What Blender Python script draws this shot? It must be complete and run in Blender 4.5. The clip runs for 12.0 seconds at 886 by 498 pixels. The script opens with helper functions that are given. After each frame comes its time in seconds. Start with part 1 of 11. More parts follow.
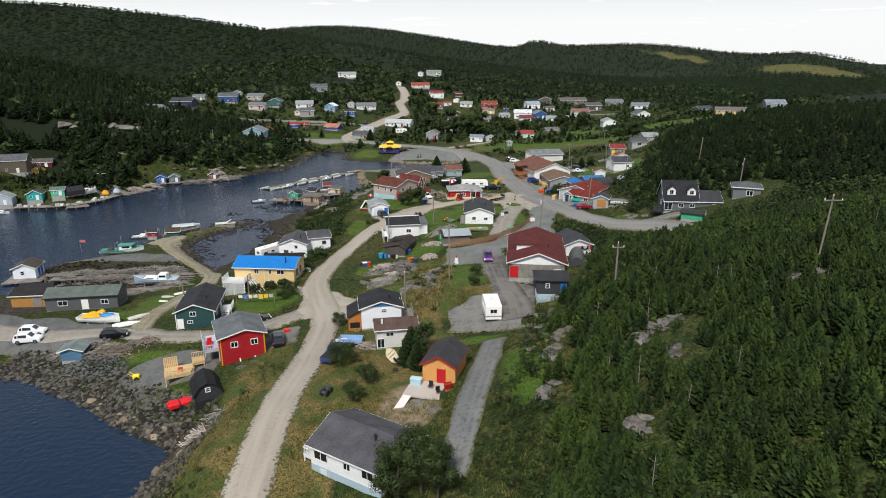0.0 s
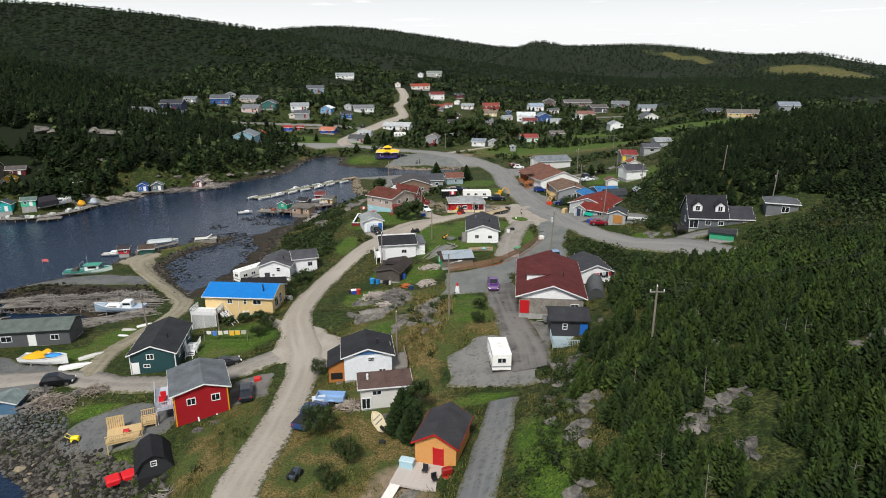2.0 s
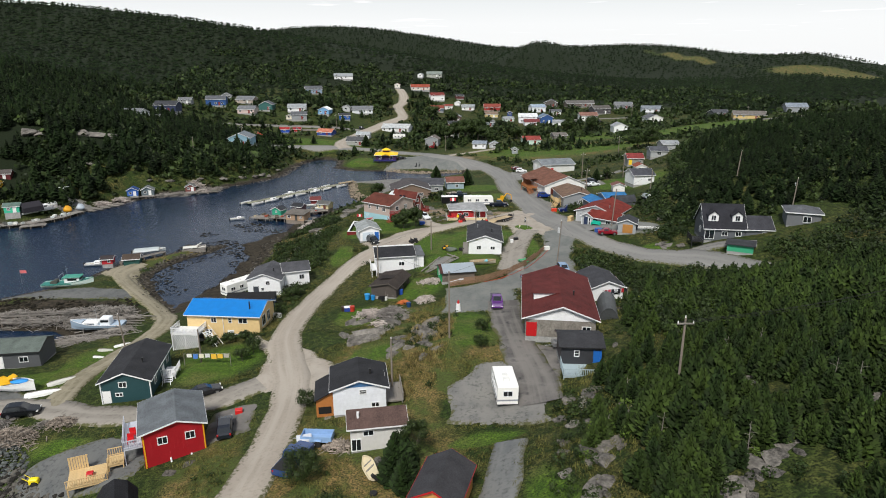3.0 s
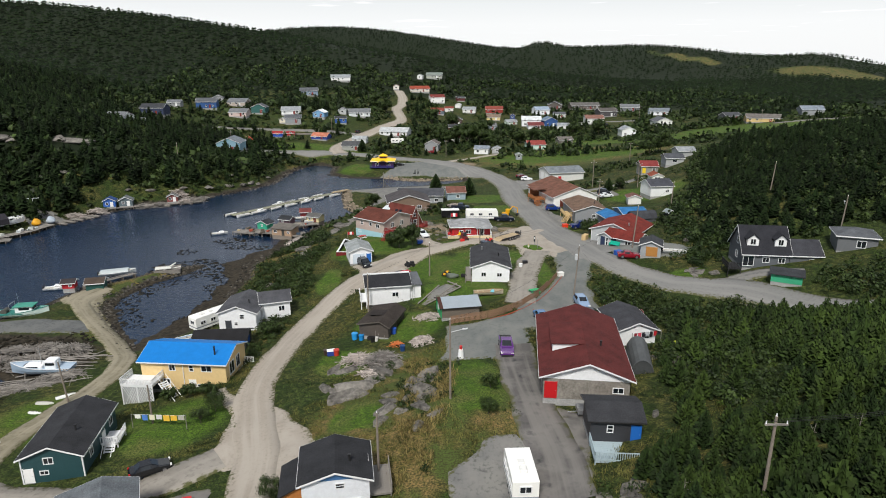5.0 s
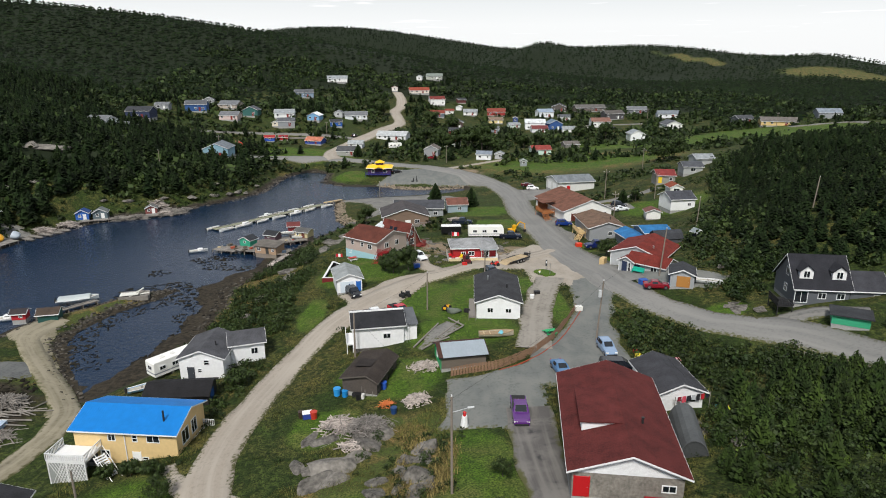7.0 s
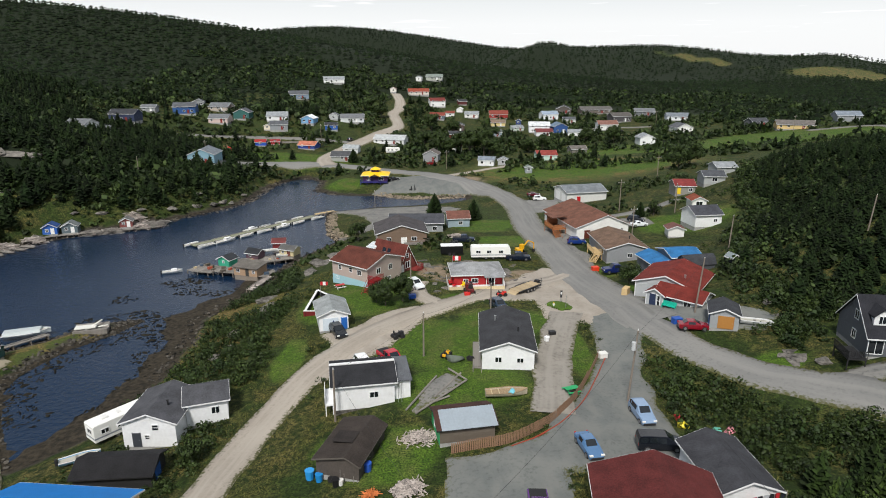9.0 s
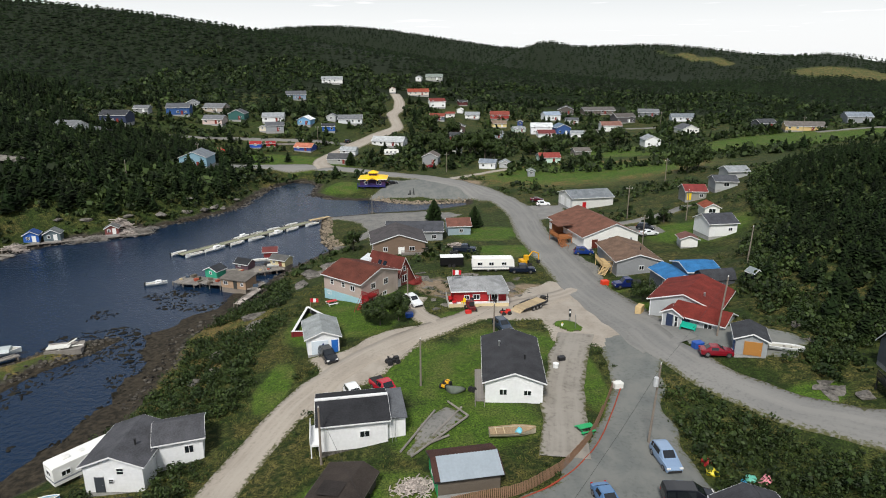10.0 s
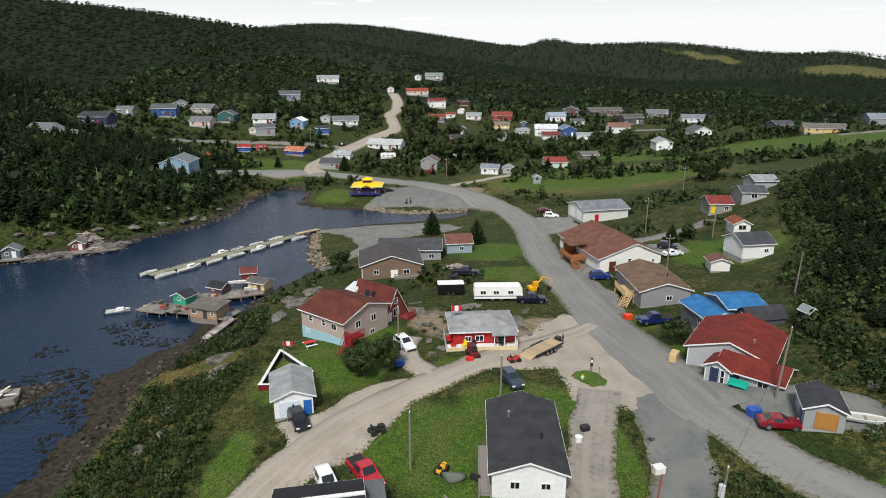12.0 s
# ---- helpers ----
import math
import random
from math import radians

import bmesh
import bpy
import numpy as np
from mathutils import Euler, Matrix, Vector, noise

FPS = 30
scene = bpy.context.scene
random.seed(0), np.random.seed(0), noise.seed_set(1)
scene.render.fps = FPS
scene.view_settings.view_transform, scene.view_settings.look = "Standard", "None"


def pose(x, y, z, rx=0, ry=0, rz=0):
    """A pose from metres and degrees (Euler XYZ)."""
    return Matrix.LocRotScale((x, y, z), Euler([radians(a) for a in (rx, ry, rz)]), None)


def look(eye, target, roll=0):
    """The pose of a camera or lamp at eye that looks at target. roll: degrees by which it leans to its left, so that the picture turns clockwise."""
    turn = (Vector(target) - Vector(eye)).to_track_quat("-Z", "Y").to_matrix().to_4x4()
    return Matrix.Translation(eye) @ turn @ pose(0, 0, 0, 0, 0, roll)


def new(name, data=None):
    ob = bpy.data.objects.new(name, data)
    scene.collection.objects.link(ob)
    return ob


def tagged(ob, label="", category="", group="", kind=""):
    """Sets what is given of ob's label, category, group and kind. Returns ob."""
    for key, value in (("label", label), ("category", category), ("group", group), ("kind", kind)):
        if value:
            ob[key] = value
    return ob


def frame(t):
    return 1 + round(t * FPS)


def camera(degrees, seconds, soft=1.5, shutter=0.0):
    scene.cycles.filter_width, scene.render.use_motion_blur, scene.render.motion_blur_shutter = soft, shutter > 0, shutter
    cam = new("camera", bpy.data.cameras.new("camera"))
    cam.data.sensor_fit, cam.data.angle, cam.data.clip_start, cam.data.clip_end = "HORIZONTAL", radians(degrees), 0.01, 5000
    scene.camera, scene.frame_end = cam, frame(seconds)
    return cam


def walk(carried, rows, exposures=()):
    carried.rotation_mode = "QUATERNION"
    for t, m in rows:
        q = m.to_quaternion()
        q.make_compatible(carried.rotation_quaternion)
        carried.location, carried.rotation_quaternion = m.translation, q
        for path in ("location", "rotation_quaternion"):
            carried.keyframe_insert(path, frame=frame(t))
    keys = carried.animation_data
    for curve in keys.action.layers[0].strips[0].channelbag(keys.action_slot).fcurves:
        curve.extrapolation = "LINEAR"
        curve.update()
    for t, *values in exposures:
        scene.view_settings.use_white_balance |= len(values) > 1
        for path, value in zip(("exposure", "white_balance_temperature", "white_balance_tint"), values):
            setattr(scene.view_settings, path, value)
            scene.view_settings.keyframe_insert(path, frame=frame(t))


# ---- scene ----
cam = camera(70.0, 12.0, soft=1.0)
PATH = [
    (0.0, (-4.94, 4.65, 49.35), (-3.37, 100.37, 20.43), 0.0),
    (1.5, (-4.49, 16.88, 49.31), (-3.02, 112.61, 20.46), 0.0),
    (3.0, (-4.16, 29.33, 49.30), (-2.76, 125.09, 20.52), 0.0),
    (4.5, (-3.91, 41.97, 49.31), (-2.55, 137.75, 20.61), 0.0),
    (6.0, (-3.68, 54.74, 49.36), (-2.36, 150.54, 20.71), 0.0),
    (7.5, (-3.44, 67.58, 49.42), (-2.15, 163.39, 20.81), 0.0),
    (9.0, (-3.11, 80.45, 49.50), (-1.88, 176.26, 20.89), 0.0),
    (10.5, (-2.67, 93.32, 49.60), (-1.51, 189.13, 20.86), 0.0),
    (12.0, (-2.05, 106.50, 49.70), (-1.01, 202.27, 20.74), 0.0),
]
walk(cam, [(t, look(eye, target, roll)) for t, eye, target, roll in PATH])
# ---- daylight: bright broken cloud over a pale blue sky ----
SUN_HIGH, SUN_TURN = 50, 195
world = bpy.data.worlds.new("sky")
scene.world = world
world.use_nodes = True
wn, wl = world.node_tree.nodes, world.node_tree.links
wn.clear()
w_out, w_bg = wn.new("ShaderNodeOutputWorld"), wn.new("ShaderNodeBackground")
w_sky, w_geo, w_map = wn.new("ShaderNodeTexSky"), wn.new("ShaderNodeTexCoord"), wn.new("ShaderNodeMapping")
w_sky.sky_type, w_sky.sun_disc = "NISHITA", False
w_sky.sun_elevation, w_sky.sun_rotation = radians(SUN_HIGH), radians(SUN_TURN)
w_scale = wn.new("ShaderNodeVectorMath")
w_scale.operation = "SCALE"
w_scale.inputs["Scale"].default_value = 0.07
w_noise, w_ramp, w_mix = wn.new("ShaderNodeTexNoise"), wn.new("ShaderNodeValToRGB"), wn.new("ShaderNodeMix")
w_split, w_up, w_flat = wn.new("ShaderNodeSeparateXYZ"), wn.new("ShaderNodeMath"), wn.new("ShaderNodeVectorMath")
w_low, w_most = wn.new("ShaderNodeMapRange"), wn.new("ShaderNodeMath")
w_up.operation, w_up.inputs[1].default_value = "MAXIMUM", 0.03
w_flat.operation = "DIVIDE"
w_noise.inputs["Scale"].default_value, w_noise.inputs["Detail"].default_value = 0.55, 8
w_ramp.color_ramp.elements[0].position, w_ramp.color_ramp.elements[1].position = 0.44, 0.68
w_low.inputs["From Min"].default_value, w_low.inputs["From Max"].default_value = 0.26, 0.05
w_low.inputs["To Max"].default_value = 0.9
w_most.operation = "MAXIMUM"
w_mix.data_type = "RGBA"
w_mix.inputs["B"].default_value = (0.98, 0.99, 1.0, 1)
wl.new(w_geo.outputs["Generated"], w_split.inputs[0])
wl.new(w_split.outputs["Z"], w_up.inputs[0])
wl.new(w_geo.outputs["Generated"], w_flat.inputs[0])
wl.new(w_up.outputs[0], w_flat.inputs[1])
wl.new(w_flat.outputs["Vector"], w_map.inputs["Vector"])
wl.new(w_split.outputs["Z"], w_low.inputs["Value"])
wl.new(w_low.outputs["Result"], w_most.inputs[1])
wl.new(w_map.outputs["Vector"], w_noise.inputs["Vector"])
wl.new(w_noise.outputs["Fac"], w_ramp.inputs["Fac"])
wl.new(w_sky.outputs["Color"], w_scale.inputs[0])
wl.new(w_scale.outputs["Vector"], w_mix.inputs["A"])
wl.new(w_ramp.outputs["Color"], w_most.inputs[0])
wl.new(w_most.outputs[0], w_mix.inputs["Factor"])
wl.new(w_mix.outputs["Result"], w_bg.inputs["Color"])
w_bg.inputs["Strength"].default_value = 1.04
wl.new(w_bg.outputs["Background"], w_out.inputs["Surface"])
sun = new("sun", bpy.data.lights.new("sun", "SUN"))
sun.data.energy, sun.data.angle, sun.data.color = 4.0, radians(12), (1.0, 0.96, 0.9)
sun.matrix_world = pose(0, 0, 200, 90 - SUN_HIGH, 0, 180 - SUN_TURN)
scene.view_settings.exposure = 0.0


# ---- materials ----
def rgb(code):
    """A colour from its usual six-letter code."""
    c = [int(code[i : i + 2], 16) / 255 for i in (0, 2, 4)]
    return tuple(v / 12.92 if v <= 0.04045 else ((v + 0.055) / 1.055) ** 2.4 for v in c) + (1,)


def material(name, colour, rough=0.7, metal=0.0, vary=0.25, grain=3.0, coarse=0.35, bump=0.15, lines=None, coords="Object", spec=0.5, random_tint=0.0, island=False, second=None):
    """A procedural surface: two scales of tint, fine relief and, where asked, straight courses (axis, spacing, depth)."""
    m = bpy.data.materials.new(name)
    m.use_nodes = True
    n, l = m.node_tree.nodes, m.node_tree.links
    b = n["Principled BSDF"]
    b.inputs["Roughness"].default_value, b.inputs["Metallic"].default_value = rough, metal
    b.inputs["Specular IOR Level"].default_value = spec
    tc = n.new("ShaderNodeTexCoord")
    fine, wide = n.new("ShaderNodeTexNoise"), n.new("ShaderNodeTexNoise")
    for t, s, d in ((fine, grain, 6), (wide, coarse, 4)):
        t.inputs["Scale"].default_value, t.inputs["Detail"].default_value = s, d
        l.new(tc.outputs[coords], t.inputs["Vector"])
    add = n.new("ShaderNodeMath")
    add.operation = "ADD"
    l.new(fine.outputs["Fac"], add.inputs[0])
    l.new(wide.outputs["Fac"], add.inputs[1])
    total = add.outputs[0]
    if random_tint:
        info = n.new("ShaderNodeNewGeometry" if island else "ShaderNodeObjectInfo")
        span = n.new("ShaderNodeMath")
        span.operation = "MULTIPLY_ADD"
        span.inputs[1].default_value, span.inputs[2].default_value = random_tint, -random_tint / 2
        l.new(info.outputs["Random Per Island" if island else "Random"], span.inputs[0])
        more = n.new("ShaderNodeMath")
        more.operation = "ADD"
        l.new(total, more.inputs[0])
        l.new(span.outputs[0], more.inputs[1])
        total = more.outputs[0]
    ramp = n.new("ShaderNodeMapRange")
    ramp.inputs["From Min"].default_value, ramp.inputs["From Max"].default_value = 0.6, 1.4
    ramp.inputs["To Min"].default_value, ramp.inputs["To Max"].default_value = 1 - vary, 1 + vary
    l.new(total, ramp.inputs["Value"])
    tint = n.new("ShaderNodeVectorMath")
    tint.operation = "SCALE"
    tint.inputs[0].default_value = colour[:3]
    l.new(ramp.outputs["Result"], tint.inputs["Scale"])
    if second:
        # each plant leans to a second colour by its own share
        own, pick = n.new("ShaderNodeAttribute"), n.new("ShaderNodeMix")
        own.attribute_name, pick.data_type = "tint", "RGBA"
        pick.inputs["A"].default_value, pick.inputs["B"].default_value = (*colour[:3], 1), (*second, 1)
        l.new(own.outputs["Fac"], pick.inputs["Factor"])
        l.new(pick.outputs["Result"], tint.inputs[0])
    l.new(tint.outputs["Vector"], b.inputs["Base Color"])
    relief = n.new("ShaderNodeBump")
    relief.inputs["Strength"].default_value, relief.inputs["Distance"].default_value = min(1, bump * 3), bump * 0.2
    l.new(fine.outputs["Fac"], relief.inputs["Height"])
    if lines:
        axis, gap, deep = lines
        wave = n.new("ShaderNodeTexWave")
        wave.bands_direction, wave.wave_profile = axis, "SAW"
        wave.inputs["Scale"].default_value = math.pi / (10 * gap)
        l.new(tc.outputs["Object"], wave.inputs["Vector"])
        course = n.new("ShaderNodeBump")
        course.inputs["Strength"].default_value, course.inputs["Distance"].default_value = 0.8, deep
        l.new(wave.outputs["Fac"], course.inputs["Height"])
        l.new(relief.outputs["Normal"], course.inputs["Normal"])
        l.new(course.outputs["Normal"], b.inputs["Normal"])
    else:
        l.new(relief.outputs["Normal"], b.inputs["Normal"])
    return m


made_materials = {}


def siding(code):
    """Painted clapboard."""
    if ("s", code) not in made_materials:
        made_materials["s", code] = material("clapboard_" + code, rgb(code), 0.6, vary=0.1, grain=2.5, coarse=0.4, bump=0.05, lines=("Z", 0.13, 0.02))
    return made_materials["s", code]


def shingle(code):
    """Asphalt shingles, weathered in streaks."""
    if ("r", code) not in made_materials:
        made_materials["r", code] = material("shingle_" + code, rgb(code), 0.9, vary=0.5, grain=7, coarse=0.6, bump=0.3, lines=("Z", 0.07, 0.014), spec=0.25)
    return made_materials["r", code]


def paint(code, rough=0.5, metal=0.0, vary=0.1):
    key = ("p", code, rough, metal)
    if key not in made_materials:
        made_materials[key] = material("paint_" + code, rgb(code), rough, metal, vary=vary, grain=4, coarse=0.6, bump=0.03)
    return made_materials[key]


def car_paint(code):
    if ("c", code) not in made_materials:
        m = material("car_paint_" + code, rgb(code), 0.2, 0.0, vary=0.06, grain=2, coarse=0.5, bump=0.0)
        m.node_tree.nodes["Principled BSDF"].inputs["Coat Weight"].default_value = 0.2
        made_materials["c", code] = m
    return made_materials["c", code]


GLASS = material("window_glass", (0.012, 0.016, 0.02, 1), 0.06, vary=0.3, grain=1, coarse=0.3, bump=0.0, spec=0.7)
WHITE = material("white_trim", (0.74, 0.75, 0.75, 1), 0.5, vary=0.08, grain=5, coarse=0.7, bump=0.03)
CONCRETE = material("concrete", (0.3, 0.3, 0.29, 1), 0.9, vary=0.3, grain=6, coarse=0.8, bump=0.2)
GREY_WOOD = material("weathered_wood", (0.2, 0.185, 0.165, 1), 0.9, vary=0.4, grain=7, coarse=0.9, bump=0.3, random_tint=0.5, island=True)
NEW_WOOD = material("new_lumber", (0.55, 0.4, 0.2, 1), 0.75, vary=0.2, grain=6, coarse=0.8, bump=0.15, random_tint=0.3, island=True)
BROWN_WOOD = material("stained_fence_wood", (0.24, 0.14, 0.085, 1), 0.85, vary=0.3, grain=6, coarse=0.6, bump=0.2, random_tint=0.4, island=True)
POLE_WOOD = material("pole_wood", (0.2, 0.17, 0.14, 1), 0.9, vary=0.3, grain=8, coarse=0.6, bump=0.2)
RUBBER = material("rubber", (0.015, 0.015, 0.016, 1), 0.85, vary=0.2, grain=8, coarse=1, bump=0.1)
STEEL = material("galvanised_steel", (0.45, 0.46, 0.47, 1), 0.4, 0.8, vary=0.2, grain=6, coarse=1, bump=0.05)
DARK_METAL = material("dark_metal", (0.04, 0.04, 0.042, 1), 0.5, 0.5, vary=0.3, grain=6, coarse=1, bump=0.08)
ROCK = material("grey_bedrock", (0.125, 0.116, 0.102, 1), 0.92, vary=0.9, grain=5.0, coarse=1.6, bump=1.0, coords="Object", random_tint=0.3, island=False)
SHORE_ROCK = material("shore_boulders", (0.055, 0.05, 0.042, 1), 0.9, vary=0.7, grain=2.5, coarse=0.4, bump=0.4, random_tint=1.4, island=True, spec=0.2)
WEED_ROCK = material("wet_weedy_rock", (0.017, 0.015, 0.01, 1), 0.8, vary=0.5, grain=3, coarse=0.5, bump=0.3, random_tint=0.8, island=True, spec=0.12)
CONIFER = material("spruce_needles", (0.0125, 0.026, 0.0052, 1), 0.8, vary=0.5, grain=0.45, coarse=0.06, bump=0.2, random_tint=0.9, island=True, spec=0.2, second=(0.03, 0.051, 0.0085))
# Darker copy of CONIFER; the woods' shade is put into its greens.
SHADED_CONIFER = material("shaded_spruce_needles", (0.0066, 0.0148, 0.0036, 1), 0.85, vary=0.6, grain=0.4, coarse=0.04, bump=0.2, random_tint=0.9, island=True, spec=0.15, second=(0.0112, 0.0205, 0.0054))
CONIFER_FAR = material("far_spruce", (0.0048, 0.0115, 0.0034, 1), 0.85, vary=0.5, grain=0.8, coarse=0.012, bump=0.3, random_tint=0.9, island=True, spec=0.15, second=(0.0092, 0.0172, 0.0048))
LEAF = material("alder_leaves", (0.013, 0.026, 0.0055, 1), 0.65, vary=0.5, grain=0.4, coarse=0.08, bump=0.2, random_tint=0.9, island=True, spec=0.25, second=(0.035, 0.056, 0.0125))
LEAF_BRIGHT = material("young_leaves", (0.065, 0.105, 0.014, 1), 0.6, vary=0.4, grain=2.5, coarse=0.1, bump=0.2, random_tint=0.9, island=True, spec=0.3)
DEAD_WOOD = material("dead_branches", (0.22, 0.2, 0.18, 1), 0.9, vary=0.3, grain=4, coarse=0.4, bump=0.2)
TALL_GRASS = material("rank_grass", (0.1, 0.098, 0.026, 1), 0.8, vary=0.6, grain=0.5, coarse=0.09, bump=0.2, random_tint=1.2, island=True, spec=0.2)
STRAW_GRASS = material("straw_grass", (0.17, 0.135, 0.05, 1), 0.85, vary=0.6, grain=0.6, coarse=0.1, bump=0.2, random_tint=1.2, island=True, spec=0.2)
BARK = material("bark", (0.09, 0.075, 0.06, 1), 0.95, vary=0.4, grain=9, coarse=1.5, bump=0.4)
LATH = material("bleached_laths", (0.34, 0.3, 0.27, 1), 0.9, vary=0.4, grain=6, coarse=0.8, bump=0.2, random_tint=0.9, island=True)
BLUE_ROOF = material("blue_ribbed_steel", rgb("0876c4"), 0.5, 0.1, vary=0.1, grain=1.2, coarse=0.3, bump=0.03, lines=("X", 0.3, 0.03))


def surface(name, base, second, third, grain, rough, bump, patch=0.12, tracks=None):
    """Ground cover laid over world coordinates: three tints in patches at two scales, with grit."""
    m = bpy.data.materials.new(name)
    m.use_nodes = True
    n, l = m.node_tree.nodes, m.node_tree.links
    b = n["Principled BSDF"]
    b.inputs["Roughness"].default_value, b.inputs["Specular IOR Level"].default_value = rough, 0.25
    geo = n.new("ShaderNodeNewGeometry")
    colour = None
    for tint, scale, low, high in ((second, patch, 0.42, 0.62), (third, grain, 0.5, 0.72)):
        t, r, mix = n.new("ShaderNodeTexNoise"), n.new("ShaderNodeMapRange"), n.new("ShaderNodeMix")
        t.inputs["Scale"].default_value, t.inputs["Detail"].default_value = scale, 8
        r.inputs["From Min"].default_value, r.inputs["From Max"].default_value = low, high
        mix.data_type = "RGBA"
        mix.inputs["A"].default_value, mix.inputs["B"].default_value = (*base, 1), (*tint, 1)
        if colour:
            l.new(colour, mix.inputs["A"])
        l.new(geo.outputs["Position"], t.inputs["Vector"])
        l.new(t.outputs["Fac"], r.inputs["Value"])
        l.new(r.outputs["Result"], mix.inputs["Factor"])
        colour = mix.outputs["Result"]
    if tracks:
        # wheel tracks drawn out along the way, and verges worn back to earth and weeds
        join, streak, pick, worn = n.new("ShaderNodeCombineXYZ"), n.new("ShaderNodeTexNoise"), n.new("ShaderNodeMapRange"), n.new("ShaderNodeMix")
        for socket, key, scale in (("X", "across", 1.1), ("Y", "along", 0.045)):
            at, times = n.new("ShaderNodeAttribute"), n.new("ShaderNodeMath")
            at.attribute_name, times.operation, times.inputs[1].default_value = key, "MULTIPLY", scale
            l.new(at.outputs["Fac"], times.inputs[0])
            l.new(times.outputs[0], join.inputs[socket])
        streak.inputs["Scale"].default_value, streak.inputs["Detail"].default_value = 1.0, 5
        pick.inputs["From Min"].default_value, pick.inputs["From Max"].default_value = 0.42, 0.62
        pick.inputs["To Max"].default_value = 0.75
        l.new(join.outputs[0], streak.inputs["Vector"])
        l.new(streak.outputs["Fac"], pick.inputs["Value"])
        worn.data_type = "RGBA"
        worn.inputs["B"].default_value = (*tracks, 1)
        l.new(pick.outputs["Result"], worn.inputs["Factor"])
        l.new(colour, worn.inputs["A"])
        rim, add, span, verge = n.new("ShaderNodeAttribute"), n.new("ShaderNodeMath"), n.new("ShaderNodeMapRange"), n.new("ShaderNodeMix")
        rim.attribute_name, add.operation = "rim", "MULTIPLY_ADD"
        add.inputs[1].default_value = 1.5
        l.new(t.outputs["Fac"], add.inputs[0])
        l.new(rim.outputs["Fac"], add.inputs[2])
        span.inputs["From Min"].default_value, span.inputs["From Max"].default_value = 1.66, 1.95
        l.new(add.outputs[0], span.inputs["Value"])
        verge.data_type = "RGBA"
        verge.inputs["B"].default_value = (0.085, 0.088, 0.036, 1)
        l.new(span.outputs["Result"], verge.inputs["Factor"])
        l.new(worn.outputs["Result"], verge.inputs["A"])
        colour = verge.outputs["Result"]
    l.new(colour, b.inputs["Base Color"])
    relief = n.new("ShaderNodeBump")
    relief.inputs["Strength"].default_value, relief.inputs["Distance"].default_value = 0.6, bump
    l.new(t.outputs["Fac"], relief.inputs["Height"])
    l.new(relief.outputs["Normal"], b.inputs["Normal"])
    return m


TAN_ROAD = surface("tan_gravel_road", (0.3, 0.266, 0.222), (0.335, 0.3, 0.252), (0.255, 0.224, 0.185), 2.6, 0.95, 0.05, 0.2, (0.375, 0.34, 0.29))
SAND_TRACK = surface("khaki_track", (0.2, 0.18, 0.125), (0.25, 0.225, 0.16), (0.14, 0.125, 0.085), 1.6, 0.95, 0.05, 0.35, (0.3, 0.27, 0.2))
YARD_GRAVEL = surface("blue_grey_yard_stone", (0.1, 0.106, 0.106), (0.13, 0.134, 0.13), (0.055, 0.058, 0.058), 2.2, 0.95, 0.09, 0.3, (0.14, 0.143, 0.138))
LANE_GRAVEL = surface("grey_lane_gravel", (0.225, 0.208, 0.18), (0.27, 0.25, 0.218), (0.16, 0.147, 0.125), 1.6, 0.95, 0.06, 0.35, (0.29, 0.27, 0.236))
GREY_GRAVEL = surface("grey_crushed_stone", (0.15, 0.15, 0.143), (0.2, 0.197, 0.18), (0.085, 0.085, 0.082), 2.2, 0.95, 0.09, 0.3, (0.21, 0.204, 0.188))
DRIVE_GRAVEL = surface("blue_grey_drive_gravel", (0.13, 0.138, 0.138), (0.17, 0.174, 0.168), (0.08, 0.085, 0.085), 2.2, 0.95, 0.07, 0.3, (0.18, 0.184, 0.178))
LOT_ASPHALT = surface("grey_asphalt_lot", (0.13, 0.14, 0.134), (0.158, 0.166, 0.155), (0.105, 0.112, 0.107), 2.4, 0.9, 0.02, 0.15, (0.18, 0.184, 0.17))
OLD_ASPHALT = surface("worn_asphalt", (0.18, 0.18, 0.172), (0.21, 0.208, 0.196), (0.15, 0.15, 0.143), 2.4, 0.9, 0.02, 0.12, (0.23, 0.227, 0.213))
DARK_ASPHALT = surface("patched_asphalt", (0.1, 0.095, 0.09), (0.17, 0.16, 0.15), (0.05, 0.05, 0.05), 0.8, 0.9, 0.03, 0.4, (0.19, 0.18, 0.165))


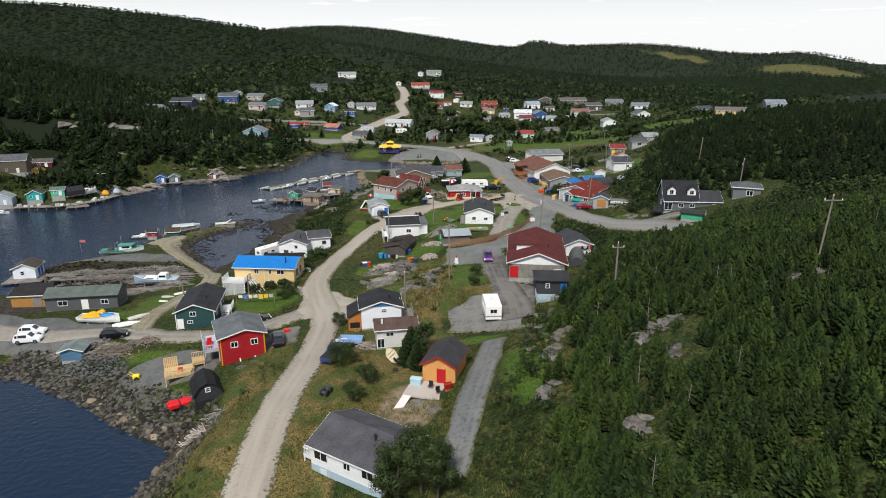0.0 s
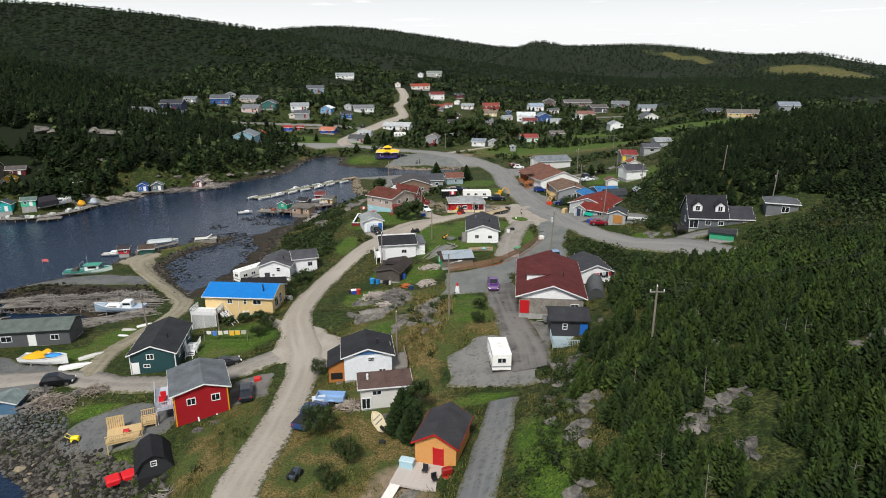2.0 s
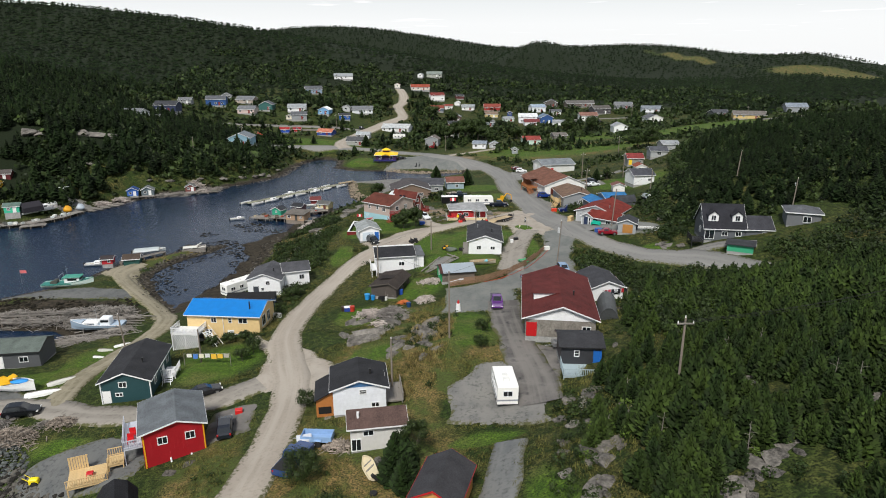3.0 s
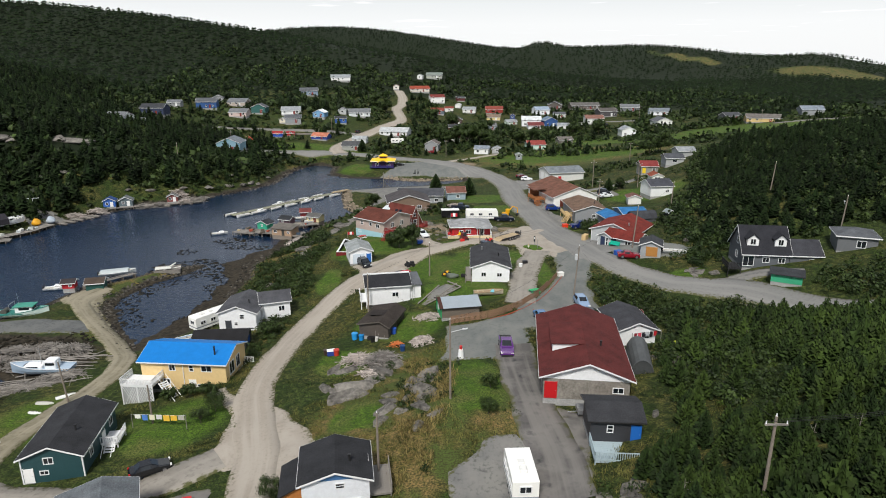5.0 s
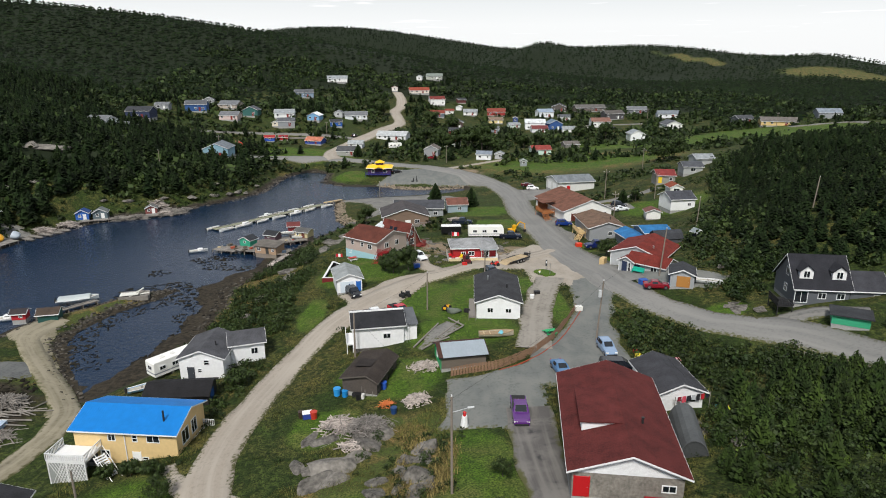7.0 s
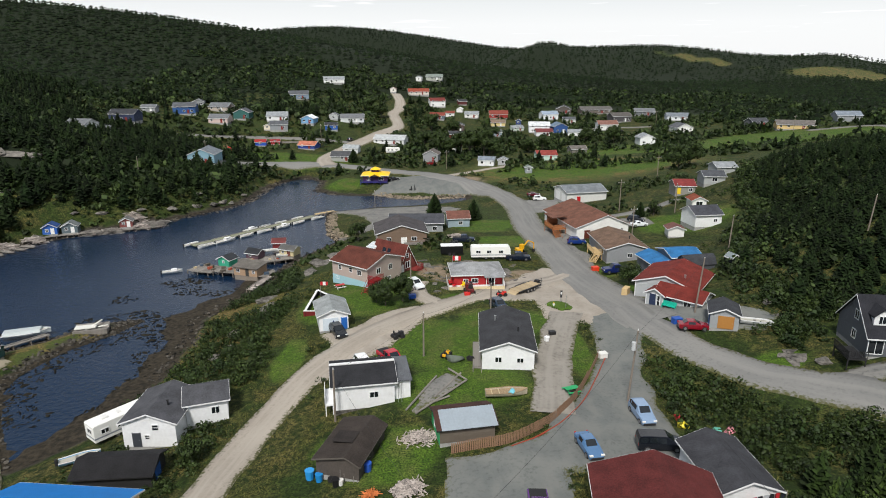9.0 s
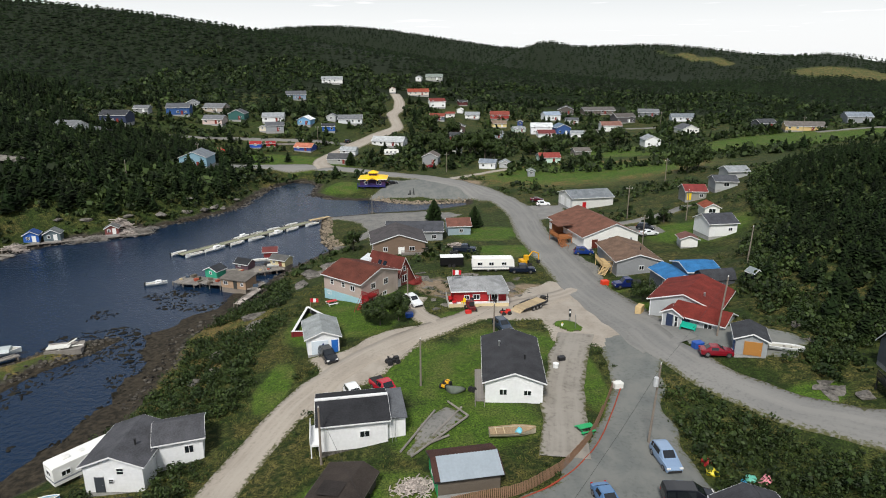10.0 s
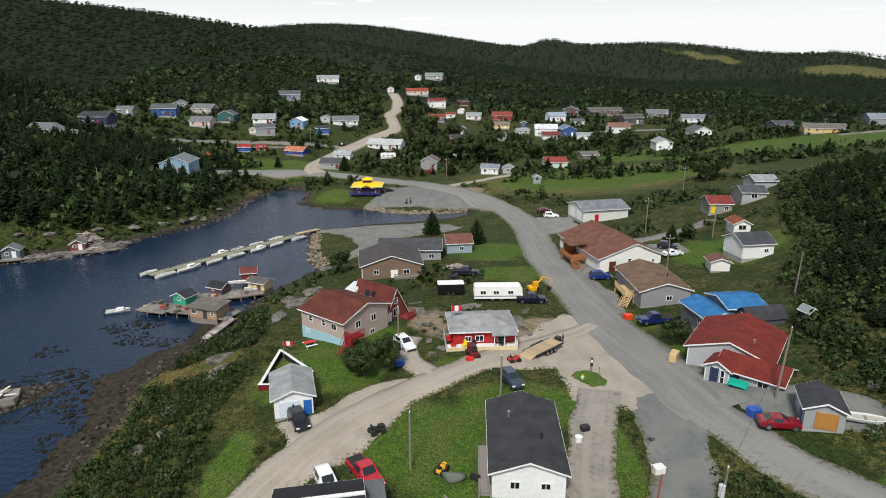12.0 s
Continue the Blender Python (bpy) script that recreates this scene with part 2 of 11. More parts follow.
def ground_material():
    """Scrub, lawn, dry grass, bare earth and mud by the cover laid on the sheet, and rock where it is steep."""
    m = bpy.data.materials.new("ground_cover")
    m.use_nodes = True
    n, l = m.node_tree.nodes, m.node_tree.links
    b = n["Principled BSDF"]
    b.inputs["Roughness"].default_value, b.inputs["Specular IOR Level"].default_value = 0.92, 0.2
    geo = n.new("ShaderNodeNewGeometry")

    def noise_node(scale, detail=8):
        t = n.new("ShaderNodeTexNoise")
        t.inputs["Scale"].default_value, t.inputs["Detail"].default_value = scale, detail
        l.new(geo.outputs["Position"], t.inputs["Vector"])
        return t.outputs["Fac"]

    def mapped(value, a, c):
        r = n.new("ShaderNodeMapRange")
        r.inputs["From Min"].default_value, r.inputs["From Max"].default_value = a, c
        l.new(value, r.inputs["Value"])
        return r.outputs["Result"]

    def blend(factor, a, c):
        mix = n.new("ShaderNodeMix")
        mix.data_type = "RGBA"
        l.new(factor, mix.inputs["Factor"])
        for key, v in (("A", a), ("B", c)):
            if isinstance(v, tuple):
                mix.inputs[key].default_value = (*v, 1)
            else:
                l.new(v, mix.inputs[key])
        return mix.outputs["Result"]

    fine, mid, wide, blade = noise_node(1.3), noise_node(0.22), noise_node(0.03), noise_node(5.0, 4)
    grit = mapped(fine, 0.36, 0.64)
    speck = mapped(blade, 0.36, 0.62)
    scrub = blend(mapped(mid, 0.4, 0.6), (0.04, 0.07, 0.012), (0.16, 0.135, 0.042))
    scrub = blend(mapped(wide, 0.45, 0.65), scrub, (0.07, 0.1, 0.022))
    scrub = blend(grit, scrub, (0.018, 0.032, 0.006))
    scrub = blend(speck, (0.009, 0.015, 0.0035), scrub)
    lawn = blend(grit, (0.05, 0.102, 0.01), (0.098, 0.165, 0.018))
    lawn = blend(mapped(mid, 0.48, 0.7), lawn, (0.13, 0.135, 0.038))
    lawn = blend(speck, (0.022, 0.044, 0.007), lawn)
    dry = blend(grit, (0.25, 0.165, 0.066), (0.13, 0.115, 0.033))
    dry = blend(mapped(mid, 0.45, 0.56), dry, (0.07, 0.1, 0.022))
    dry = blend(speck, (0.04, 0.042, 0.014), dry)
    bare = blend(grit, (0.26, 0.2, 0.14), (0.17, 0.135, 0.09))
    mud = blend(grit, (0.016, 0.014, 0.01), (0.05, 0.041, 0.028))
    stone = blend(grit, (0.06, 0.054, 0.045), (0.024, 0.021, 0.017))
    colour = scrub
    # wood is near-black: shade between the far trees put into the ground colour
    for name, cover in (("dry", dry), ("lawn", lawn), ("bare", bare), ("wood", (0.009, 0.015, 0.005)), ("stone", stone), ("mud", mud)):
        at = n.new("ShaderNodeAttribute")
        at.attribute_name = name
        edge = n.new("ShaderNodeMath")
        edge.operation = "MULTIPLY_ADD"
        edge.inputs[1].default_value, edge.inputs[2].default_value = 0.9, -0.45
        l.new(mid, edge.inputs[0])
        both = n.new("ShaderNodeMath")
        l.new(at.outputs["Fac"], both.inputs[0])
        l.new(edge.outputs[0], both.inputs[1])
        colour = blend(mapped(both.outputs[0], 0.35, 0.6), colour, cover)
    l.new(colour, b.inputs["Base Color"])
    relief = n.new("ShaderNodeBump")
    relief.inputs["Strength"].default_value, relief.inputs["Distance"].default_value = 0.9, 0.25
    l.new(fine, relief.inputs["Height"])
    l.new(relief.outputs["Normal"], b.inputs["Normal"])
    return m


def water_material():
    m = bpy.data.materials.new("sea_water")
    m.use_nodes = True
    n, l = m.node_tree.nodes, m.node_tree.links
    b = n["Principled BSDF"]
    b.inputs["Base Color"].default_value = (0.005, 0.018, 0.044, 1)
    b.inputs["Roughness"].default_value, b.inputs["IOR"].default_value = 0.12, 1.33
    geo, small, broad, sum_ = n.new("ShaderNodeNewGeometry"), n.new("ShaderNodeTexNoise"), n.new("ShaderNodeTexNoise"), n.new("ShaderNodeMath")
    small.inputs["Scale"].default_value, small.inputs["Detail"].default_value = 1.1, 6
    broad.inputs["Scale"].default_value, broad.inputs["Detail"].default_value = 0.02, 3
    relief = n.new("ShaderNodeBump")
    relief.inputs["Strength"].default_value, relief.inputs["Distance"].default_value = 1.0, 0.38
    sum_.operation = "MULTIPLY"
    for t in (small, broad):
        l.new(geo.outputs["Position"], t.inputs["Vector"])
    l.new(small.outputs["Fac"], sum_.inputs[0])
    l.new(broad.outputs["Fac"], sum_.inputs[1])
    l.new(sum_.outputs[0], relief.inputs["Height"])
    l.new(relief.outputs["Normal"], b.inputs["Normal"])
    return m


# ---- building helpers ----
class Shape:
    """Vertices and faces that grow piece by piece."""

    def __init__(self):
        self.v, self.f = [], []

    def add(self, verts, faces):
        k = len(self.v)
        self.v += [tuple(p) for p in verts]
        self.f += [tuple(i + k for i in face) for face in faces]
        return self

    def box(self, x0, y0, z0, x1, y1, z1):
        return self.add([(x, y, z) for z in (z0, z1) for x, y in ((x0, y0), (x1, y0), (x1, y1), (x0, y1))],
                        [(3, 2, 1, 0), (4, 5, 6, 7), (0, 1, 5, 4), (1, 2, 6, 5), (2, 3, 7, 6), (3, 0, 4, 7)])

    def block(self, x0, y0, z0, x1, y1, z1, c=0.04):
        """A box with its upright and upper edges taken off by c."""
        ring = lambda d, z: [(x0 + d + c, y0 + d, z), (x1 - d - c, y0 + d, z), (x1 - d, y0 + d + c, z), (x1 - d, y1 - d - c, z),
                             (x1 - d - c, y1 - d, z), (x0 + d + c, y1 - d, z), (x0 + d, y1 - d - c, z), (x0 + d, y0 + d + c, z)]
        rings = [ring(0, z0), ring(0, z1 - c), ring(c, z1)]
        faces = [(a * 8 + i, a * 8 + (i + 1) % 8, a * 8 + 8 + (i + 1) % 8, a * 8 + 8 + i) for a in (0, 1) for i in range(8)]
        return self.add(sum(rings, []), faces + [tuple(range(7, -1, -1)), tuple(range(16, 24))])

    def prism(self, outline, axis, a, b):
        """An outline of (across, up) drawn along x or y from a to b."""
        put = (lambda p, c: (p[0], c, p[1])) if axis == "y" else (lambda p, c: (c, p[0], p[1]))
        n = len(outline)
        return self.add([put(p, a) for p in outline] + [put(p, b) for p in outline],
                        [(i, (i + 1) % n, n + (i + 1) % n, n + i) for i in range(n)] + [tuple(range(n - 1, -1, -1)), tuple(range(n, 2 * n))])

    def tube(self, p, q, r0, r1=None, n=8):
        p, q, r1 = Vector(p), Vector(q), r0 if r1 is None else r1
        turn = (q - p).to_track_quat("Z", "Y")
        ring = lambda c, r: [c + turn @ Vector((r * math.cos(2 * math.pi * i / n), r * math.sin(2 * math.pi * i / n), 0)) for i in range(n)]
        return self.add(ring(p, r0) + ring(q, r1), [(i, (i + 1) % n, n + (i + 1) % n, n + i) for i in range(n)] + [tuple(range(n - 1, -1, -1)), tuple(range(n, 2 * n))])

    def mesh(self, name, mat):
        me = bpy.data.meshes.new(name)
        me.from_pydata([tuple(p) for p in self.v], [], self.f)
        me.materials.append(mat)
        return me


def big_mesh(name, verts, tris, mat, smooth_shade=False):
    """A mesh from arrays, for things with very many faces."""
    verts, tris = np.asarray(verts, np.float32), np.asarray(tris, np.int32)
    me = bpy.data.meshes.new(name)
    k = tris.shape[1]
    me.vertices.add(len(verts))
    me.vertices.foreach_set("co", verts.ravel())
    me.loops.add(tris.size)
    me.loops.foreach_set("vertex_index", tris.ravel())
    me.polygons.add(len(tris))
    me.polygons.foreach_set("loop_start", np.arange(0, tris.size, k, dtype=np.int32))
    me.polygons.foreach_set("use_smooth", np.full(len(tris), smooth_shade))
    me.update(calc_edges=True)
    me.materials.append(mat)
    return me


def part(name, shape, mat, parent, label=""):
    """One mesh object under a thing or a part."""
    ob = new(name, shape if isinstance(shape, bpy.types.Mesh) else shape.mesh(name, mat))
    ob.parent = parent
    return tagged(ob, label)


def thing(name, x, y, z, yaw, label, category, group=""):
    """An empty at the base of a thing, to which its parts belong. yaw in degrees."""
    ob = new(name)
    ob.empty_display_size = 0.3
    ob.matrix_world = pose(x, y, z, 0, 0, yaw)
    return tagged(ob, label, category, group)


def solid(name, shape, mat, x, y, z, yaw, label, category, group=""):
    """A thing of one mesh."""
    ob = new(name, shape if isinstance(shape, bpy.types.Mesh) else shape.mesh(name, mat))
    ob.matrix_world = pose(x, y, z, 0, 0, yaw)
    return tagged(ob, label, category, group)


def gz(x, y):
    return float(ground(np.array([x]), np.array([y]))[0])


# ---- the lie of the land ----
HARBOUR = [(-57, 149), (-53.5, 153), (-51, 157), (-49.5, 164), (-48, 172), (-48, 180), (-48.5, 188), (-50, 196), (-47, 204), (-44, 213), (-41.5, 224),
           (-40, 234), (-33.8, 247), (-30.5, 254), (-34, 260), (-36.5, 271), (-38.5, 284), (-39, 290), (-23, 297), (-10, 300), (1, 304), (9, 309), (9, 314),
           (0, 312), (-14, 311.5), (-25, 318), (-30, 317.5), (-40.5, 319), (-49.6, 327)]
HARBOUR += [(-50.4, 345), (-55, 352), (-62.4, 353), (-67, 345), (-70.5, 332), (-72, 305), (-80, 290), (-92, 276), (-104, 266), (-116, 255), (-124, 232),
            (-130, 220), (-143, 219), (-149, 222), (-155, 212), (-200, 205), (-420, 230), (-420, 120), (-130, 128), (-104, 134)]
HARBOUR += [(-86, 134.7), (-74, 134.5), (-71.5, 138), (-76, 141), (-90, 141.5), (-94, 146), (-99, 152.4), (-96.8, 157), (-91, 162.5), (-86.5, 165.5),
            (-84, 176.5), (-81, 182), (-74, 188.5), (-70, 195), (-61, 197.6), (-64.5, 190), (-69, 184), (-71.8, 174.6), (-71, 169), (-65, 159.3)]
COVE = [(-300, 105), (-90, 104), (-75, 98), (-68, 96.3), (-64, 93), (-57.6, 90), (-51, 84.8), (-44.7, 81), (-38.5, 77), (-39.5, 70), (-39.3, 66),
        (-42, 55), (-50, 35), (-60, 0), (-90, -60), (-300, -80)]
VILLAGE = [(-22, 66, 8.3), (-17.5, 60, 7.5), (-12.5, 57.5, 7.6), (-10, 66.5, 9.8), (-29, 96, 6.2), (-49, 90, 3.6), (-49, 107, 3.9), (-37, 114, 5.0), (-2, 114, 10.4), (4, 92, 10.3), (-14, 119, 7.6), (-4.6, 122, 9),
           (5, 122, 9.8), (20, 138, 9.9), (20, 160, 9.2), (34, 165, 11.0), (39, 165, 11.9), (31, 196, 8.2), (14, 190, 8.2), (3, 190, 8.6), (-19, 173, 7.5), (10, 157, 9.7),
           (-4, 74, 10.8), (-21, 198, 7.3), (-80, 112, 2.4), (-76, 150, 1.6), (-60, 120, 2.6), (-33, 128, 5.4), (-42, 128.5, 3.6), (-28, 150, 5.0), (-12, 140, 7.8), (14, 112, 10.8), (-15, 90, 9)]
SLOPES = [(11, 75, 16.5), (17, 64, 20.5), (43, 151, 11.3), (50, 141, 12.1), (71, 158, 18.5), (71.5, 185, 21), (53, 156, 14.0), (50, 150, 13.6), (30, 110, 15), (60, 110, 22), (45, 70, 26),
          (-20, 20, 12), (30, 20, 30), (80, 60, 34), (110, 130, 30), (100, 190, 28), (47, 230, 8.4), (58, 223, 9.6), (75, 262, 12), (100, 250, 24), (140, 260, 27)]
OUTSKIRTS = [(-152, 242, 6.8), (-143, 247, 5.8), (-131, 246, 4.0), (-124, 245, 2.6), (-133, 226, 4.4), (-22, 283, 1.5), (-8, 289, 1.5), (-32, 289, 1.2), (2, 296, 1.8), (37, 230, 7.4), (0, 240, 5.6), (0, 330, 3.4), (40, 295, 5), (-40, 335, 3), (104, 405, 6.5), (170, 384, 15), (190, 381, 16), (-75, 445, 18), (-85, 300, 6), (60, 440, 6),
             (125, 575, 12), (-140, 374, 15), (-130, 270, 12), (-160, 300, 26), (-190, 240, 22), (-10, 420, 5), (20, 520, 12), (-40, 400, 6), (-90, 400, 9), (130, 320, 15)]
# rounded hills: x, y, height, half-widths and turn
HILLS = [(-511, 745, 95.3, 548, 174, -3), (-233, 1526, 109.0, 475, 321, 10), (405, 1250, 58.7, 250, 294, 13), (-420, 380, 45, 220, 170, 30), (420, 420, 24, 210, 200, 0),
         (624, 1098, 18.2, 94, 303, -21), (153, 1077, 42.9, 72, 158, -20), (698, 1099, 14.5, 51, 224, 20)]


def smooth(a, b, v):
    w = np.clip((v - a) / (b - a), 0, 1)
    return w * w * (3 - 2 * w)


def shore_distance(poly, x, y):
    """Metres from the outline of poly, below zero inside it."""
    far, inside = np.full(x.shape, 1e9), np.zeros(x.shape, bool)
    for (ax, ay), (bx, by) in zip(poly, poly[1:] + poly[:1]):
        dx, dy = bx - ax, by - ay
        s = np.clip(((x - ax) * dx + (y - ay) * dy) / (dx * dx + dy * dy), 0, 1)
        far = np.minimum(far, np.hypot(x - ax - s * dx, y - ay - s * dy))
        if ay != by:
            inside ^= ((ay > y) != (by > y)) & (x < dx * (y - ay) / dy + ax)
    return np.where(inside, -far, far)


SPOTS = np.array(VILLAGE + SLOPES + OUTSKIRTS, float)
SOFT = 14.0


def hills(x, y):
    z = 0.0
    for hx, hy, high, wide, deep, turn in HILLS:
        c, s = math.cos(radians(turn)), math.sin(radians(turn))
        u, v = (x - hx) * c + (y - hy) * s, (y - hy) * c - (x - hx) * s
        z = z + high * np.exp(-((u / wide) ** 2) - (v / deep) ** 2)
    return z


_d = np.hypot(SPOTS[:, None, 0] - SPOTS[None, :, 0], SPOTS[:, None, 1] - SPOTS[None, :, 1])
BEND = np.linalg.solve(np.sqrt(_d**2 + SOFT**2) + 0.0 * np.eye(len(SPOTS)), SPOTS[:, 2] - hills(SPOTS[:, 0], SPOTS[:, 1]) - 8)


def ground(x, y):
    """The height of the ground, below zero under water."""
    x, y = np.asarray(x, float), np.asarray(y, float)
    z = 8 + hills(x, y)
    fade = np.exp(-np.maximum(0, np.hypot(x - 0, y - 200) - 260) / 160)
    bent = sum(b * np.sqrt((x - p[0]) ** 2 + (y - p[1]) ** 2 + SOFT**2) for b, p in zip(BEND, SPOTS))
    z = z + bent * fade
    d = np.minimum(shore_distance(HARBOUR, x, y), shore_distance(COVE, x, y))
    reach = 11 + 10 * smooth(158, 178, y) * (1 - smooth(226, 242, y)) * (x > -53) * (x < -15)
    land = np.maximum(z, 0.9) * (0.12 + 0.88 * smooth(-1, reach, d)) * smooth(-0.5, 3, d) + 0.12 * smooth(-2, 2, d)
    wave = np.sin(x * 0.37 + 1.7 * np.sin(y * 0.19)) * np.sin(y * 0.31 + 1.3 * np.sin(x * 0.23)) + 0.6 * np.sin(x * 0.83 + y * 0.57) * np.sin(y * 0.71 - x * 0.41)
    land = land + 0.1 * wave * np.clip(d / 12, 0, 1)
    pool = (x > -74) & (x < -40) & (y > 146) & (y < 226)
    bed = np.maximum(-3.0, 0.06 + 0.11 * d)
    return np.where(d > 0, land, np.where(pool, np.maximum(bed, -0.1 + 0.14 * wave + 0.015 * d + 0.42 * smooth(-9, -0.5, d) * (x > -58)), bed))


# ---- ground, water, roads ----
def spread(start, end, step, far_low, far_high, grow=1.09):
    mid = list(np.arange(start, end + 0.1, step))
    s, v = step, mid[-1]
    while v < far_high:
        s *= grow
        v += s
        mid.append(v)
    s, v, low = step, mid[0], []
    while v > far_low:
        s *= grow
        v -= s
        low.append(v)
    return np.array(low[::-1] + mid)


LAWNS = [(-37, 117, 7, 6), (1, 118, 3.5, 9), (0, 153, 9, 6), (-2, 167, 9, 8), (-15, 190, 8, 10), (-25.2, 167, 2.4, 6), (17.2, 163, 1.8, 9), (31.5, 189, 2.6, 5), (31, 203, 3, 4),
         (14, 232, 9, 5), (11, 252, 9, 9), (60, 236, 12, 9), (-38, 330, 8, 7), (60, 345, 40, 22), (90, 400, 26, 18), (165, 385, 50, 28), (-70, 372, 30, 14), (-12, 142, 5, 4), (-17, 130, 4, 4), (-50.5, 97.2, 4, 1.5), (-45, 86.4, 4.5, 1.5), (5.6, 70, 2.4, 9), (1.5, 88.4, 4, 1.6), (-64, 115.5, 6, 3), (-58, 122, 5, 7), (8, 174, 8, 6), (-14, 197, 7, 6), (3, 186.6, 5, 2.4), (-22, 186, 5, 8), (42, 155.5, 4, 2.4), (17.8, 181, 3, 3), (-13, 113, 3.6, 3.4), (-8, 140, 6, 5)]
DRY = [(-7, 112, 6, 20), (-10, 82, 9, 14), (-29, 66, 5, 30), (-19, 66, 4, 30), (60, 345, 50, 30), (-60, 340, 12, 8), (-40, 190, 8, 30), (-70, 186, 10, 9), (-66, 164, 5, 12), (-14, 108, 5, 14), (4, 108, 4, 8)]
# open heath on the far hills: x, y, half-widths and turn
HEATHS = [(400, 1075, 75, 16, -62), (515, 935, 45, 40, 0), (545, 880, 40, 30, 20), (-270, 452, 16, 8, 0)]
BARE = [(-8, 70, 3.5, 5), (8, 318, 6, 4), (14, 200, 8, 6), (2, 330, 14, 8), (-2.6, 203, 3.6, 6), (0.5, 197, 2, 3)]


def field(spots, x, y):
    out = np.zeros(x.shape)
    for cx, cy, rx, ry in spots:
        out = np.maximum(out, np.clip(1.5 - np.hypot((x - cx) / rx, (y - cy) / ry), 0, 1))
    return out


gx, gy = spread(-140, 90, 2.0, -3000, 3000), spread(36, 330, 2.0, -500, 4300, 1.05)
X, Y = np.meshgrid(gx, gy)
Z = ground(X, Y)
shore = np.minimum(shore_distance(HARBOUR, X, Y), shore_distance(COVE, X, Y))
nx, ny = len(gx), len(gy)
idx = np.arange(nx * ny).reshape(ny, nx)
quads = np.stack([idx[:-1, :-1], idx[:-1, 1:], idx[1:, 1:], idx[1:, :-1]], -1).reshape(-1, 4)
LAWN_SHEET = surface("island_grass", (0.06, 0.11, 0.013), (0.085, 0.15, 0.018), (0.03, 0.06, 0.008), 3.0, 0.95, 0.1)
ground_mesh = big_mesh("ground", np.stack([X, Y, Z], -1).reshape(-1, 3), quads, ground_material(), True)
heath = np.zeros(X.shape)
for hx, hy, rx, ry, turn in HEATHS:
    c, s = math.cos(radians(turn)), math.sin(radians(turn))
    heath = np.maximum(heath, np.clip(1.6 - np.hypot(((X - hx) * c + (Y - hy) * s) / rx, ((Y - hy) * c - (X - hx) * s) / ry), 0, 1))
# wood darkens the ground wherever the distant trees stand, standing in for their shade
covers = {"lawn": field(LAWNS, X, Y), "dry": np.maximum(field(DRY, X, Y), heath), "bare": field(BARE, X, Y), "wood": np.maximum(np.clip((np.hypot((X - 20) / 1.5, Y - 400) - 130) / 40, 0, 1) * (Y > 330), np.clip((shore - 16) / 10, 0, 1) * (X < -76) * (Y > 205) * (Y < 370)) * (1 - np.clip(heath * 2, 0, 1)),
          "stone": np.maximum(np.clip(1.1 - shore / 3.5, 0, 1) * 0.75, field([(-94, 120, 13, 6)], X, Y)), "mud": np.maximum(np.clip(1.15 - shore / 1.6, 0, 1), field([(-80, 147.5, 17, 5), (-66, 139, 6, 6)], X, Y))}
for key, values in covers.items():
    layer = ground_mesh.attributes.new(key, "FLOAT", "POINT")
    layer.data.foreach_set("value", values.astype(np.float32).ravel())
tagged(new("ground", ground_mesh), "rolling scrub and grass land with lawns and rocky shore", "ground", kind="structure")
sea = Shape().add([(-4800, -1500, 0), (4800, -1500, 0), (4800, 4900, 0), (-4800, 4900, 0)], [(0, 1, 2, 3)])
tagged(new("water", sea.mesh("water", water_material())), "dark blue harbour water with small ripples", "water", kind="structure")


def lay(me, **values):
    """Numbers at each vertex, by name."""
    for key, v in values.items():
        layer = me.attributes.new(key, "FLOAT", "POINT")
        layer.data.foreach_set("value", np.asarray(v, np.float32).ravel())


def curve_through(points, step=1.0):
    """Points along a smooth line through the given ones."""
    p = [np.array(q, float) for q in points]
    p = [2 * p[0] - p[1]] + p + [2 * p[-1] - p[-2]]
    out = []
    for a, b, c, d in zip(p, p[1:], p[2:], p[3:]):
        n = max(2, int(np.linalg.norm(c - b) / step))
        for t in np.arange(n) / n:
            out.append(0.5 * (2 * b + (c - a) * t + (2 * a - 5 * b + 4 * c - d) * t * t + (3 * b - 3 * c + d - a) * t**3))
    return np.array(out + [p[-2]])


PAVED_SHEETS = []


def line_distance(p, x, y):
    far = np.full(x.shape, 1e9)
    for (ax, ay), (bx, by) in zip(p, p[1:]):
        s = np.clip(((x - ax) * (bx - ax) + (y - ay) * (by - ay)) / ((bx - ax) ** 2 + (by - ay) ** 2), 0, 1)
        far = np.minimum(far, np.hypot(x - ax - s * (bx - ax), y - ay - s * (by - ay)))
    return far


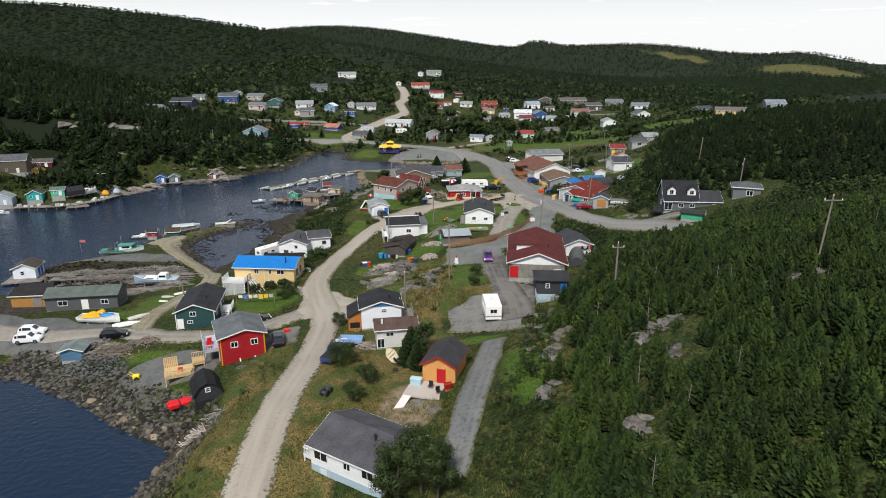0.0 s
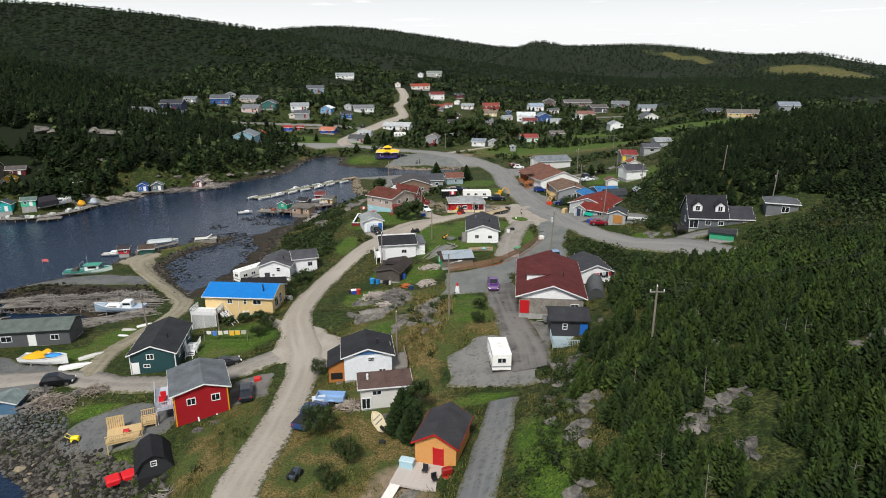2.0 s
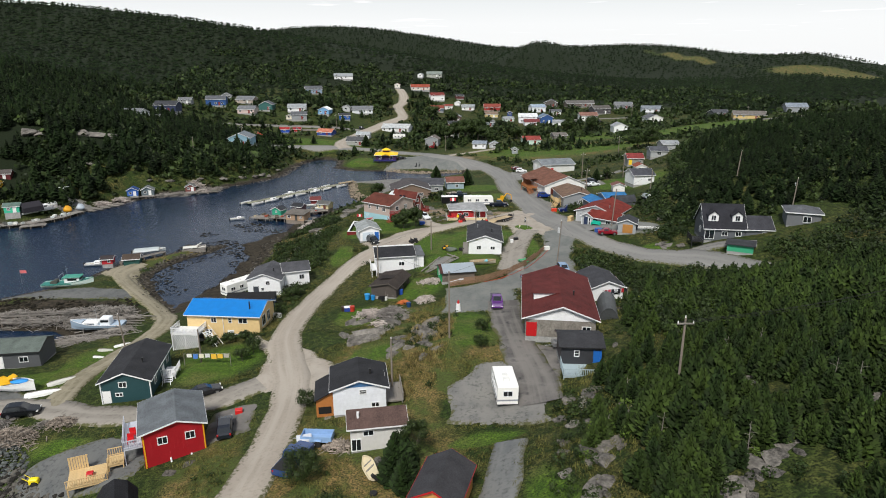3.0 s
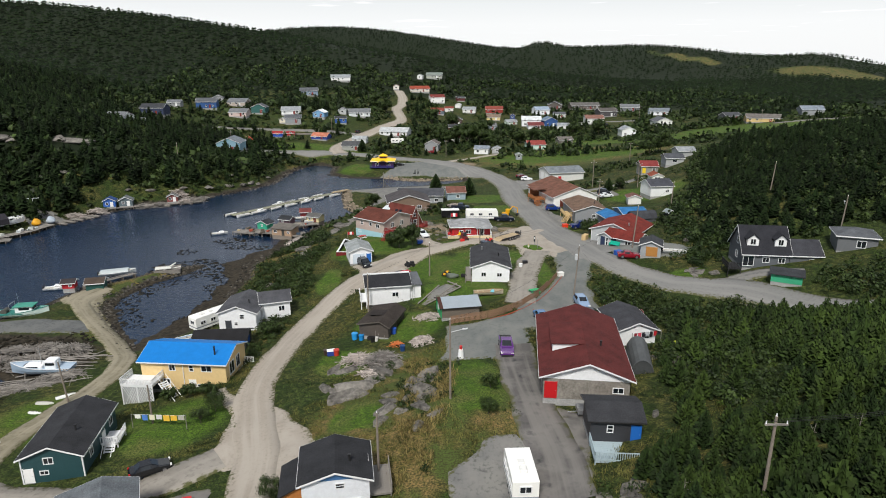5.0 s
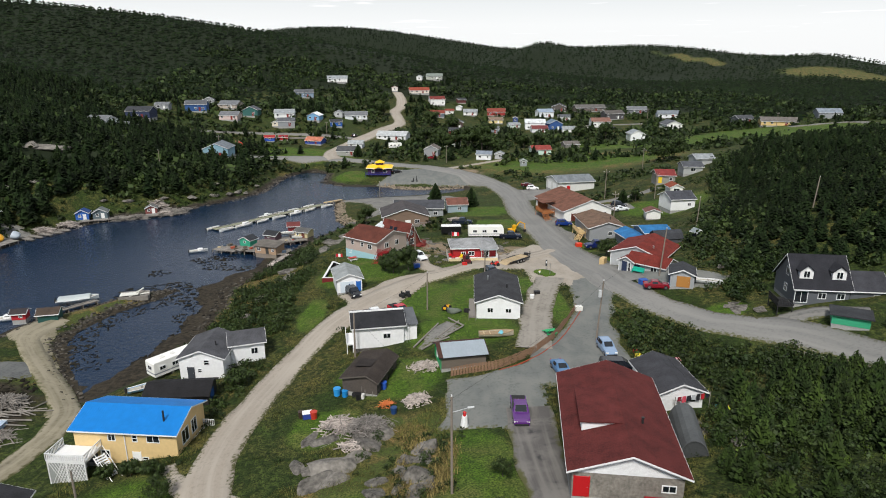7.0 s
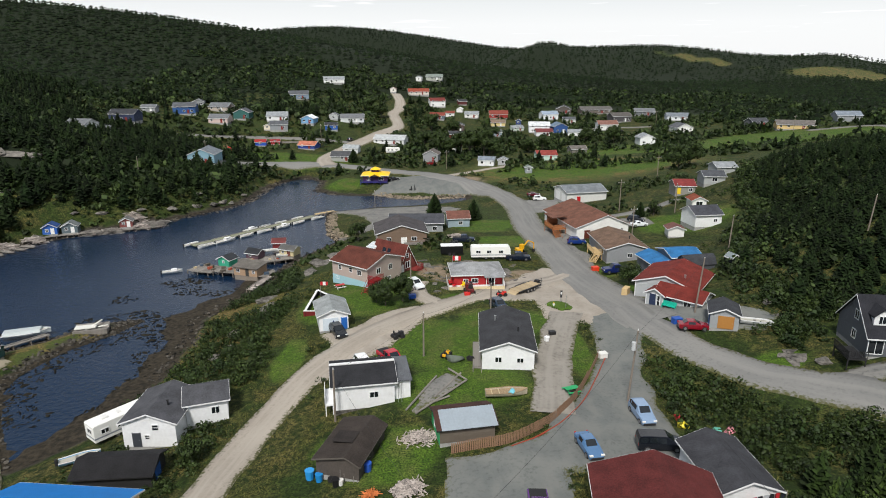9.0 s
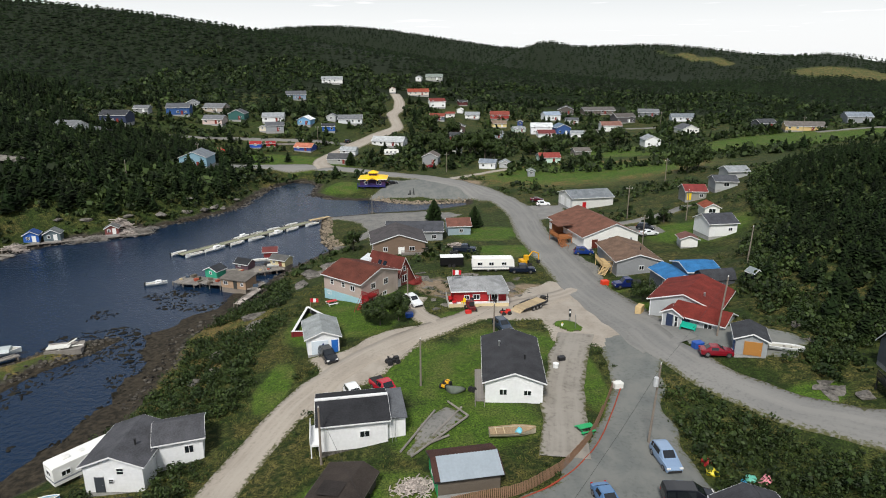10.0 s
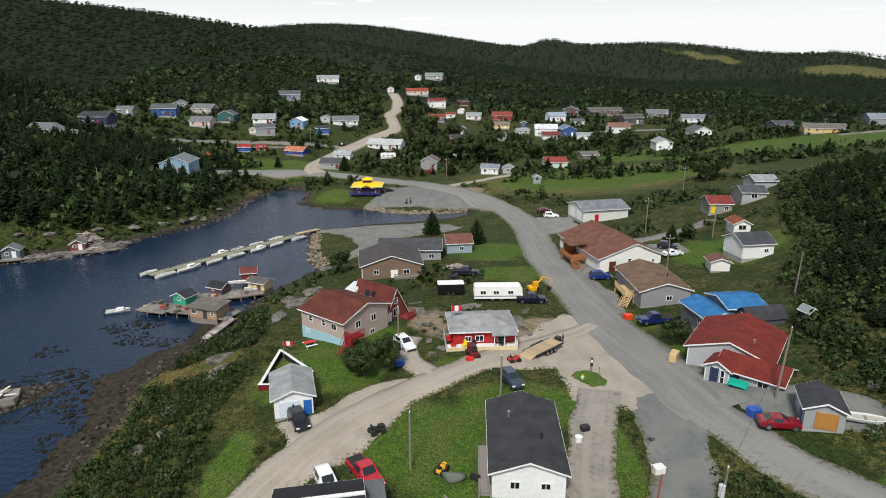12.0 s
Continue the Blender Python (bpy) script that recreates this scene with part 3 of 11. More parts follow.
def road(name, points, width, mat, label, lift=0.1, step=1.0):
    line = curve_through(points, step)
    ahead = np.gradient(line, axis=0)
    side = np.stack([ahead[:, 1], -ahead[:, 0]], -1) / np.hypot(ahead[:, 0], ahead[:, 1])[:, None]
    rows = []
    wob = np.array([noise.noise(Vector((i * 0.23, width, 1))) for i in range(len(line))])
    wob2 = np.array([noise.noise(Vector((i * 0.23, width, 9))) for i in range(len(line))])
    for u in (-1.06, -1, -0.5, 0, 0.5, 1, 1.06):
        w = width / 2 * u + (wob if u < 0 else wob2) * 0.45 * (abs(u) >= 1)
        rows.append(line + side * w[:, None])
    rows = np.array(rows)
    z = ground(rows[..., 0], rows[..., 1]) + lift + np.array([-0.5, 0, 0.02, 0.05, 0.02, 0, -0.5])[:, None]
    k, n = rows.shape[:2]
    ids = np.arange(k * n).reshape(k, n)
    faces = np.stack([ids[:-1, :-1], ids[:-1, 1:], ids[1:, 1:], ids[1:, :-1]], -1).reshape(-1, 4)
    me = big_mesh(name, np.concatenate([rows, z[..., None]], -1).reshape(-1, 3), faces, mat, True)
    u = np.array([-1.06, -1, -0.5, 0, 0.5, 1, 1.06])[:, None] * np.ones(n)
    far = np.r_[0, np.cumsum(np.hypot(*np.diff(line, axis=0).T))] * np.ones((k, 1))
    PAVED_SHEETS.append((me, rows.reshape(-1, 2), lambda x, y, p=np.array(points, float), w=width / 2 - 0.3: line_distance(p, x, y) < w))
    lay(me, across=u * width / 2 + 7.3 * len(line), along=far, rim=np.array([1.25, 1.15, 0.45, 0, 0.45, 1.15, 1.25])[:, None] * np.ones(n))
    return tagged(new(name, me), label, "road", kind="structure")


def patch(name, outline, mat, label, lift=0.07, cell=0.5):
    xs, ys = np.array(outline).T
    X, Y = np.meshgrid(np.arange(xs.min() - 1, xs.max() + 1, cell), np.arange(ys.min() - 1, ys.max() + 1, cell))
    ragged = 0.3 * np.sin(X * 0.7 + Y * 0.5) + 0.25 * np.sin(X * 0.4 - Y * 0.9)
    d = shore_distance(list(outline), X, Y) + ragged
    Z = ground(X, Y) + lift - 0.35 * np.clip(d / cell + 0.6, 0, 1)
    ny, nx = X.shape
    ids = np.arange(nx * ny).reshape(ny, nx)
    faces = np.stack([ids[:-1, :-1], ids[:-1, 1:], ids[1:, 1:], ids[1:, :-1]], -1).reshape(-1, 4)
    keep = (d.ravel()[faces] < cell * 0.6).all(1)
    me = big_mesh(name, np.stack([X, Y, Z], -1).reshape(-1, 3), faces[keep], mat, True)
    PAVED_SHEETS.append((me, np.stack([X, Y], -1).reshape(-1, 2), lambda x, y, p=list(outline): shore_distance(p, x, y) < -0.7))
    lay(me, across=X * 0.4, along=Y * 6, rim=np.clip(1.15 + d / 2.6, 0, 1.3))
    return tagged(new(name, me), label, "pavement", kind="structure")


SHORE_ROAD = [(-26, -60), (-25, -10), (-24, 36), (-24, 56), (-24, 65), (-23.8, 75), (-22.8, 85.4), (-22.6, 96), (-23.5, 106), (-26, 115), (-28.2, 124), (-27.3, 137), (-25.3, 148.3), (-21.5, 160.5),
              (-17.8, 166.5), (-12.2, 173), (-3.5, 180), (6.2, 188.5), (16, 195), (24, 202)]
WHARF_LANE = [(-28.2, 108.2), (-30.2, 106.8), (-34, 104.3), (-41.9, 103.2), (-49.7, 103.8), (-55.7, 106.1), (-62.3, 107.9), (-70.5, 107.5), (-76.8, 108.5), (-90, 112)]
SPIT_LANE = [(-56.5, 107), (-57.4, 115), (-56.2, 124), (-54.6, 132), (-54.5, 139), (-57.5, 146), (-66, 156), (-74, 165), (-77.2, 170), (-76, 178)]
EAST_ROAD = [(80, 92), (62.6, 120), (56.4, 131.5), (51.2, 140.8), (46.6, 146), (42.2, 150.3), (36.8, 155.8), (32.6, 162), (29.6, 170), (28.6, 178)]
MAIN_ROAD = [(30.4, 170.5), (29.4, 175), (28.6, 181), (26.5, 198), (24, 223), (22.6, 247), (23.5, 279), (20, 302),
             (11, 323), (-3, 340), (-15, 348), (-34, 358), (-52, 364), (-66, 362), (-84, 352), (-98, 345)]
HILL_ROAD = [(-50.0, 362.0), (-54.0, 372.2), (-52.0, 386.1), (-45.0, 407.1), (-33.0, 438.1), (-25.0, 460.4), (-27.1, 478.6), (-29.8, 496.7), (-26.7, 515.1), (-27.6, 537.3), (-31.6, 557.4)]
road("road", EAST_ROAD, 5.4, OLD_ASPHALT, "worn grey asphalt road climbing past the scrub", 0.26)
road("road", MAIN_ROAD, 8.6, OLD_ASPHALT, "worn grey asphalt main road", 0.23)
road("road", HILL_ROAD, 7.4, TAN_ROAD, "pale road climbing past far houses", 0.4, 2.5)
road("road", SHORE_ROAD, 5.0, TAN_ROAD, "tan gravel shore road", 0.21)
road("road", WHARF_LANE, 4.6, LANE_GRAVEL, "grey gravel lane to the wharf", 0.19)
road("road", SPIT_LANE, 3.8, SAND_TRACK, "sandy track along the spit", 0.18)
road("road", [(-3.6, 56), (-2.6, 60), (-0.4, 69.4), (2.1, 79.8), (3.6, 86.6)], 3.6, DRIVE_GRAVEL, "blue-grey gravel driveway", 0.19)
road("road", [(8.2, 94), (8.4, 101), (7.6, 111), (7.2, 122), (7.6, 130)], 5.2, DARK_ASPHALT, "cracked dark asphalt lane", 0.20)
road("road", [(45.5, 148.6), (49.5, 148.6), (53, 147.6), (58, 145.4)], 2.8, GREY_GRAVEL, "gravel drive to the dormer house", 0.19)
road("road", [(36, 252), (46, 252), (58, 256), (68, 262)], 4.0, GREY_GRAVEL, "gravel side road", 0.19)
road("road", [(24, 225), (30, 240), (38, 252)], 4.0, GREY_GRAVEL, "gravel link to the side road", 0.18)
road("road", [(10.6, 145.5), (11.8, 152), (13.2, 160), (15.6, 169), (18.6, 178)], 5.2, LANE_GRAVEL, "gravel drive beside the white house", 0.19)
patch("pavement", [(-38.5, 288.2), (-30, 281), (-25.5, 274), (-22, 264), (-25.5, 256), (-24.5, 251.5), (-20, 254), (-16, 262), (-14, 271), (-6, 276), (1, 279), (6, 284), (2, 290), (-8, 293.5), (-22, 293), (-34, 291)], GREY_GRAVEL, "gravel causeway to the floating dock", 0.16)
road("road", [(-44, 412), (-70, 412), (-100, 408), (-140, 392), (-165, 380)], 4.5, GREY_GRAVEL, "lane to houses across the harbour", 0.19, 3)
road("road", [(2, 338), (18, 352), (30, 362)], 4.0, TAN_ROAD, "tan drive up to houses", 0.19, 2)
road("road", [(70, 470), (100, 478), (128, 476), (150, 480)], 4.5, GREY_GRAVEL, "upper village lane", 0.21, 3)
road("road", [(186, 404), (205, 402), (216, 392), (214, 378)], 5, GREY_GRAVEL, "lane by the yellow house", 0.21, 3)
patch("pavement", [(-3.1, 92.4), (-2.4, 100), (1.0, 104.8), (5, 106), (9.5, 99), (8.6, 89.2), (3, 90.6)], GREY_GRAVEL, "crushed stone parking pad", 0.16)
patch("pavement", [(5, 101), (10.5, 103), (9.5, 111), (14, 109), (13.5, 104.5), (11, 97), (7, 97)], DARK_ASPHALT, "dark asphalt apron", 0.18)
patch("pavement", [(-3, 127), (3, 125.5), (9.5, 124), (10, 134.5), (21.5, 133.5), (24, 139), (24.2, 150), (25.2, 158), (27.2, 164), (29.5, 170), (29, 177), (21.5, 176), (20.6, 167), (18.8, 158.5), (13.8, 149), (8.4, 142), (4.8, 139.8), (-2, 138.5)], LOT_ASPHALT, "worn asphalt parking lot", 0.15)
patch("pavement", [(-2, 180.6), (6, 184), (14, 184.6), (15, 175.6), (22, 172), (29, 176), (28, 196), (25.5, 204), (20, 208), (15, 203), (11, 197), (4, 190.4), (0.6, 187)], TAN_ROAD, "wide tan gravel junction", 0.14)
patch("pavement", [(30, 178), (33, 170), (37, 165), (44, 163), (48, 166), (44, 172), (39, 174), (32.5, 179.5)], LOT_ASPHALT, "asphalt yard before the red-roofed house", 0.17)
patch("pavement", [(-54, 93), (-52, 90.6), (-49.2, 88.6), (-45, 88), (-41, 88.2), (-37.6, 90), (-36, 94), (-39, 98), (-44, 98.6), (-48.8, 97.2), (-51.5, 95.2)], YARD_GRAVEL, "grey gravel yard below the red house", 0.15)
patch("pavement", [(-84, 103.5), (-70, 102), (-62, 104), (-60, 110), (-75, 116), (-92, 118)], YARD_GRAVEL, "gravel wharf yard", 0.14)
patch("pavement", [(-32, 93), (-26.5, 96), (-27, 103), (-33, 102)], DARK_ASPHALT, "dark gravel parking by the red house", 0.15)
patch("pavement", [(-21.8, 155.6), (-21, 162.7), (-19.6, 169.4), (-21.8, 173.6), (-17, 174.9), (-14.6, 177), (-10.8, 181.5), (-4.9, 181.8), (-3.6, 177), (-7.3, 171.4), (-9.3, 166.4), (-11.5, 165.3), (-14, 163.7), (-17.3, 160)], TAN_ROAD, "gravel apron before the white garage", 0.15)
patch("pavement", [(23, 208), (31, 206), (32, 216), (30, 226), (36, 240), (24, 246)], GREY_GRAVEL, "gravel lots along the main road", 0.14)
patch("pavement", [(-28, 318), (5, 314), (14, 316), (10, 324), (-4, 340), (-20, 340), (-22, 330)], LOT_ASPHALT, "gravel car park by the inlet", 0.14)
patch("pavement", [(24, 266), (38, 270), (37, 286), (28, 290), (23, 282)], OLD_ASPHALT, "asphalt lot before the grey hall", 0.16)
patch("pavement", [(44, 236), (54, 238), (54, 246), (44, 248)], GREY_GRAVEL, "gravel parking behind the hall", 0.15)
patch("pavement", [(-35.5, 124.8), (-33, 125.9), (-29.5, 121.8), (-26.5, 121), (-22.5, 116.5), (-20.2, 113.6), (-17.4, 109), (-15.4, 104.8), (-17.6, 102), (-20.2, 100), (-24, 104), (-29.6, 106), (-31, 108.5), (-29.6, 111), (-29, 115), (-31.8, 120.8)], TAN_ROAD, "wide gravel fork", 0.17)
patch("pavement", [(-96, 154), (-86, 152.6), (-70, 152.8), (-67, 156), (-70, 159.5), (-84, 159.6), (-94, 158)], YARD_GRAVEL, "blue-grey gravel berm on the spit", 0.13)
patch("pavement", [(-84, 172), (-76, 165), (-68, 158), (-62, 150), (-58, 142), (-54.4, 141), (-57, 148), (-64, 157.5), (-71.5, 167), (-76, 178), (-79, 182), (-83, 179)], SAND_TRACK, "sandy ground on the spit", 0.12)
road("road", [(-2.6, 182.6), (-5.6, 187), (-6.8, 192), (-6.2, 196)], 3.6, TAN_ROAD, "gravel spur beside the small red house", 0.18)
patch("grass_island", [(15.6, 182.1), (16.4, 180), (17.8, 178.8), (19.6, 179.2), (20.2, 180.8), (19.6, 182.6), (18.2, 183.4), (16.6, 183.2)], LAWN_SHEET, "small grass island in the gravel junction", 0.4, 0.3)
for me, at, _ in PAVED_SHEETS:
    rim = np.zeros(len(at), np.float32)
    me.attributes["rim"].data.foreach_get("value", rim)
    for other, _, within in PAVED_SHEETS:
        if other is not me:
            rim[within(at[:, 0], at[:, 1])] = 0
    me.attributes["rim"].data.foreach_set("value", rim)


# ---- builders ----
window_meshes = {}


def add_window(parent, x, y, z, yaw, w, h, kind="window"):
    """A framed window with panes, standing 4 cm proud of its wall. Local y points into the wall."""
    key = (round(w, 2), round(h, 2))
    if key not in window_meshes:
        s, t = Shape(), 0.09
        for a, b, c, d in ((-w / 2 - t, -t, w / 2 + t, 0), (-w / 2 - t, h, w / 2 + t, h + t), (-w / 2 - t, 0, -w / 2, h), (w / 2, 0, w / 2 + t, h)):
            s.box(a, -0.06, b, c, 0.06, d)
        if w > 0.7:
            s.box(-0.03, -0.04, 0, 0.03, 0.04, h)
        else:
            s.box(-w / 2, -0.04, h / 2 - 0.03, w / 2, 0.04, h / 2 + 0.03)
        p = Shape().box(-w / 2, -0.015, 0, w / 2, 0.03, h)
        window_meshes[key] = s.mesh("window", WHITE), p.mesh("pane", GLASS)
    frame_mesh, pane_mesh = window_meshes[key]
    win = part(kind, frame_mesh, WHITE, parent)
    win.matrix_local = pose(x, y, z, 0, 0, yaw)
    part("pane", pane_mesh, GLASS, win)
    return win


def add_door(parent, x, y, z, yaw, w, h, mat):
    s = Shape().block(-w / 2, -0.05, 0, w / 2, 0.04, h, 0.015)
    for a in (-w / 2 - 0.08, w / 2):
        s.box(a, -0.07, 0, a + 0.08, 0.04, h + 0.08)
    d = part("door", s, mat, parent)
    d.matrix_local = pose(x, y, z, 0, 0, yaw)
    part("door_handle", Shape().tube((w / 2 - 0.12, -0.1, h * 0.48), (w / 2 - 0.12, -0.05, h * 0.48), 0.035, n=6), STEEL, d)
    return d


def slab_roof(w, d, eave, rise, ridge, off, over, end):
    """Both slopes of a gable roof as one slab 0.16 m thick, and the white boards along its edges."""
    span = w if ridge == "y" else d
    lo, hi = (-w / 2, w / 2) if ridge == "y" else (0, d)
    mid = (lo + hi) / 2 + off
    sl, sr = rise / (mid - lo), rise / (hi - mid)
    top = [(lo - over, eave - over * sl + 0.1), (mid, eave + rise + 0.1), (hi + over, eave - over * sr + 0.1)]
    outline = top + [(a, b - 0.16) for a, b in top[::-1]]
    c0, c1 = (-end, d + end) if ridge == "y" else (-w / 2 - end, w / 2 + end)
    roof = Shape().prism(outline, ridge, c0, c1)
    band = [(a, b - 0.01) for a, b in top] + [(a, b - 0.19) for a, b in top[::-1]]
    trim = Shape().prism(band, ridge, c0 - 0.03, c0 + 0.003).prism(band, ridge, c1 - 0.003, c1 + 0.03)
    for a, b, sgn in ((top[0][0], top[0][1], -1), (top[2][0], top[2][1], 1)):
        edge = [(a, b - 0.17), (a + sgn * 0.03, b - 0.17), (a + sgn * 0.03, b - 0.01), (a, b - 0.01)]
        trim.prism(edge, ridge, c0, c1)
    return roof, trim


def house(name, left, right, depth, eave, rise, wall, roof, ridge="y", label="", category="house", group="", windows=(), doors=(), over=0.4, end=0.35,
          off=0.0, lift=0.0, trim_mat=None, vents=0, form="gable", base=None, at_z=None):
    """A house from its front corners: walls on a concrete base, roof with edge boards, windows and doors.
    windows: (face, along, sill, width, height); doors: (face, along, width, height, material). face F, R, L or B; along from the middle of F and B, from the front of L and R."""
    (ax, ay), (bx, by) = left, right
    w, yaw = math.hypot(bx - ax, by - ay), math.degrees(math.atan2(by - ay, bx - ax))
    c, s = math.cos(radians(yaw)), math.sin(radians(yaw))
    corners = [gz(ax, ay), gz(bx, by), gz(bx - s * depth, by + c * depth), gz(ax - s * depth, ay + c * depth)]
    z0 = (sum(corners) / 4 if at_z is None else at_z) + lift
    low = min(min(corners) - z0, -0.1) - 0.4
    h = thing(name, (ax + bx) / 2, (ay + by) / 2, z0, yaw, label, category, group)
    if form == "flat":
        outline = [(-w / 2, 0.2), (w / 2, 0.2), (w / 2, eave), (-w / 2, eave)]
        body = Shape().prism(outline, "y", 0, depth)
        r = Shape().prism([(-over, eave + 0.02), (depth + over, eave + rise + 0.02), (depth + over, eave + rise + 0.2), (-over, eave + 0.2)], "x", -w / 2 - end, w / 2 + end)
        body.prism([(0, eave), (depth, eave), (depth, eave + rise)], "x", -w / 2, w / 2)
        part("roof", r, roof, h)
    elif form == "hip":
        body = Shape().box(-w / 2, 0, 0.2, w / 2, depth, eave)
        o, k = over, min(w, depth) / 2
        ring = [(-w / 2 - o, -o, eave), (w / 2 + o, -o, eave), (w / 2 + o, depth + o, eave), (-w / 2 - o, depth + o, eave)]
        ends = [(-w / 2 + k, depth / 2, eave + rise), (w / 2 - k, depth / 2, eave + rise)] if w > depth else [(0, k, eave + rise), (0, depth - k, eave + rise)]
        hip = [(0, 1, 5, 4), (1, 2, 5), (2, 3, 4, 5), (3, 0, 4)] if w > depth else [(0, 1, 4), (1, 2, 5, 4), (2, 3, 5), (3, 0, 4, 5)]
        r = Shape().add(ring + ends, hip + [(3, 2, 1, 0)])
        part("roof", r, roof, h)
        part("trim", Shape().box(-w / 2 - o - 0.04, -o - 0.04, eave - 0.2, w / 2 + o + 0.04, depth + o + 0.04, eave - 0.01), trim_mat or WHITE, h)
    elif form == "gambrel":
        k = w / 2
        outline = [(-k, 0.2), (k, 0.2), (k, eave), (k * 0.62, eave + rise * 0.68), (0, eave + rise), (-k * 0.62, eave + rise * 0.68), (-k, eave)]
        body = Shape().prism(outline, "y", 0, depth)
        top = [(-k - 0.2, eave - 0.1), (-k * 0.64, eave + rise * 0.72), (0, eave + rise + 0.1), (k * 0.64, eave + rise * 0.72), (k + 0.2, eave - 0.1)]
        part("roof", Shape().prism(top + [(a * 0.96, b - 0.12) for a, b in top[::-1]], "y", -0.25, depth + 0.25), roof, h)
    else:
        lo, hi = (-w / 2, w / 2) if ridge == "y" else (0, depth)
        outline = [(lo, 0.2), (hi, 0.2), (hi, eave), ((lo + hi) / 2 + off, eave + rise), (lo, eave)]
        body = Shape().prism(outline, ridge, *((0, depth) if ridge == "y" else (-w / 2, w / 2)))
        r, t = slab_roof(w, depth, eave, rise, ridge, off, over, end)
        part("roof", r, roof, h)
        part("trim", t, trim_mat or WHITE, h)
    part("wall", body, wall, h)
    part("foundation", Shape().box(-w / 2 + 0.04, 0.04, low, w / 2 - 0.04, depth - 0.04, 0.21), base or CONCRETE, h)
    place = {"F": lambda u: (u, 0, 0), "R": lambda u: (w / 2, u, 90), "L": lambda u: (-w / 2, u, -90), "B": lambda u: (-u, depth, 180)}
    for face, u, v, ww, hh in windows:
        x, y, a = place[face](u)
        add_window(h, x, y, v, a, ww, hh)
    for face, u, ww, hh, mat in doors:
        x, y, a = place[face](u)
        add_door(h, x, y, 0.22, a, ww, hh, mat)
    for k in range(vents):
        fx, fy = (0.22 * w * (-1) ** k, depth * (0.35 + 0.3 * k))
        slope = eave + rise * (1 - abs(fx) / (w / 2)) if ridge == "y" else eave + rise * (1 - abs(fy - depth / 2) / (depth / 2))
        v = Shape().tube((fx, fy, slope - 0.1), (fx, fy, slope + 0.75), 0.11, n=8).tube((fx, fy, slope + 0.72), (fx, fy, slope + 0.82), 0.17, n=8)
        part("chimney_pipe", v, STEEL if k else DARK_METAL, h)
    return h


def add_deck(parent, x0, y0, x1, y1, high, low, mat, rails="FLR", stairs=None, name="deck"):
    """A plank deck on posts with a railing, in its parent's coordinates. stairs: (x, y, yaw, width)."""
    d = part(name, Shape().box(x0 + 0.02, y0 + 0.02, high - 0.22, x1 - 0.02, y1 - 0.02, high - 0.065), mat, parent)
    n = max(1, int((y1 - y0) / 0.3))
    plank = Shape().box(x0, 0.01, -0.06, x1, (y1 - y0) / n - 0.01, 0).mesh("plank", mat)
    for i in range(n):
        part("plank", plank, mat, d).matrix_local = pose(0, y0 + (y1 - y0) * i / n, high)
    for x in np.linspace(x0 + 0.08, x1 - 0.08, max(2, int((x1 - x0) / 2.2) + 1)):
        for y in (y0 + 0.08, y1 - 0.08):
            part("post", Shape().box(x - 0.06, y - 0.06, low, x + 0.06, y + 0.06, high - 0.22), mat, d)
    sides = {"F": ((x0, y0), (x1, y0)), "B": ((x0, y1), (x1, y1)), "L": ((x0, y0), (x0, y1)), "R": ((x1, y0), (x1, y1))}
    for side in rails:
        (ax, ay), (bx, by) = sides[side]
        span = math.hypot(bx - ax, by - ay)
        for z in (0.12, 0.95):
            part("rail", Shape().box(min(ax, bx) - 0.04, min(ay, by) - 0.04, high + z - 0.04, max(ax, bx) + 0.04, max(ay, by) + 0.04, high + z + 0.04), mat, d)
        baluster = Shape().box(-0.03, -0.03, 0, 0.03, 0.03, 0.9).mesh("baluster", mat)
        for i in range(int(span / 0.22) + 1):
            t = i / max(1, int(span / 0.22))
            part("baluster", baluster, mat, d).matrix_local = pose(ax + (bx - ax) * t, ay + (by - ay) * t, high)
    if stairs:
        x, y, yaw, width = stairs
        steps = max(2, int((high - low) / 0.19))
        s = Shape()
        for i in range(steps):
            s.box(-width / 2, -0.28 * (i + 1), high - 0.19 * (i + 1) - 0.05, width / 2, -0.28 * i, high - 0.19 * (i + 1))
        for a in (-width / 2, width / 2):
            s.tube((a, 0, high + 0.85), (a, -0.28 * steps, low + 0.85), 0.04, n=6).tube((a, -0.28 * steps, low), (a, -0.28 * steps, low + 0.85), 0.04, n=6)
            s.tube((a, 0, high - 0.1), (a, -0.28 * steps, low), 0.07, n=6)
        st = part("stairs", s, mat, d)
        st.matrix_local = pose(x, y, 0, 0, 0, yaw)
    return d


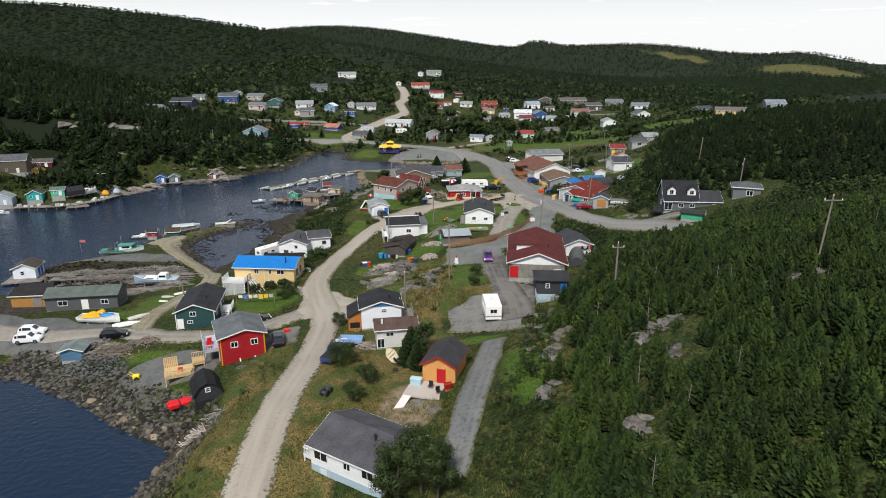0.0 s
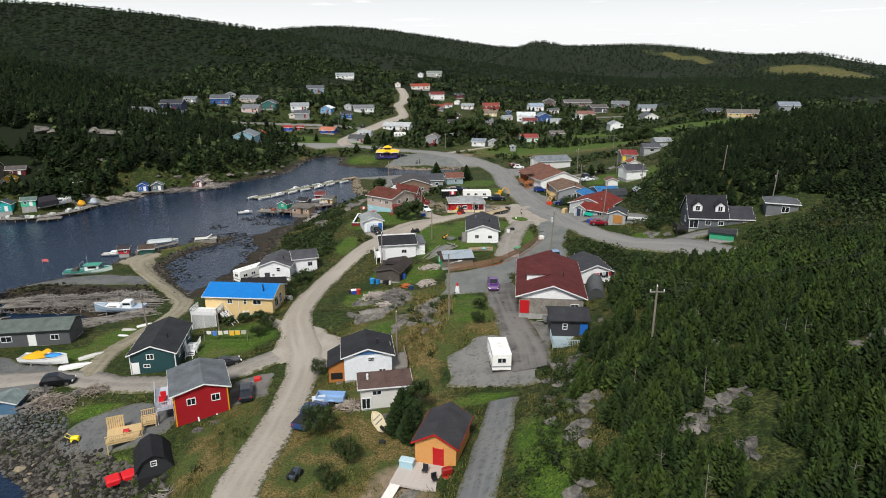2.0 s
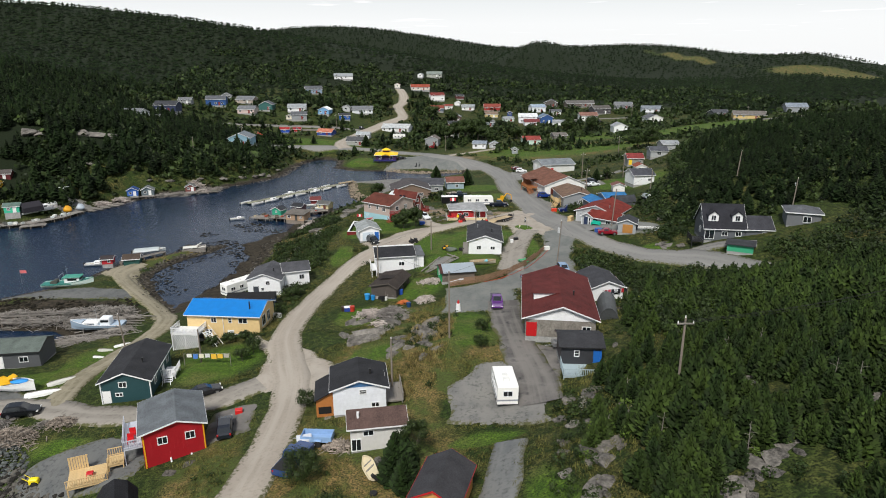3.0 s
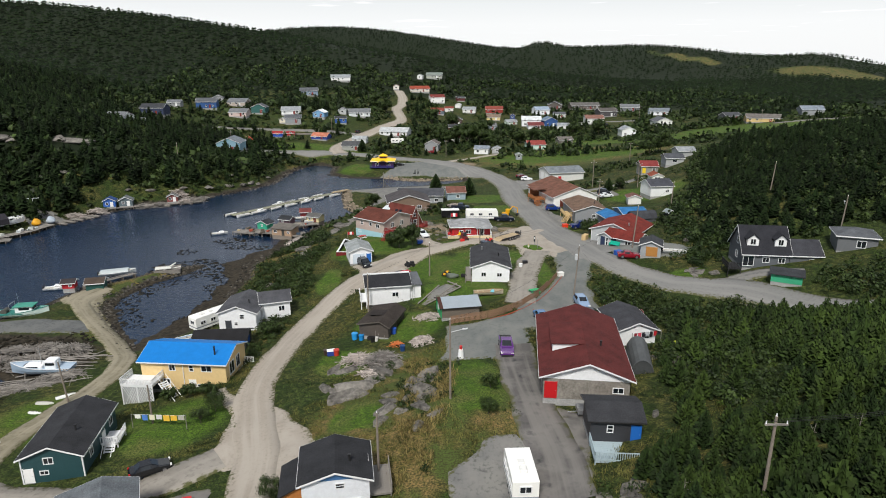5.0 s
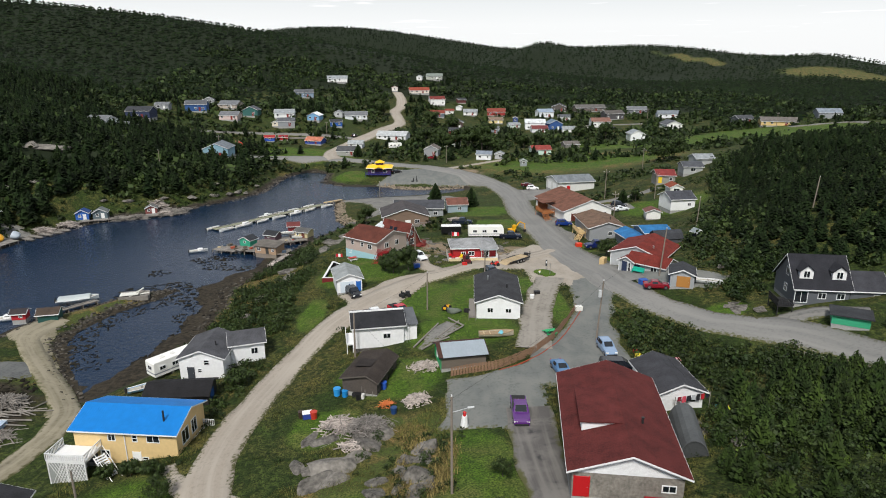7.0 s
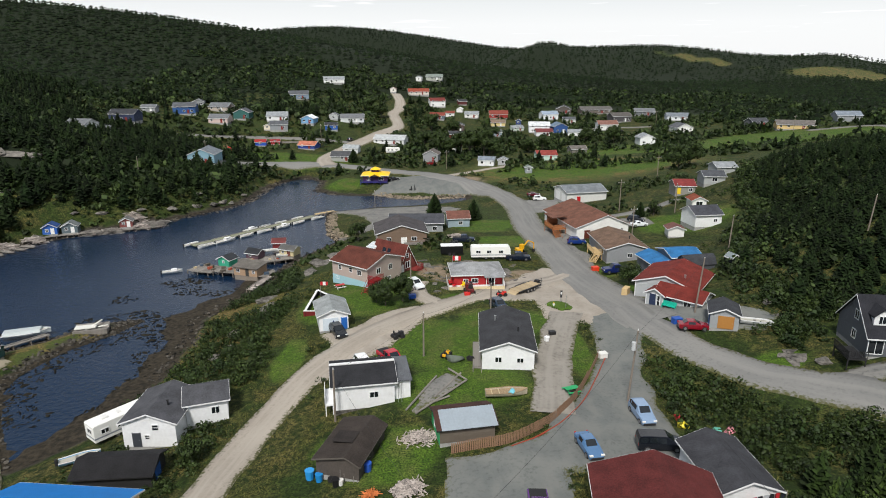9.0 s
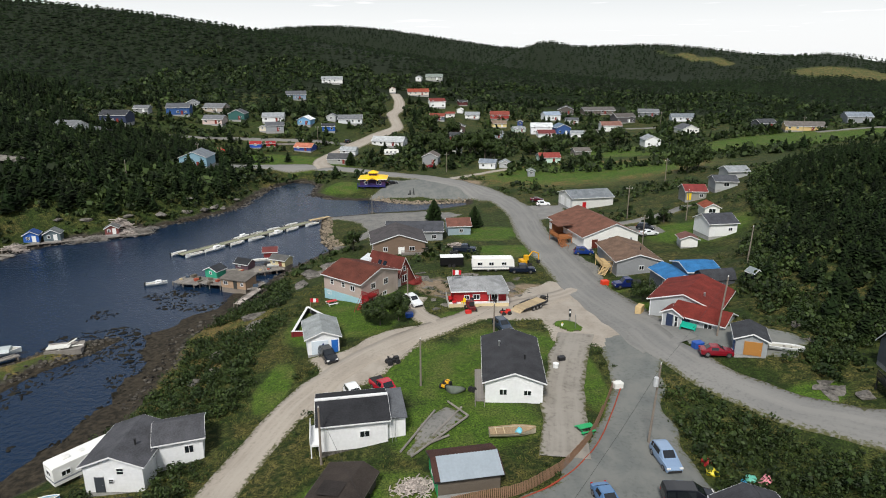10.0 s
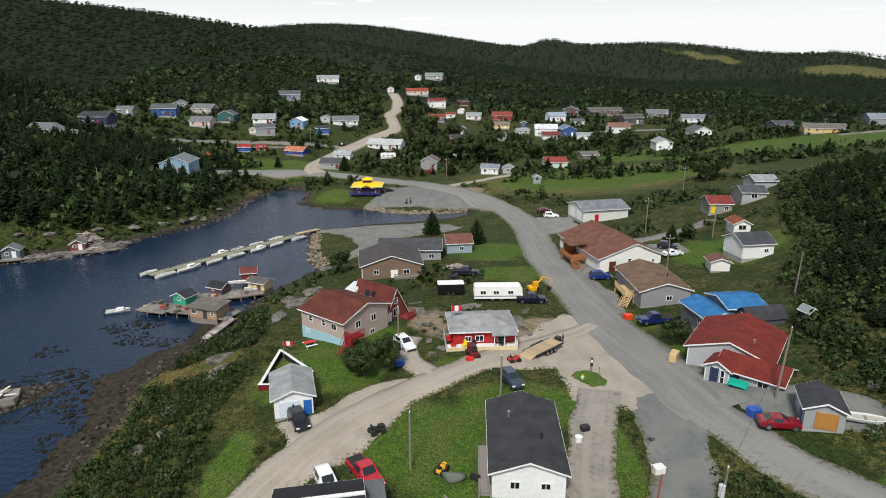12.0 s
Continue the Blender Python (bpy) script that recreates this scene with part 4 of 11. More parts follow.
CAR_FORMS = {
    # stations along the length: share of length, belt height, roof height, share of width at belt and roof
    "suv": (4.45, 1.82, [(0, 0.75, 0.8, 0.86, 0.8), (0.03, 0.95, 1.0, 0.96, 0.8), (0.1, 1.0, 1.55, 1, 0.78), (0.2, 1.02, 1.68, 1, 0.78), (0.55, 1.02, 1.68, 1, 0.78), (0.72, 1.02, 1.08, 1, 0.84), (0.96, 0.85, 0.9, 0.94, 0.8), (1, 0.6, 0.65, 0.85, 0.75)]),
    "sedan": (4.4, 1.75, [(0, 0.7, 0.75, 0.88, 0.8), (0.04, 0.9, 0.95, 0.96, 0.82), (0.14, 0.93, 1.0, 1, 0.8), (0.28, 0.94, 1.4, 1, 0.74), (0.52, 0.94, 1.42, 1, 0.74), (0.7, 0.92, 0.97, 1, 0.84), (0.96, 0.75, 0.8, 0.93, 0.8), (1, 0.5, 0.55, 0.84, 0.75)]),
    "van": (4.9, 1.95, [(0, 0.9, 1.3, 0.9, 0.78), (0.03, 1.0, 1.7, 0.98, 0.8), (0.2, 1.0, 1.76, 1, 0.8), (0.6, 1.0, 1.74, 1, 0.8), (0.8, 1.0, 1.06, 1, 0.84), (0.97, 0.8, 0.86, 0.93, 0.8), (1, 0.55, 0.6, 0.85, 0.75)]),
    "pickup": (5.5, 1.95, [(0, 1.0, 1.04, 0.96, 0.92), (0.36, 1.04, 1.08, 1, 0.92), (0.37, 1.08, 1.75, 1, 0.8), (0.44, 1.08, 1.88, 1, 0.78), (0.62, 1.08, 1.86, 1, 0.78), (0.73, 1.08, 1.14, 1, 0.86), (0.96, 1.0, 1.05, 0.96, 0.85), (1, 0.7, 0.75, 0.9, 0.8)]),
}
RIM = material("alloy_rim", (0.4, 0.4, 0.42, 1), 0.35, 0.9, vary=0.1, grain=5, coarse=1, bump=0.02)
LAMP = material("lamp_lens", (0.7, 0.7, 0.68, 1), 0.15, vary=0.05, grain=3, coarse=1, bump=0.0)
TAIL = material("tail_lens", (0.35, 0.01, 0.01, 1), 0.2, vary=0.1, grain=3, coarse=1, bump=0.0)
TYRE = Shape().tube((0, -0.11, 0), (0, 0.11, 0), 0.35, n=16).mesh("tyre", RUBBER)
HUB = Shape().tube((0, -0.125, 0), (0, 0.125, 0), 0.22, n=10).mesh("rim", RIM)


def car(x, y, yaw, code, form, label, roof_rack=False):
    """A parked car, nose along its own x."""
    length, width, stations = CAR_FORMS[form]
    c = thing({"pickup": "pickup_truck", "van": "minivan", "suv": "suv", "sedan": "car"}[form], x, y, gz(x, y) + 0.13, yaw, label, "car", "parked cars")
    body, glass, k = Shape(), Shape(), width / 2
    rings = []
    for u, belt, top, wb, wt in stations:
        px = (u - 0.5) * length
        low = 0.28 if 0.02 < u < 0.98 else 0.36
        rings.append([(px, -k * wb * 0.95, low), (px, -k * wb, 0.55), (px, -k * wb * 0.98, belt), (px, -k * wt, top - 0.04), (px, -k * wt * 0.9, top),
                      (px, k * wt * 0.9, top), (px, k * wt, top - 0.04), (px, k * wb * 0.98, belt), (px, k * wb, 0.55), (px, k * wb * 0.95, low)])
    n = len(rings[0])
    body.add(sum(rings, []), [(a * n + i, a * n + (i + 1) % n, a * n + n + (i + 1) % n, a * n + n + i) for a in range(len(rings) - 1) for i in range(n)]
             + [tuple(range(n - 1, -1, -1)), tuple(range((len(rings) - 1) * n, len(rings) * n))])
    part("body", body, car_paint(code), c)
    mix = lambda p, q, t: Vector(p).lerp(Vector(q), t)
    for a in range(len(rings) - 1):
        r, q = rings[a], rings[a + 1]
        tall0, tall1 = r[3][2] - r[2][2], q[3][2] - q[2][2]
        if max(tall0, tall1) < 0.3:
            continue
        if min(tall0, tall1) > 0.3:
            for i, j, sgn in ((2, 3, -1), (7, 6, 1)):
                quad = [mix(r[i], r[j], 0.12), mix(q[i], q[j], 0.12), mix(q[i], q[j], 0.88), mix(r[i], r[j], 0.88)]
                quad = [mix(quad[0], quad[1], 0.06), mix(quad[0], quad[1], 0.94), mix(quad[3], quad[2], 0.94), mix(quad[3], quad[2], 0.06)]
                glass.add([p + Vector((0, sgn * 0.015, 0.004)) for p in quad], [(0, 1, 2, 3)])
        else:
            ahead = 1 if tall0 > tall1 else -1
            hi, lo = (r, q) if ahead > 0 else (q, r)
            quad = [mix(lo[4], hi[4], 0.08), mix(lo[5], hi[5], 0.08), mix(lo[5], hi[5], 0.92), mix(lo[4], hi[4], 0.92)]
            quad = [mix(quad[0], quad[1], 0.05), mix(quad[0], quad[1], 0.95), mix(quad[3], quad[2], 0.95), mix(quad[3], quad[2], 0.05)]
            glass.add([p + Vector((ahead * 0.012, 0, 0.015)) for p in quad], [(0, 1, 2, 3)])
    part("window", glass, GLASS, c, "dark tinted windows")
    if form == "pickup":
        part("cargo_bed", Shape().box(-length * 0.49, -k * 0.82, 1.02, -length * 0.15, k * 0.82, 1.1), RUBBER, c)
    for wx in (-0.31, 0.31):
        for wy in (-1, 1):
            wheel = part("wheel", TYRE, RUBBER, c)
            wheel.matrix_local = pose(wx * length, wy * (k - 0.1), 0.35)
            part("rim", HUB, RIM, wheel)
    for wy in (-1, 1):
        part("headlight", Shape().block(length * 0.455, wy * k * 0.72 - 0.2, 0.66, length * 0.5 - 0.02, wy * k * 0.72 + 0.2, 0.82, 0.02), LAMP, c)
        part("taillight", Shape().block(-length * 0.5 - 0.01, wy * k * 0.78 - 0.1, 0.7, -length * 0.46, wy * k * 0.78 + 0.1, 0.95, 0.02), TAIL, c)
    part("bumper", Shape().block(length * 0.47, -k * 0.8, 0.32, length * 0.505, k * 0.8, 0.55, 0.02), RUBBER, c)
    return c


def camper(x, y, yaw, length, label, fifth_wheel=False, name="camper_trailer"):
    """A white travel trailer, its front along its own x."""
    c = thing(name, x, y, gz(x, y) + 0.1, yaw, label, "trailer")
    h, k = (2.85, 1.22)
    side = [(-length / 2, 0.55), (length / 2 - 0.25, 0.55), (length / 2, 1.0), (length / 2 - 0.12, h - 0.35), (length / 2 - 0.5, h), (-length / 2 + 0.15, h), (-length / 2, h - 0.15)]
    body = Shape().prism(side, "y", -k, k)
    part("body", body, paint("e9e9e4", 0.35, 0, 0.05), c)
    if fifth_wheel:
        part("nose", Shape().prism([(length / 2 - 0.3, 1.5), (length / 2 + 1.5, 1.6), (length / 2 + 1.7, 2.2), (length / 2 + 0.9, h + 0.1), (length / 2 - 0.3, h + 0.05)], "y", -k + 0.03, k - 0.03), paint("e9e9e4", 0.35, 0, 0.05), c)
    part("stripe", Shape().box(-length / 2 - 0.01, -k - 0.012, 0.95, length / 2 - 0.2, k + 0.012, 1.15), paint("8a8f96", 0.5), c)
    for sy in (-1, 1):
        for u in (-0.32, -0.05, 0.25):
            add_window(c, u * length, sy * k, 1.5, 0 if sy < 0 else 180, 0.9, 0.55)
        for u in (-0.12, 0.06):
            wheel = part("wheel", TYRE, RUBBER, c)
            wheel.matrix_local = pose(u * length, sy * (k - 0.12), 0.35)
            part("rim", HUB, RIM, wheel)
    add_window(c, -length / 2, 0, 1.6, -90, 1.0, 0.6)
    part("roof_vent", Shape().block(-0.3, -0.3, h - 0.01, 0.3, 0.3, h + 0.16, 0.04), paint("d8d8d4"), c)
    part("air_conditioner", Shape().block(-length * 0.3, -0.35, h - 0.01, -length * 0.3 + 0.9, 0.35, h + 0.28, 0.08), paint("dcdcd8"), c)
    part("hitch", Shape().tube((length / 2 - 0.2, 0, 0.5), (length / 2 + 1.1, 0, 0.48), 0.06, n=6).tube((length / 2 + 1.0, 0, 0), (length / 2 + 1.0, 0, 0.5), 0.05, n=6), DARK_METAL, c)
    return c


def boat(x, y, z, yaw, length, beam, hull_mat, label, cabin=None, inner=None, name="boat", group="", mast=False, tall=1.0, trim=None, motor=True):
    """A round-bilged hull with flared sides and a deck, its bow along its own x; tall: how high its sides stand."""
    b = thing(name, x, y, z, yaw, label, "boat", group)
    hull, n = Shape(), 11
    rings = []
    for i in range(n):
        u = i / (n - 1)
        half = beam / 2 * (0.82 + 0.18 * math.sin(min(1, u * 1.6) * math.pi / 2)) * (1 if u < 0.5 else max(0.03, 1 - ((u - 0.5) / 0.5) ** 2.1))
        deep, sheer = -0.28 * (1 if u < 0.75 else 1 - (u - 0.75) / 0.25 * 0.8), (0.42 + 0.09 * length * 0.5 * u * u) * tall + 0.06 * (tall - 1) * (1 - u) ** 2
        px = (u - 0.5) * length
        rings.append([(px, -half, sheer), (px, -half * 0.93, sheer * 0.45), (px, -half * 0.66, -0.06), (px, 0, deep), (px, half * 0.66, -0.06), (px, half * 0.93, sheer * 0.45), (px, half, sheer)])
    hull.add(sum(rings, []), [(a * 7 + i, a * 7 + 7 + i, a * 7 + 8 + i, a * 7 + 1 + i) for a in range(n - 1) for i in range(6)] + [(0, 1, 2, 3, 4, 5, 6)])
    part("hull", hull, hull_mat, b)
    deck = Shape()
    deck.add([(p[0], p[1] * 0.93, p[2] - 0.14) for r in rings for p in (r[0], r[6])], [(a * 2, a * 2 + 2, a * 2 + 3, a * 2 + 1) for a in range(n - 1)])
    part("deck", deck, inner or paint("a9a79c", 0.7), b)
    for side, way in ((0, -1), (6, 1)):
        rail = Shape()
        for r in rings:
            px, py, pz = r[side]
            rail.v += [(px, py - 0.03 * way, pz - 0.03), (px, py + 0.06 * way, pz - 0.03), (px, py + 0.06 * way, pz + 0.04), (px, py - 0.03 * way, pz + 0.04)]
        rail.f += [(4 * i + m, 4 * i + 4 + m, 4 * i + 4 + (m + 1) % 4, 4 * i + (m + 1) % 4) for i in range(len(rings) - 1) for m in range(4)]
        part("gunwale", rail, trim or (WHITE if inner is None else inner), b)
    if cabin:
        part("cabin", Shape().block(-0.05 * length, -beam * 0.3, 0.25, 0.25 * length, beam * 0.3, 0.45 + 1.55 * cabin, 0.1), paint("e6e7e6", 0.4), b)
        part("windscreen", Shape().box(0.251 * length, -beam * 0.24, 0.5 + 0.8 * cabin, 0.256 * length, beam * 0.24, 0.4 + 1.4 * cabin)
             .box(0.02 * length, -beam * 0.306, 0.5 + 0.8 * cabin, 0.2 * length, beam * 0.306, 0.4 + 1.4 * cabin), GLASS, b)
    else:
        part("bench", Shape().box(-0.1 * length, -beam * 0.4, 0.25, -0.03 * length, beam * 0.4, 0.33).box(0.14 * length, -beam * 0.38, 0.28, 0.2 * length, beam * 0.38, 0.36), GREY_WOOD, b)
    if mast:
        part("mast", Shape().tube((0, 0, 1.0), (0, 0, 3.6 + cabin), 0.05, 0.03, 6).tube((0, -0.7, 3.2 + cabin * 0.5), (0, 0.7, 3.2 + cabin * 0.5), 0.025, n=5), STEEL, b)
    elif motor:
        part("outboard_motor", Shape().block(-length / 2 - 0.35, -0.16, 0.0, -length / 2 - 0.02, 0.16, 0.85, 0.05), RUBBER, b)
    return b


def power_pole(x, y, high, lean=0.0, arm=0.0, lamp=None, label="weathered wooden utility pole", tank=False):
    """A tapered pole set into the ground; arm: the crossarm's half length; lamp: yaw of a street light."""
    p = thing("utility_pole", x, y, gz(x, y), 0, label, "pole", "utility poles")
    top = (math.sin(radians(lean)) * high, 0, high)
    part("shaft", Shape().tube((0, 0, -0.5), top, 0.14, 0.1, 10), POLE_WOOD, p)
    if arm:
        part("crossarm", Shape().box(top[0] - arm, -0.2, high - 0.62, top[0] + arm, -0.08, high - 0.5), GREY_WOOD, p)
    for a in ((-arm * 0.9, 0, arm * 0.9) if arm else (0,)):
        part("insulator", Shape().tube((top[0] + a, -0.14 if a else 0, high - 0.5 if a else high), (top[0] + a, -0.14 if a else 0, high - 0.28 if a else high + 0.2), 0.06, 0.04, 6), WHITE, p)
    if tank:
        part("transformer", Shape().tube((0, -0.45, high - 2.3), (0, -0.45, high - 1.3), 0.26, n=12), paint("b9bcbd", 0.4), p)
    if lamp is not None:
        c, s = math.cos(radians(lamp)), math.sin(radians(lamp))
        part("lamp_arm", Shape().tube((0, 0, high - 1.6), (1.5 * c, 1.5 * s, high - 1.3), 0.04, n=6), STEEL, p)
        part("lamp_head", Shape().tube((1.4 * c, 1.4 * s, high - 1.32), (2.0 * c, 2.0 * s, high - 1.28), 0.13, 0.09, 8), paint("b9bcbd", 0.4), p)
    return p


def cable(a, b, sag):
    """A slack cable between two points."""
    me = bpy.data.curves.new("power_cable", "CURVE")
    me.dimensions, me.bevel_depth, me.bevel_resolution = "3D", 0.014, 0
    s = me.splines.new("POLY")
    s.points.add(14)
    for i, p in enumerate(s.points):
        t = i / 14
        q = Vector(a).lerp(Vector(b), t)
        p.co = (q.x, q.y, q.z - sag * 4 * t * (1 - t), 1)
    me.materials.append(RUBBER)
    return tagged(new("power_cable", me), "thin black power cable slung between poles", "cable", "power cables")


# ---- plants and stones ----
def spruce(seed, tiers, points, high, wide):
    """The crown of a spruce: ragged drooping whorls, as vertices and triangles."""
    rng = random.Random(seed)
    v, f = [], []
    for k in range(tiers):
        u = k / tiers
        z, r = high * (0.1 + 0.82 * u), wide * (1 - u) ** 0.85 * rng.uniform(0.85, 1.12) + 0.06
        drop, c = high * 0.16 * (1 - 0.4 * u), len(v)
        ox, oy = rng.uniform(-0.05, 0.05) * wide, rng.uniform(-0.05, 0.05) * wide
        v.append((ox, oy, min(high, z + high * 0.24 * (1 - 0.35 * u))))
        turn = rng.uniform(0, 6)
        for i in range(points * 2):
            a = turn + math.pi * i / points + rng.uniform(-0.12, 0.12)
            rr = r * (rng.uniform(0.85, 1.2) if i % 2 == 0 else rng.uniform(0.42, 0.62))
            v.append((ox + rr * math.cos(a), oy + rr * math.sin(a), z - drop * (0.55 if i % 2 == 0 else 0.1) * rng.uniform(0.6, 1.3)))
        f += [(c, c + 1 + i, c + 1 + (i + 1) % (points * 2)) for i in range(points * 2)]
    return np.array(v), np.array(f)


def fir(seed, count, wide=0.34, blade=0.2):
    """A bushy spruce crown one metre high: short tufted boughs, ridged along the middle and turned up at the tip, round a dense core."""
    rng = np.random.default_rng(seed)
    u = (np.arange(count) + rng.uniform(0, 1, count)) / count
    u = 1 - (1 - u) ** 0.62
    a = np.arange(count) * 2.39996 + rng.uniform(-0.5, 0.5, count)
    lump = 1 + 0.16 * np.sin(3 * a + seed) * (1 - u)
    r = wide * (1 - u**1.7) * rng.uniform(0.8, 1.12, count) * lump + 0.02
    d = np.stack([np.cos(a), np.sin(a), np.zeros(count)], -1)
    n = np.stack([-np.sin(a), np.cos(a), np.zeros(count)], -1)
    up = np.array([0, 0, 1.0])
    z = (0.05 + 0.9 * u)[:, None] * up
    lift = rng.uniform(0.0, 0.05, count)[:, None] * up
    w = (blade * (0.3 + 0.9 * r / wide) * rng.uniform(0.75, 1.25, count))[:, None]
    root = d * (r * 0.3)[:, None] + z + 0.05 * up
    mid = d * (r * 0.75)[:, None] + z
    tip = d * r[:, None] + z + lift
    drop = rng.uniform(0.02, 0.06, (count, 1)) * up
    v = np.stack([root, mid + n * w - drop, tip, mid - n * w - drop], 1).reshape(-1, 3)
    f = np.arange(count * 4).reshape(-1, 4)
    f = np.concatenate([f[:, [0, 1, 2]], f[:, [0, 2, 3]]])
    ring = np.arange(7) * 6.2832 / 7
    core = [np.stack([np.cos(ring) * wide * k, np.sin(ring) * wide * k, np.full(7, h)], -1) for k, h in ((0.55, 0.06), (0.5, 0.4))]
    m = len(v)
    v = np.concatenate([v, *core, [[0, 0, 0.95]]])
    sides = [t for i in range(7) for j in ((i + 1) % 7,) for t in ((m + i, m + j, m + 7 + j), (m + i, m + 7 + j, m + 7 + i), (m + 7 + i, m + 7 + j, m + 14))]
    return v, np.concatenate([f, np.array(sides)])


def leaf_ball(seed, count, leaf, squash=0.8, lobes=5):
    """Loose leaves gathered in several lobes, within about one metre."""
    rng = np.random.default_rng(seed)
    centres = rng.normal(size=(lobes, 3)) * (0.45, 0.45, 0.25) + (0, 0, 0.55)
    at = centres[rng.integers(lobes, size=count)]
    out = rng.normal(size=(count, 3))
    out /= np.linalg.norm(out, axis=1)[:, None]
    at = at + out * rng.uniform(0.25, 0.5, (count, 1))
    at[:, 2] = np.maximum(0.02, at[:, 2] * squash)
    side = np.cross(out, rng.normal(size=(count, 3)))
    side /= np.linalg.norm(side, axis=1)[:, None] + 1e-6
    up = np.cross(out + rng.normal(size=(count, 3)) * 0.5, side)
    s = leaf * rng.uniform(0.6, 1.4, (count, 1))
    v = np.stack([at - side * s, at + up * s * 0.7, at + side * s, at - up * s * 0.7], 1).reshape(-1, 3)
    f = np.arange(count * 4).reshape(-1, 4)
    return v, np.concatenate([f[:, [0, 1, 2]], f[:, [0, 2, 3]]])


def scatter(kinds, places, scales, seed):
    """Turned and scaled copies of the given kinds at the places, as one pair of arrays. Scales: one or three a place."""
    rng = np.random.default_rng(seed)
    places, scales = np.asarray(places, float), np.asarray(scales, float)
    if scales.ndim == 1:
        scales = np.stack([scales * rng.uniform(0.85, 1.15, len(scales)), scales * rng.uniform(0.85, 1.15, len(scales)), scales], -1)
    which, turn = rng.integers(len(kinds), size=len(places)), rng.uniform(0, 6.3, len(places))
    share = rng.uniform(0, 1, len(places))
    vs, fs, ts, base = [], [], [], 0
    for k, (v, f) in enumerate(kinds):
        sel = np.nonzero(which == k)[0]
        if not len(sel):
            continue
        c, s = np.cos(turn[sel])[:, None], np.sin(turn[sel])[:, None]
        p = v[None] * scales[sel][:, None]
        q = np.stack([p[..., 0] * c - p[..., 1] * s, p[..., 0] * s + p[..., 1] * c, p[..., 2]], -1) + places[sel][:, None]
        vs.append(q.reshape(-1, 3))
        fs.append((f[None] + (np.arange(len(sel)) * len(v))[:, None, None] + base).reshape(-1, 3))
        ts.append(np.repeat(share[sel], len(v)))
        base += len(sel) * len(v)
    return np.concatenate(vs), np.concatenate(fs), np.concatenate(ts)


def boulder(seed, detail=1, rough=0.35):
    bm = bmesh.new()
    bmesh.ops.create_icosphere(bm, subdivisions=detail, radius=1)
    for p in bm.verts:
        n1 = noise.noise(p.co * 1.3 + Vector((seed * 7.1, 0, 0))) + 0.5 * noise.noise(p.co * 3.1 + Vector((0, seed * 3.3, 0)))
        p.co *= 1 + rough * n1
        for k in range(6 if detail < 3 else 12):
            # split faces, as broken rock has
            a, b = seed * 1.7 + k * 2.4, math.sin(seed * 3.1 + k * 1.9)
            face = Vector((math.cos(a) * math.cos(b), math.sin(a) * math.cos(b), math.sin(b)))
            over = p.co.dot(face) - (0.62 + 0.2 * math.sin(k * 4.7 + seed))
            if over > 0:
                p.co -= face * over * 0.9
        if detail > 2:
            p.co *= 1 + 0.09 * noise.noise(p.co * 5.3 + Vector((seed, 0, 3)))
        p.co.z *= 0.7
    v, f = np.array([tuple(p.co) for p in bm.verts]), np.array([[q.index for q in face.verts] for face in bm.faces])
    bm.free()
    return v, f


def stuff(name, arrays, mat, label, category, smooth_shade=False):
    v, f, *share = arrays
    me = big_mesh(name, v, f, mat, smooth_shade)
    if share:
        me.attributes.new("tint", "FLOAT", "POINT").data.foreach_set("value", share[0].astype(np.float32))
    return tagged(new(name, me), label, category, kind="stuff")


# ---- houses near the shore road ----
FIELD_STONE = material("mortared_field_stone", (0.2, 0.185, 0.16, 1), 0.9, vary=0.55, grain=3.2, coarse=0.9, bump=0.35)
BLACK, GREY, BROWN_R, RED_R = shingle("2b2c2f"), shingle("55585b"), shingle("5a4a41"), shingle("552624")
RED_DOOR, BLUE_DOOR, WHITE_DOOR, WOOD_DOOR = paint("b01218"), paint("1d5fae"), paint("e4e5e3"), paint("a8763c")

h = house("house", (-17.8, 61.9), (-10.1, 56.9), 7.4, 3.75, 1.5, siding("e6e8ea"), shingle("4d4d52"), "x", "white bungalow with dark grey shingle roof by the gravel road", at_z=7.4,
          windows=[("F", -3.2, 2.15, 1.7, 1.15), ("F", 0.3, 2.3, 0.8, 0.7), ("F", -2.9, 0.7, 0.6, 0.35), ("F", 2.9, 2.2, 1.3, 1.0), ("L", 3, 2.2, 1.2, 1.0)], vents=1, over=0.45)
part("lower_cladding", Shape().box(-4.58, -0.03, -0.9, 4.58, 0.0, 1.35), siding("a9bfcb"), h, "pale blue lower storey")
add_deck(h, -6.1, 0.4, -4.65, 3.6, 1.5, -0.6, WHITE, "FL")
add_deck(h, 4.7, 4.2, 6.6, 7.2, 2.3, 0.6, WHITE, "R")

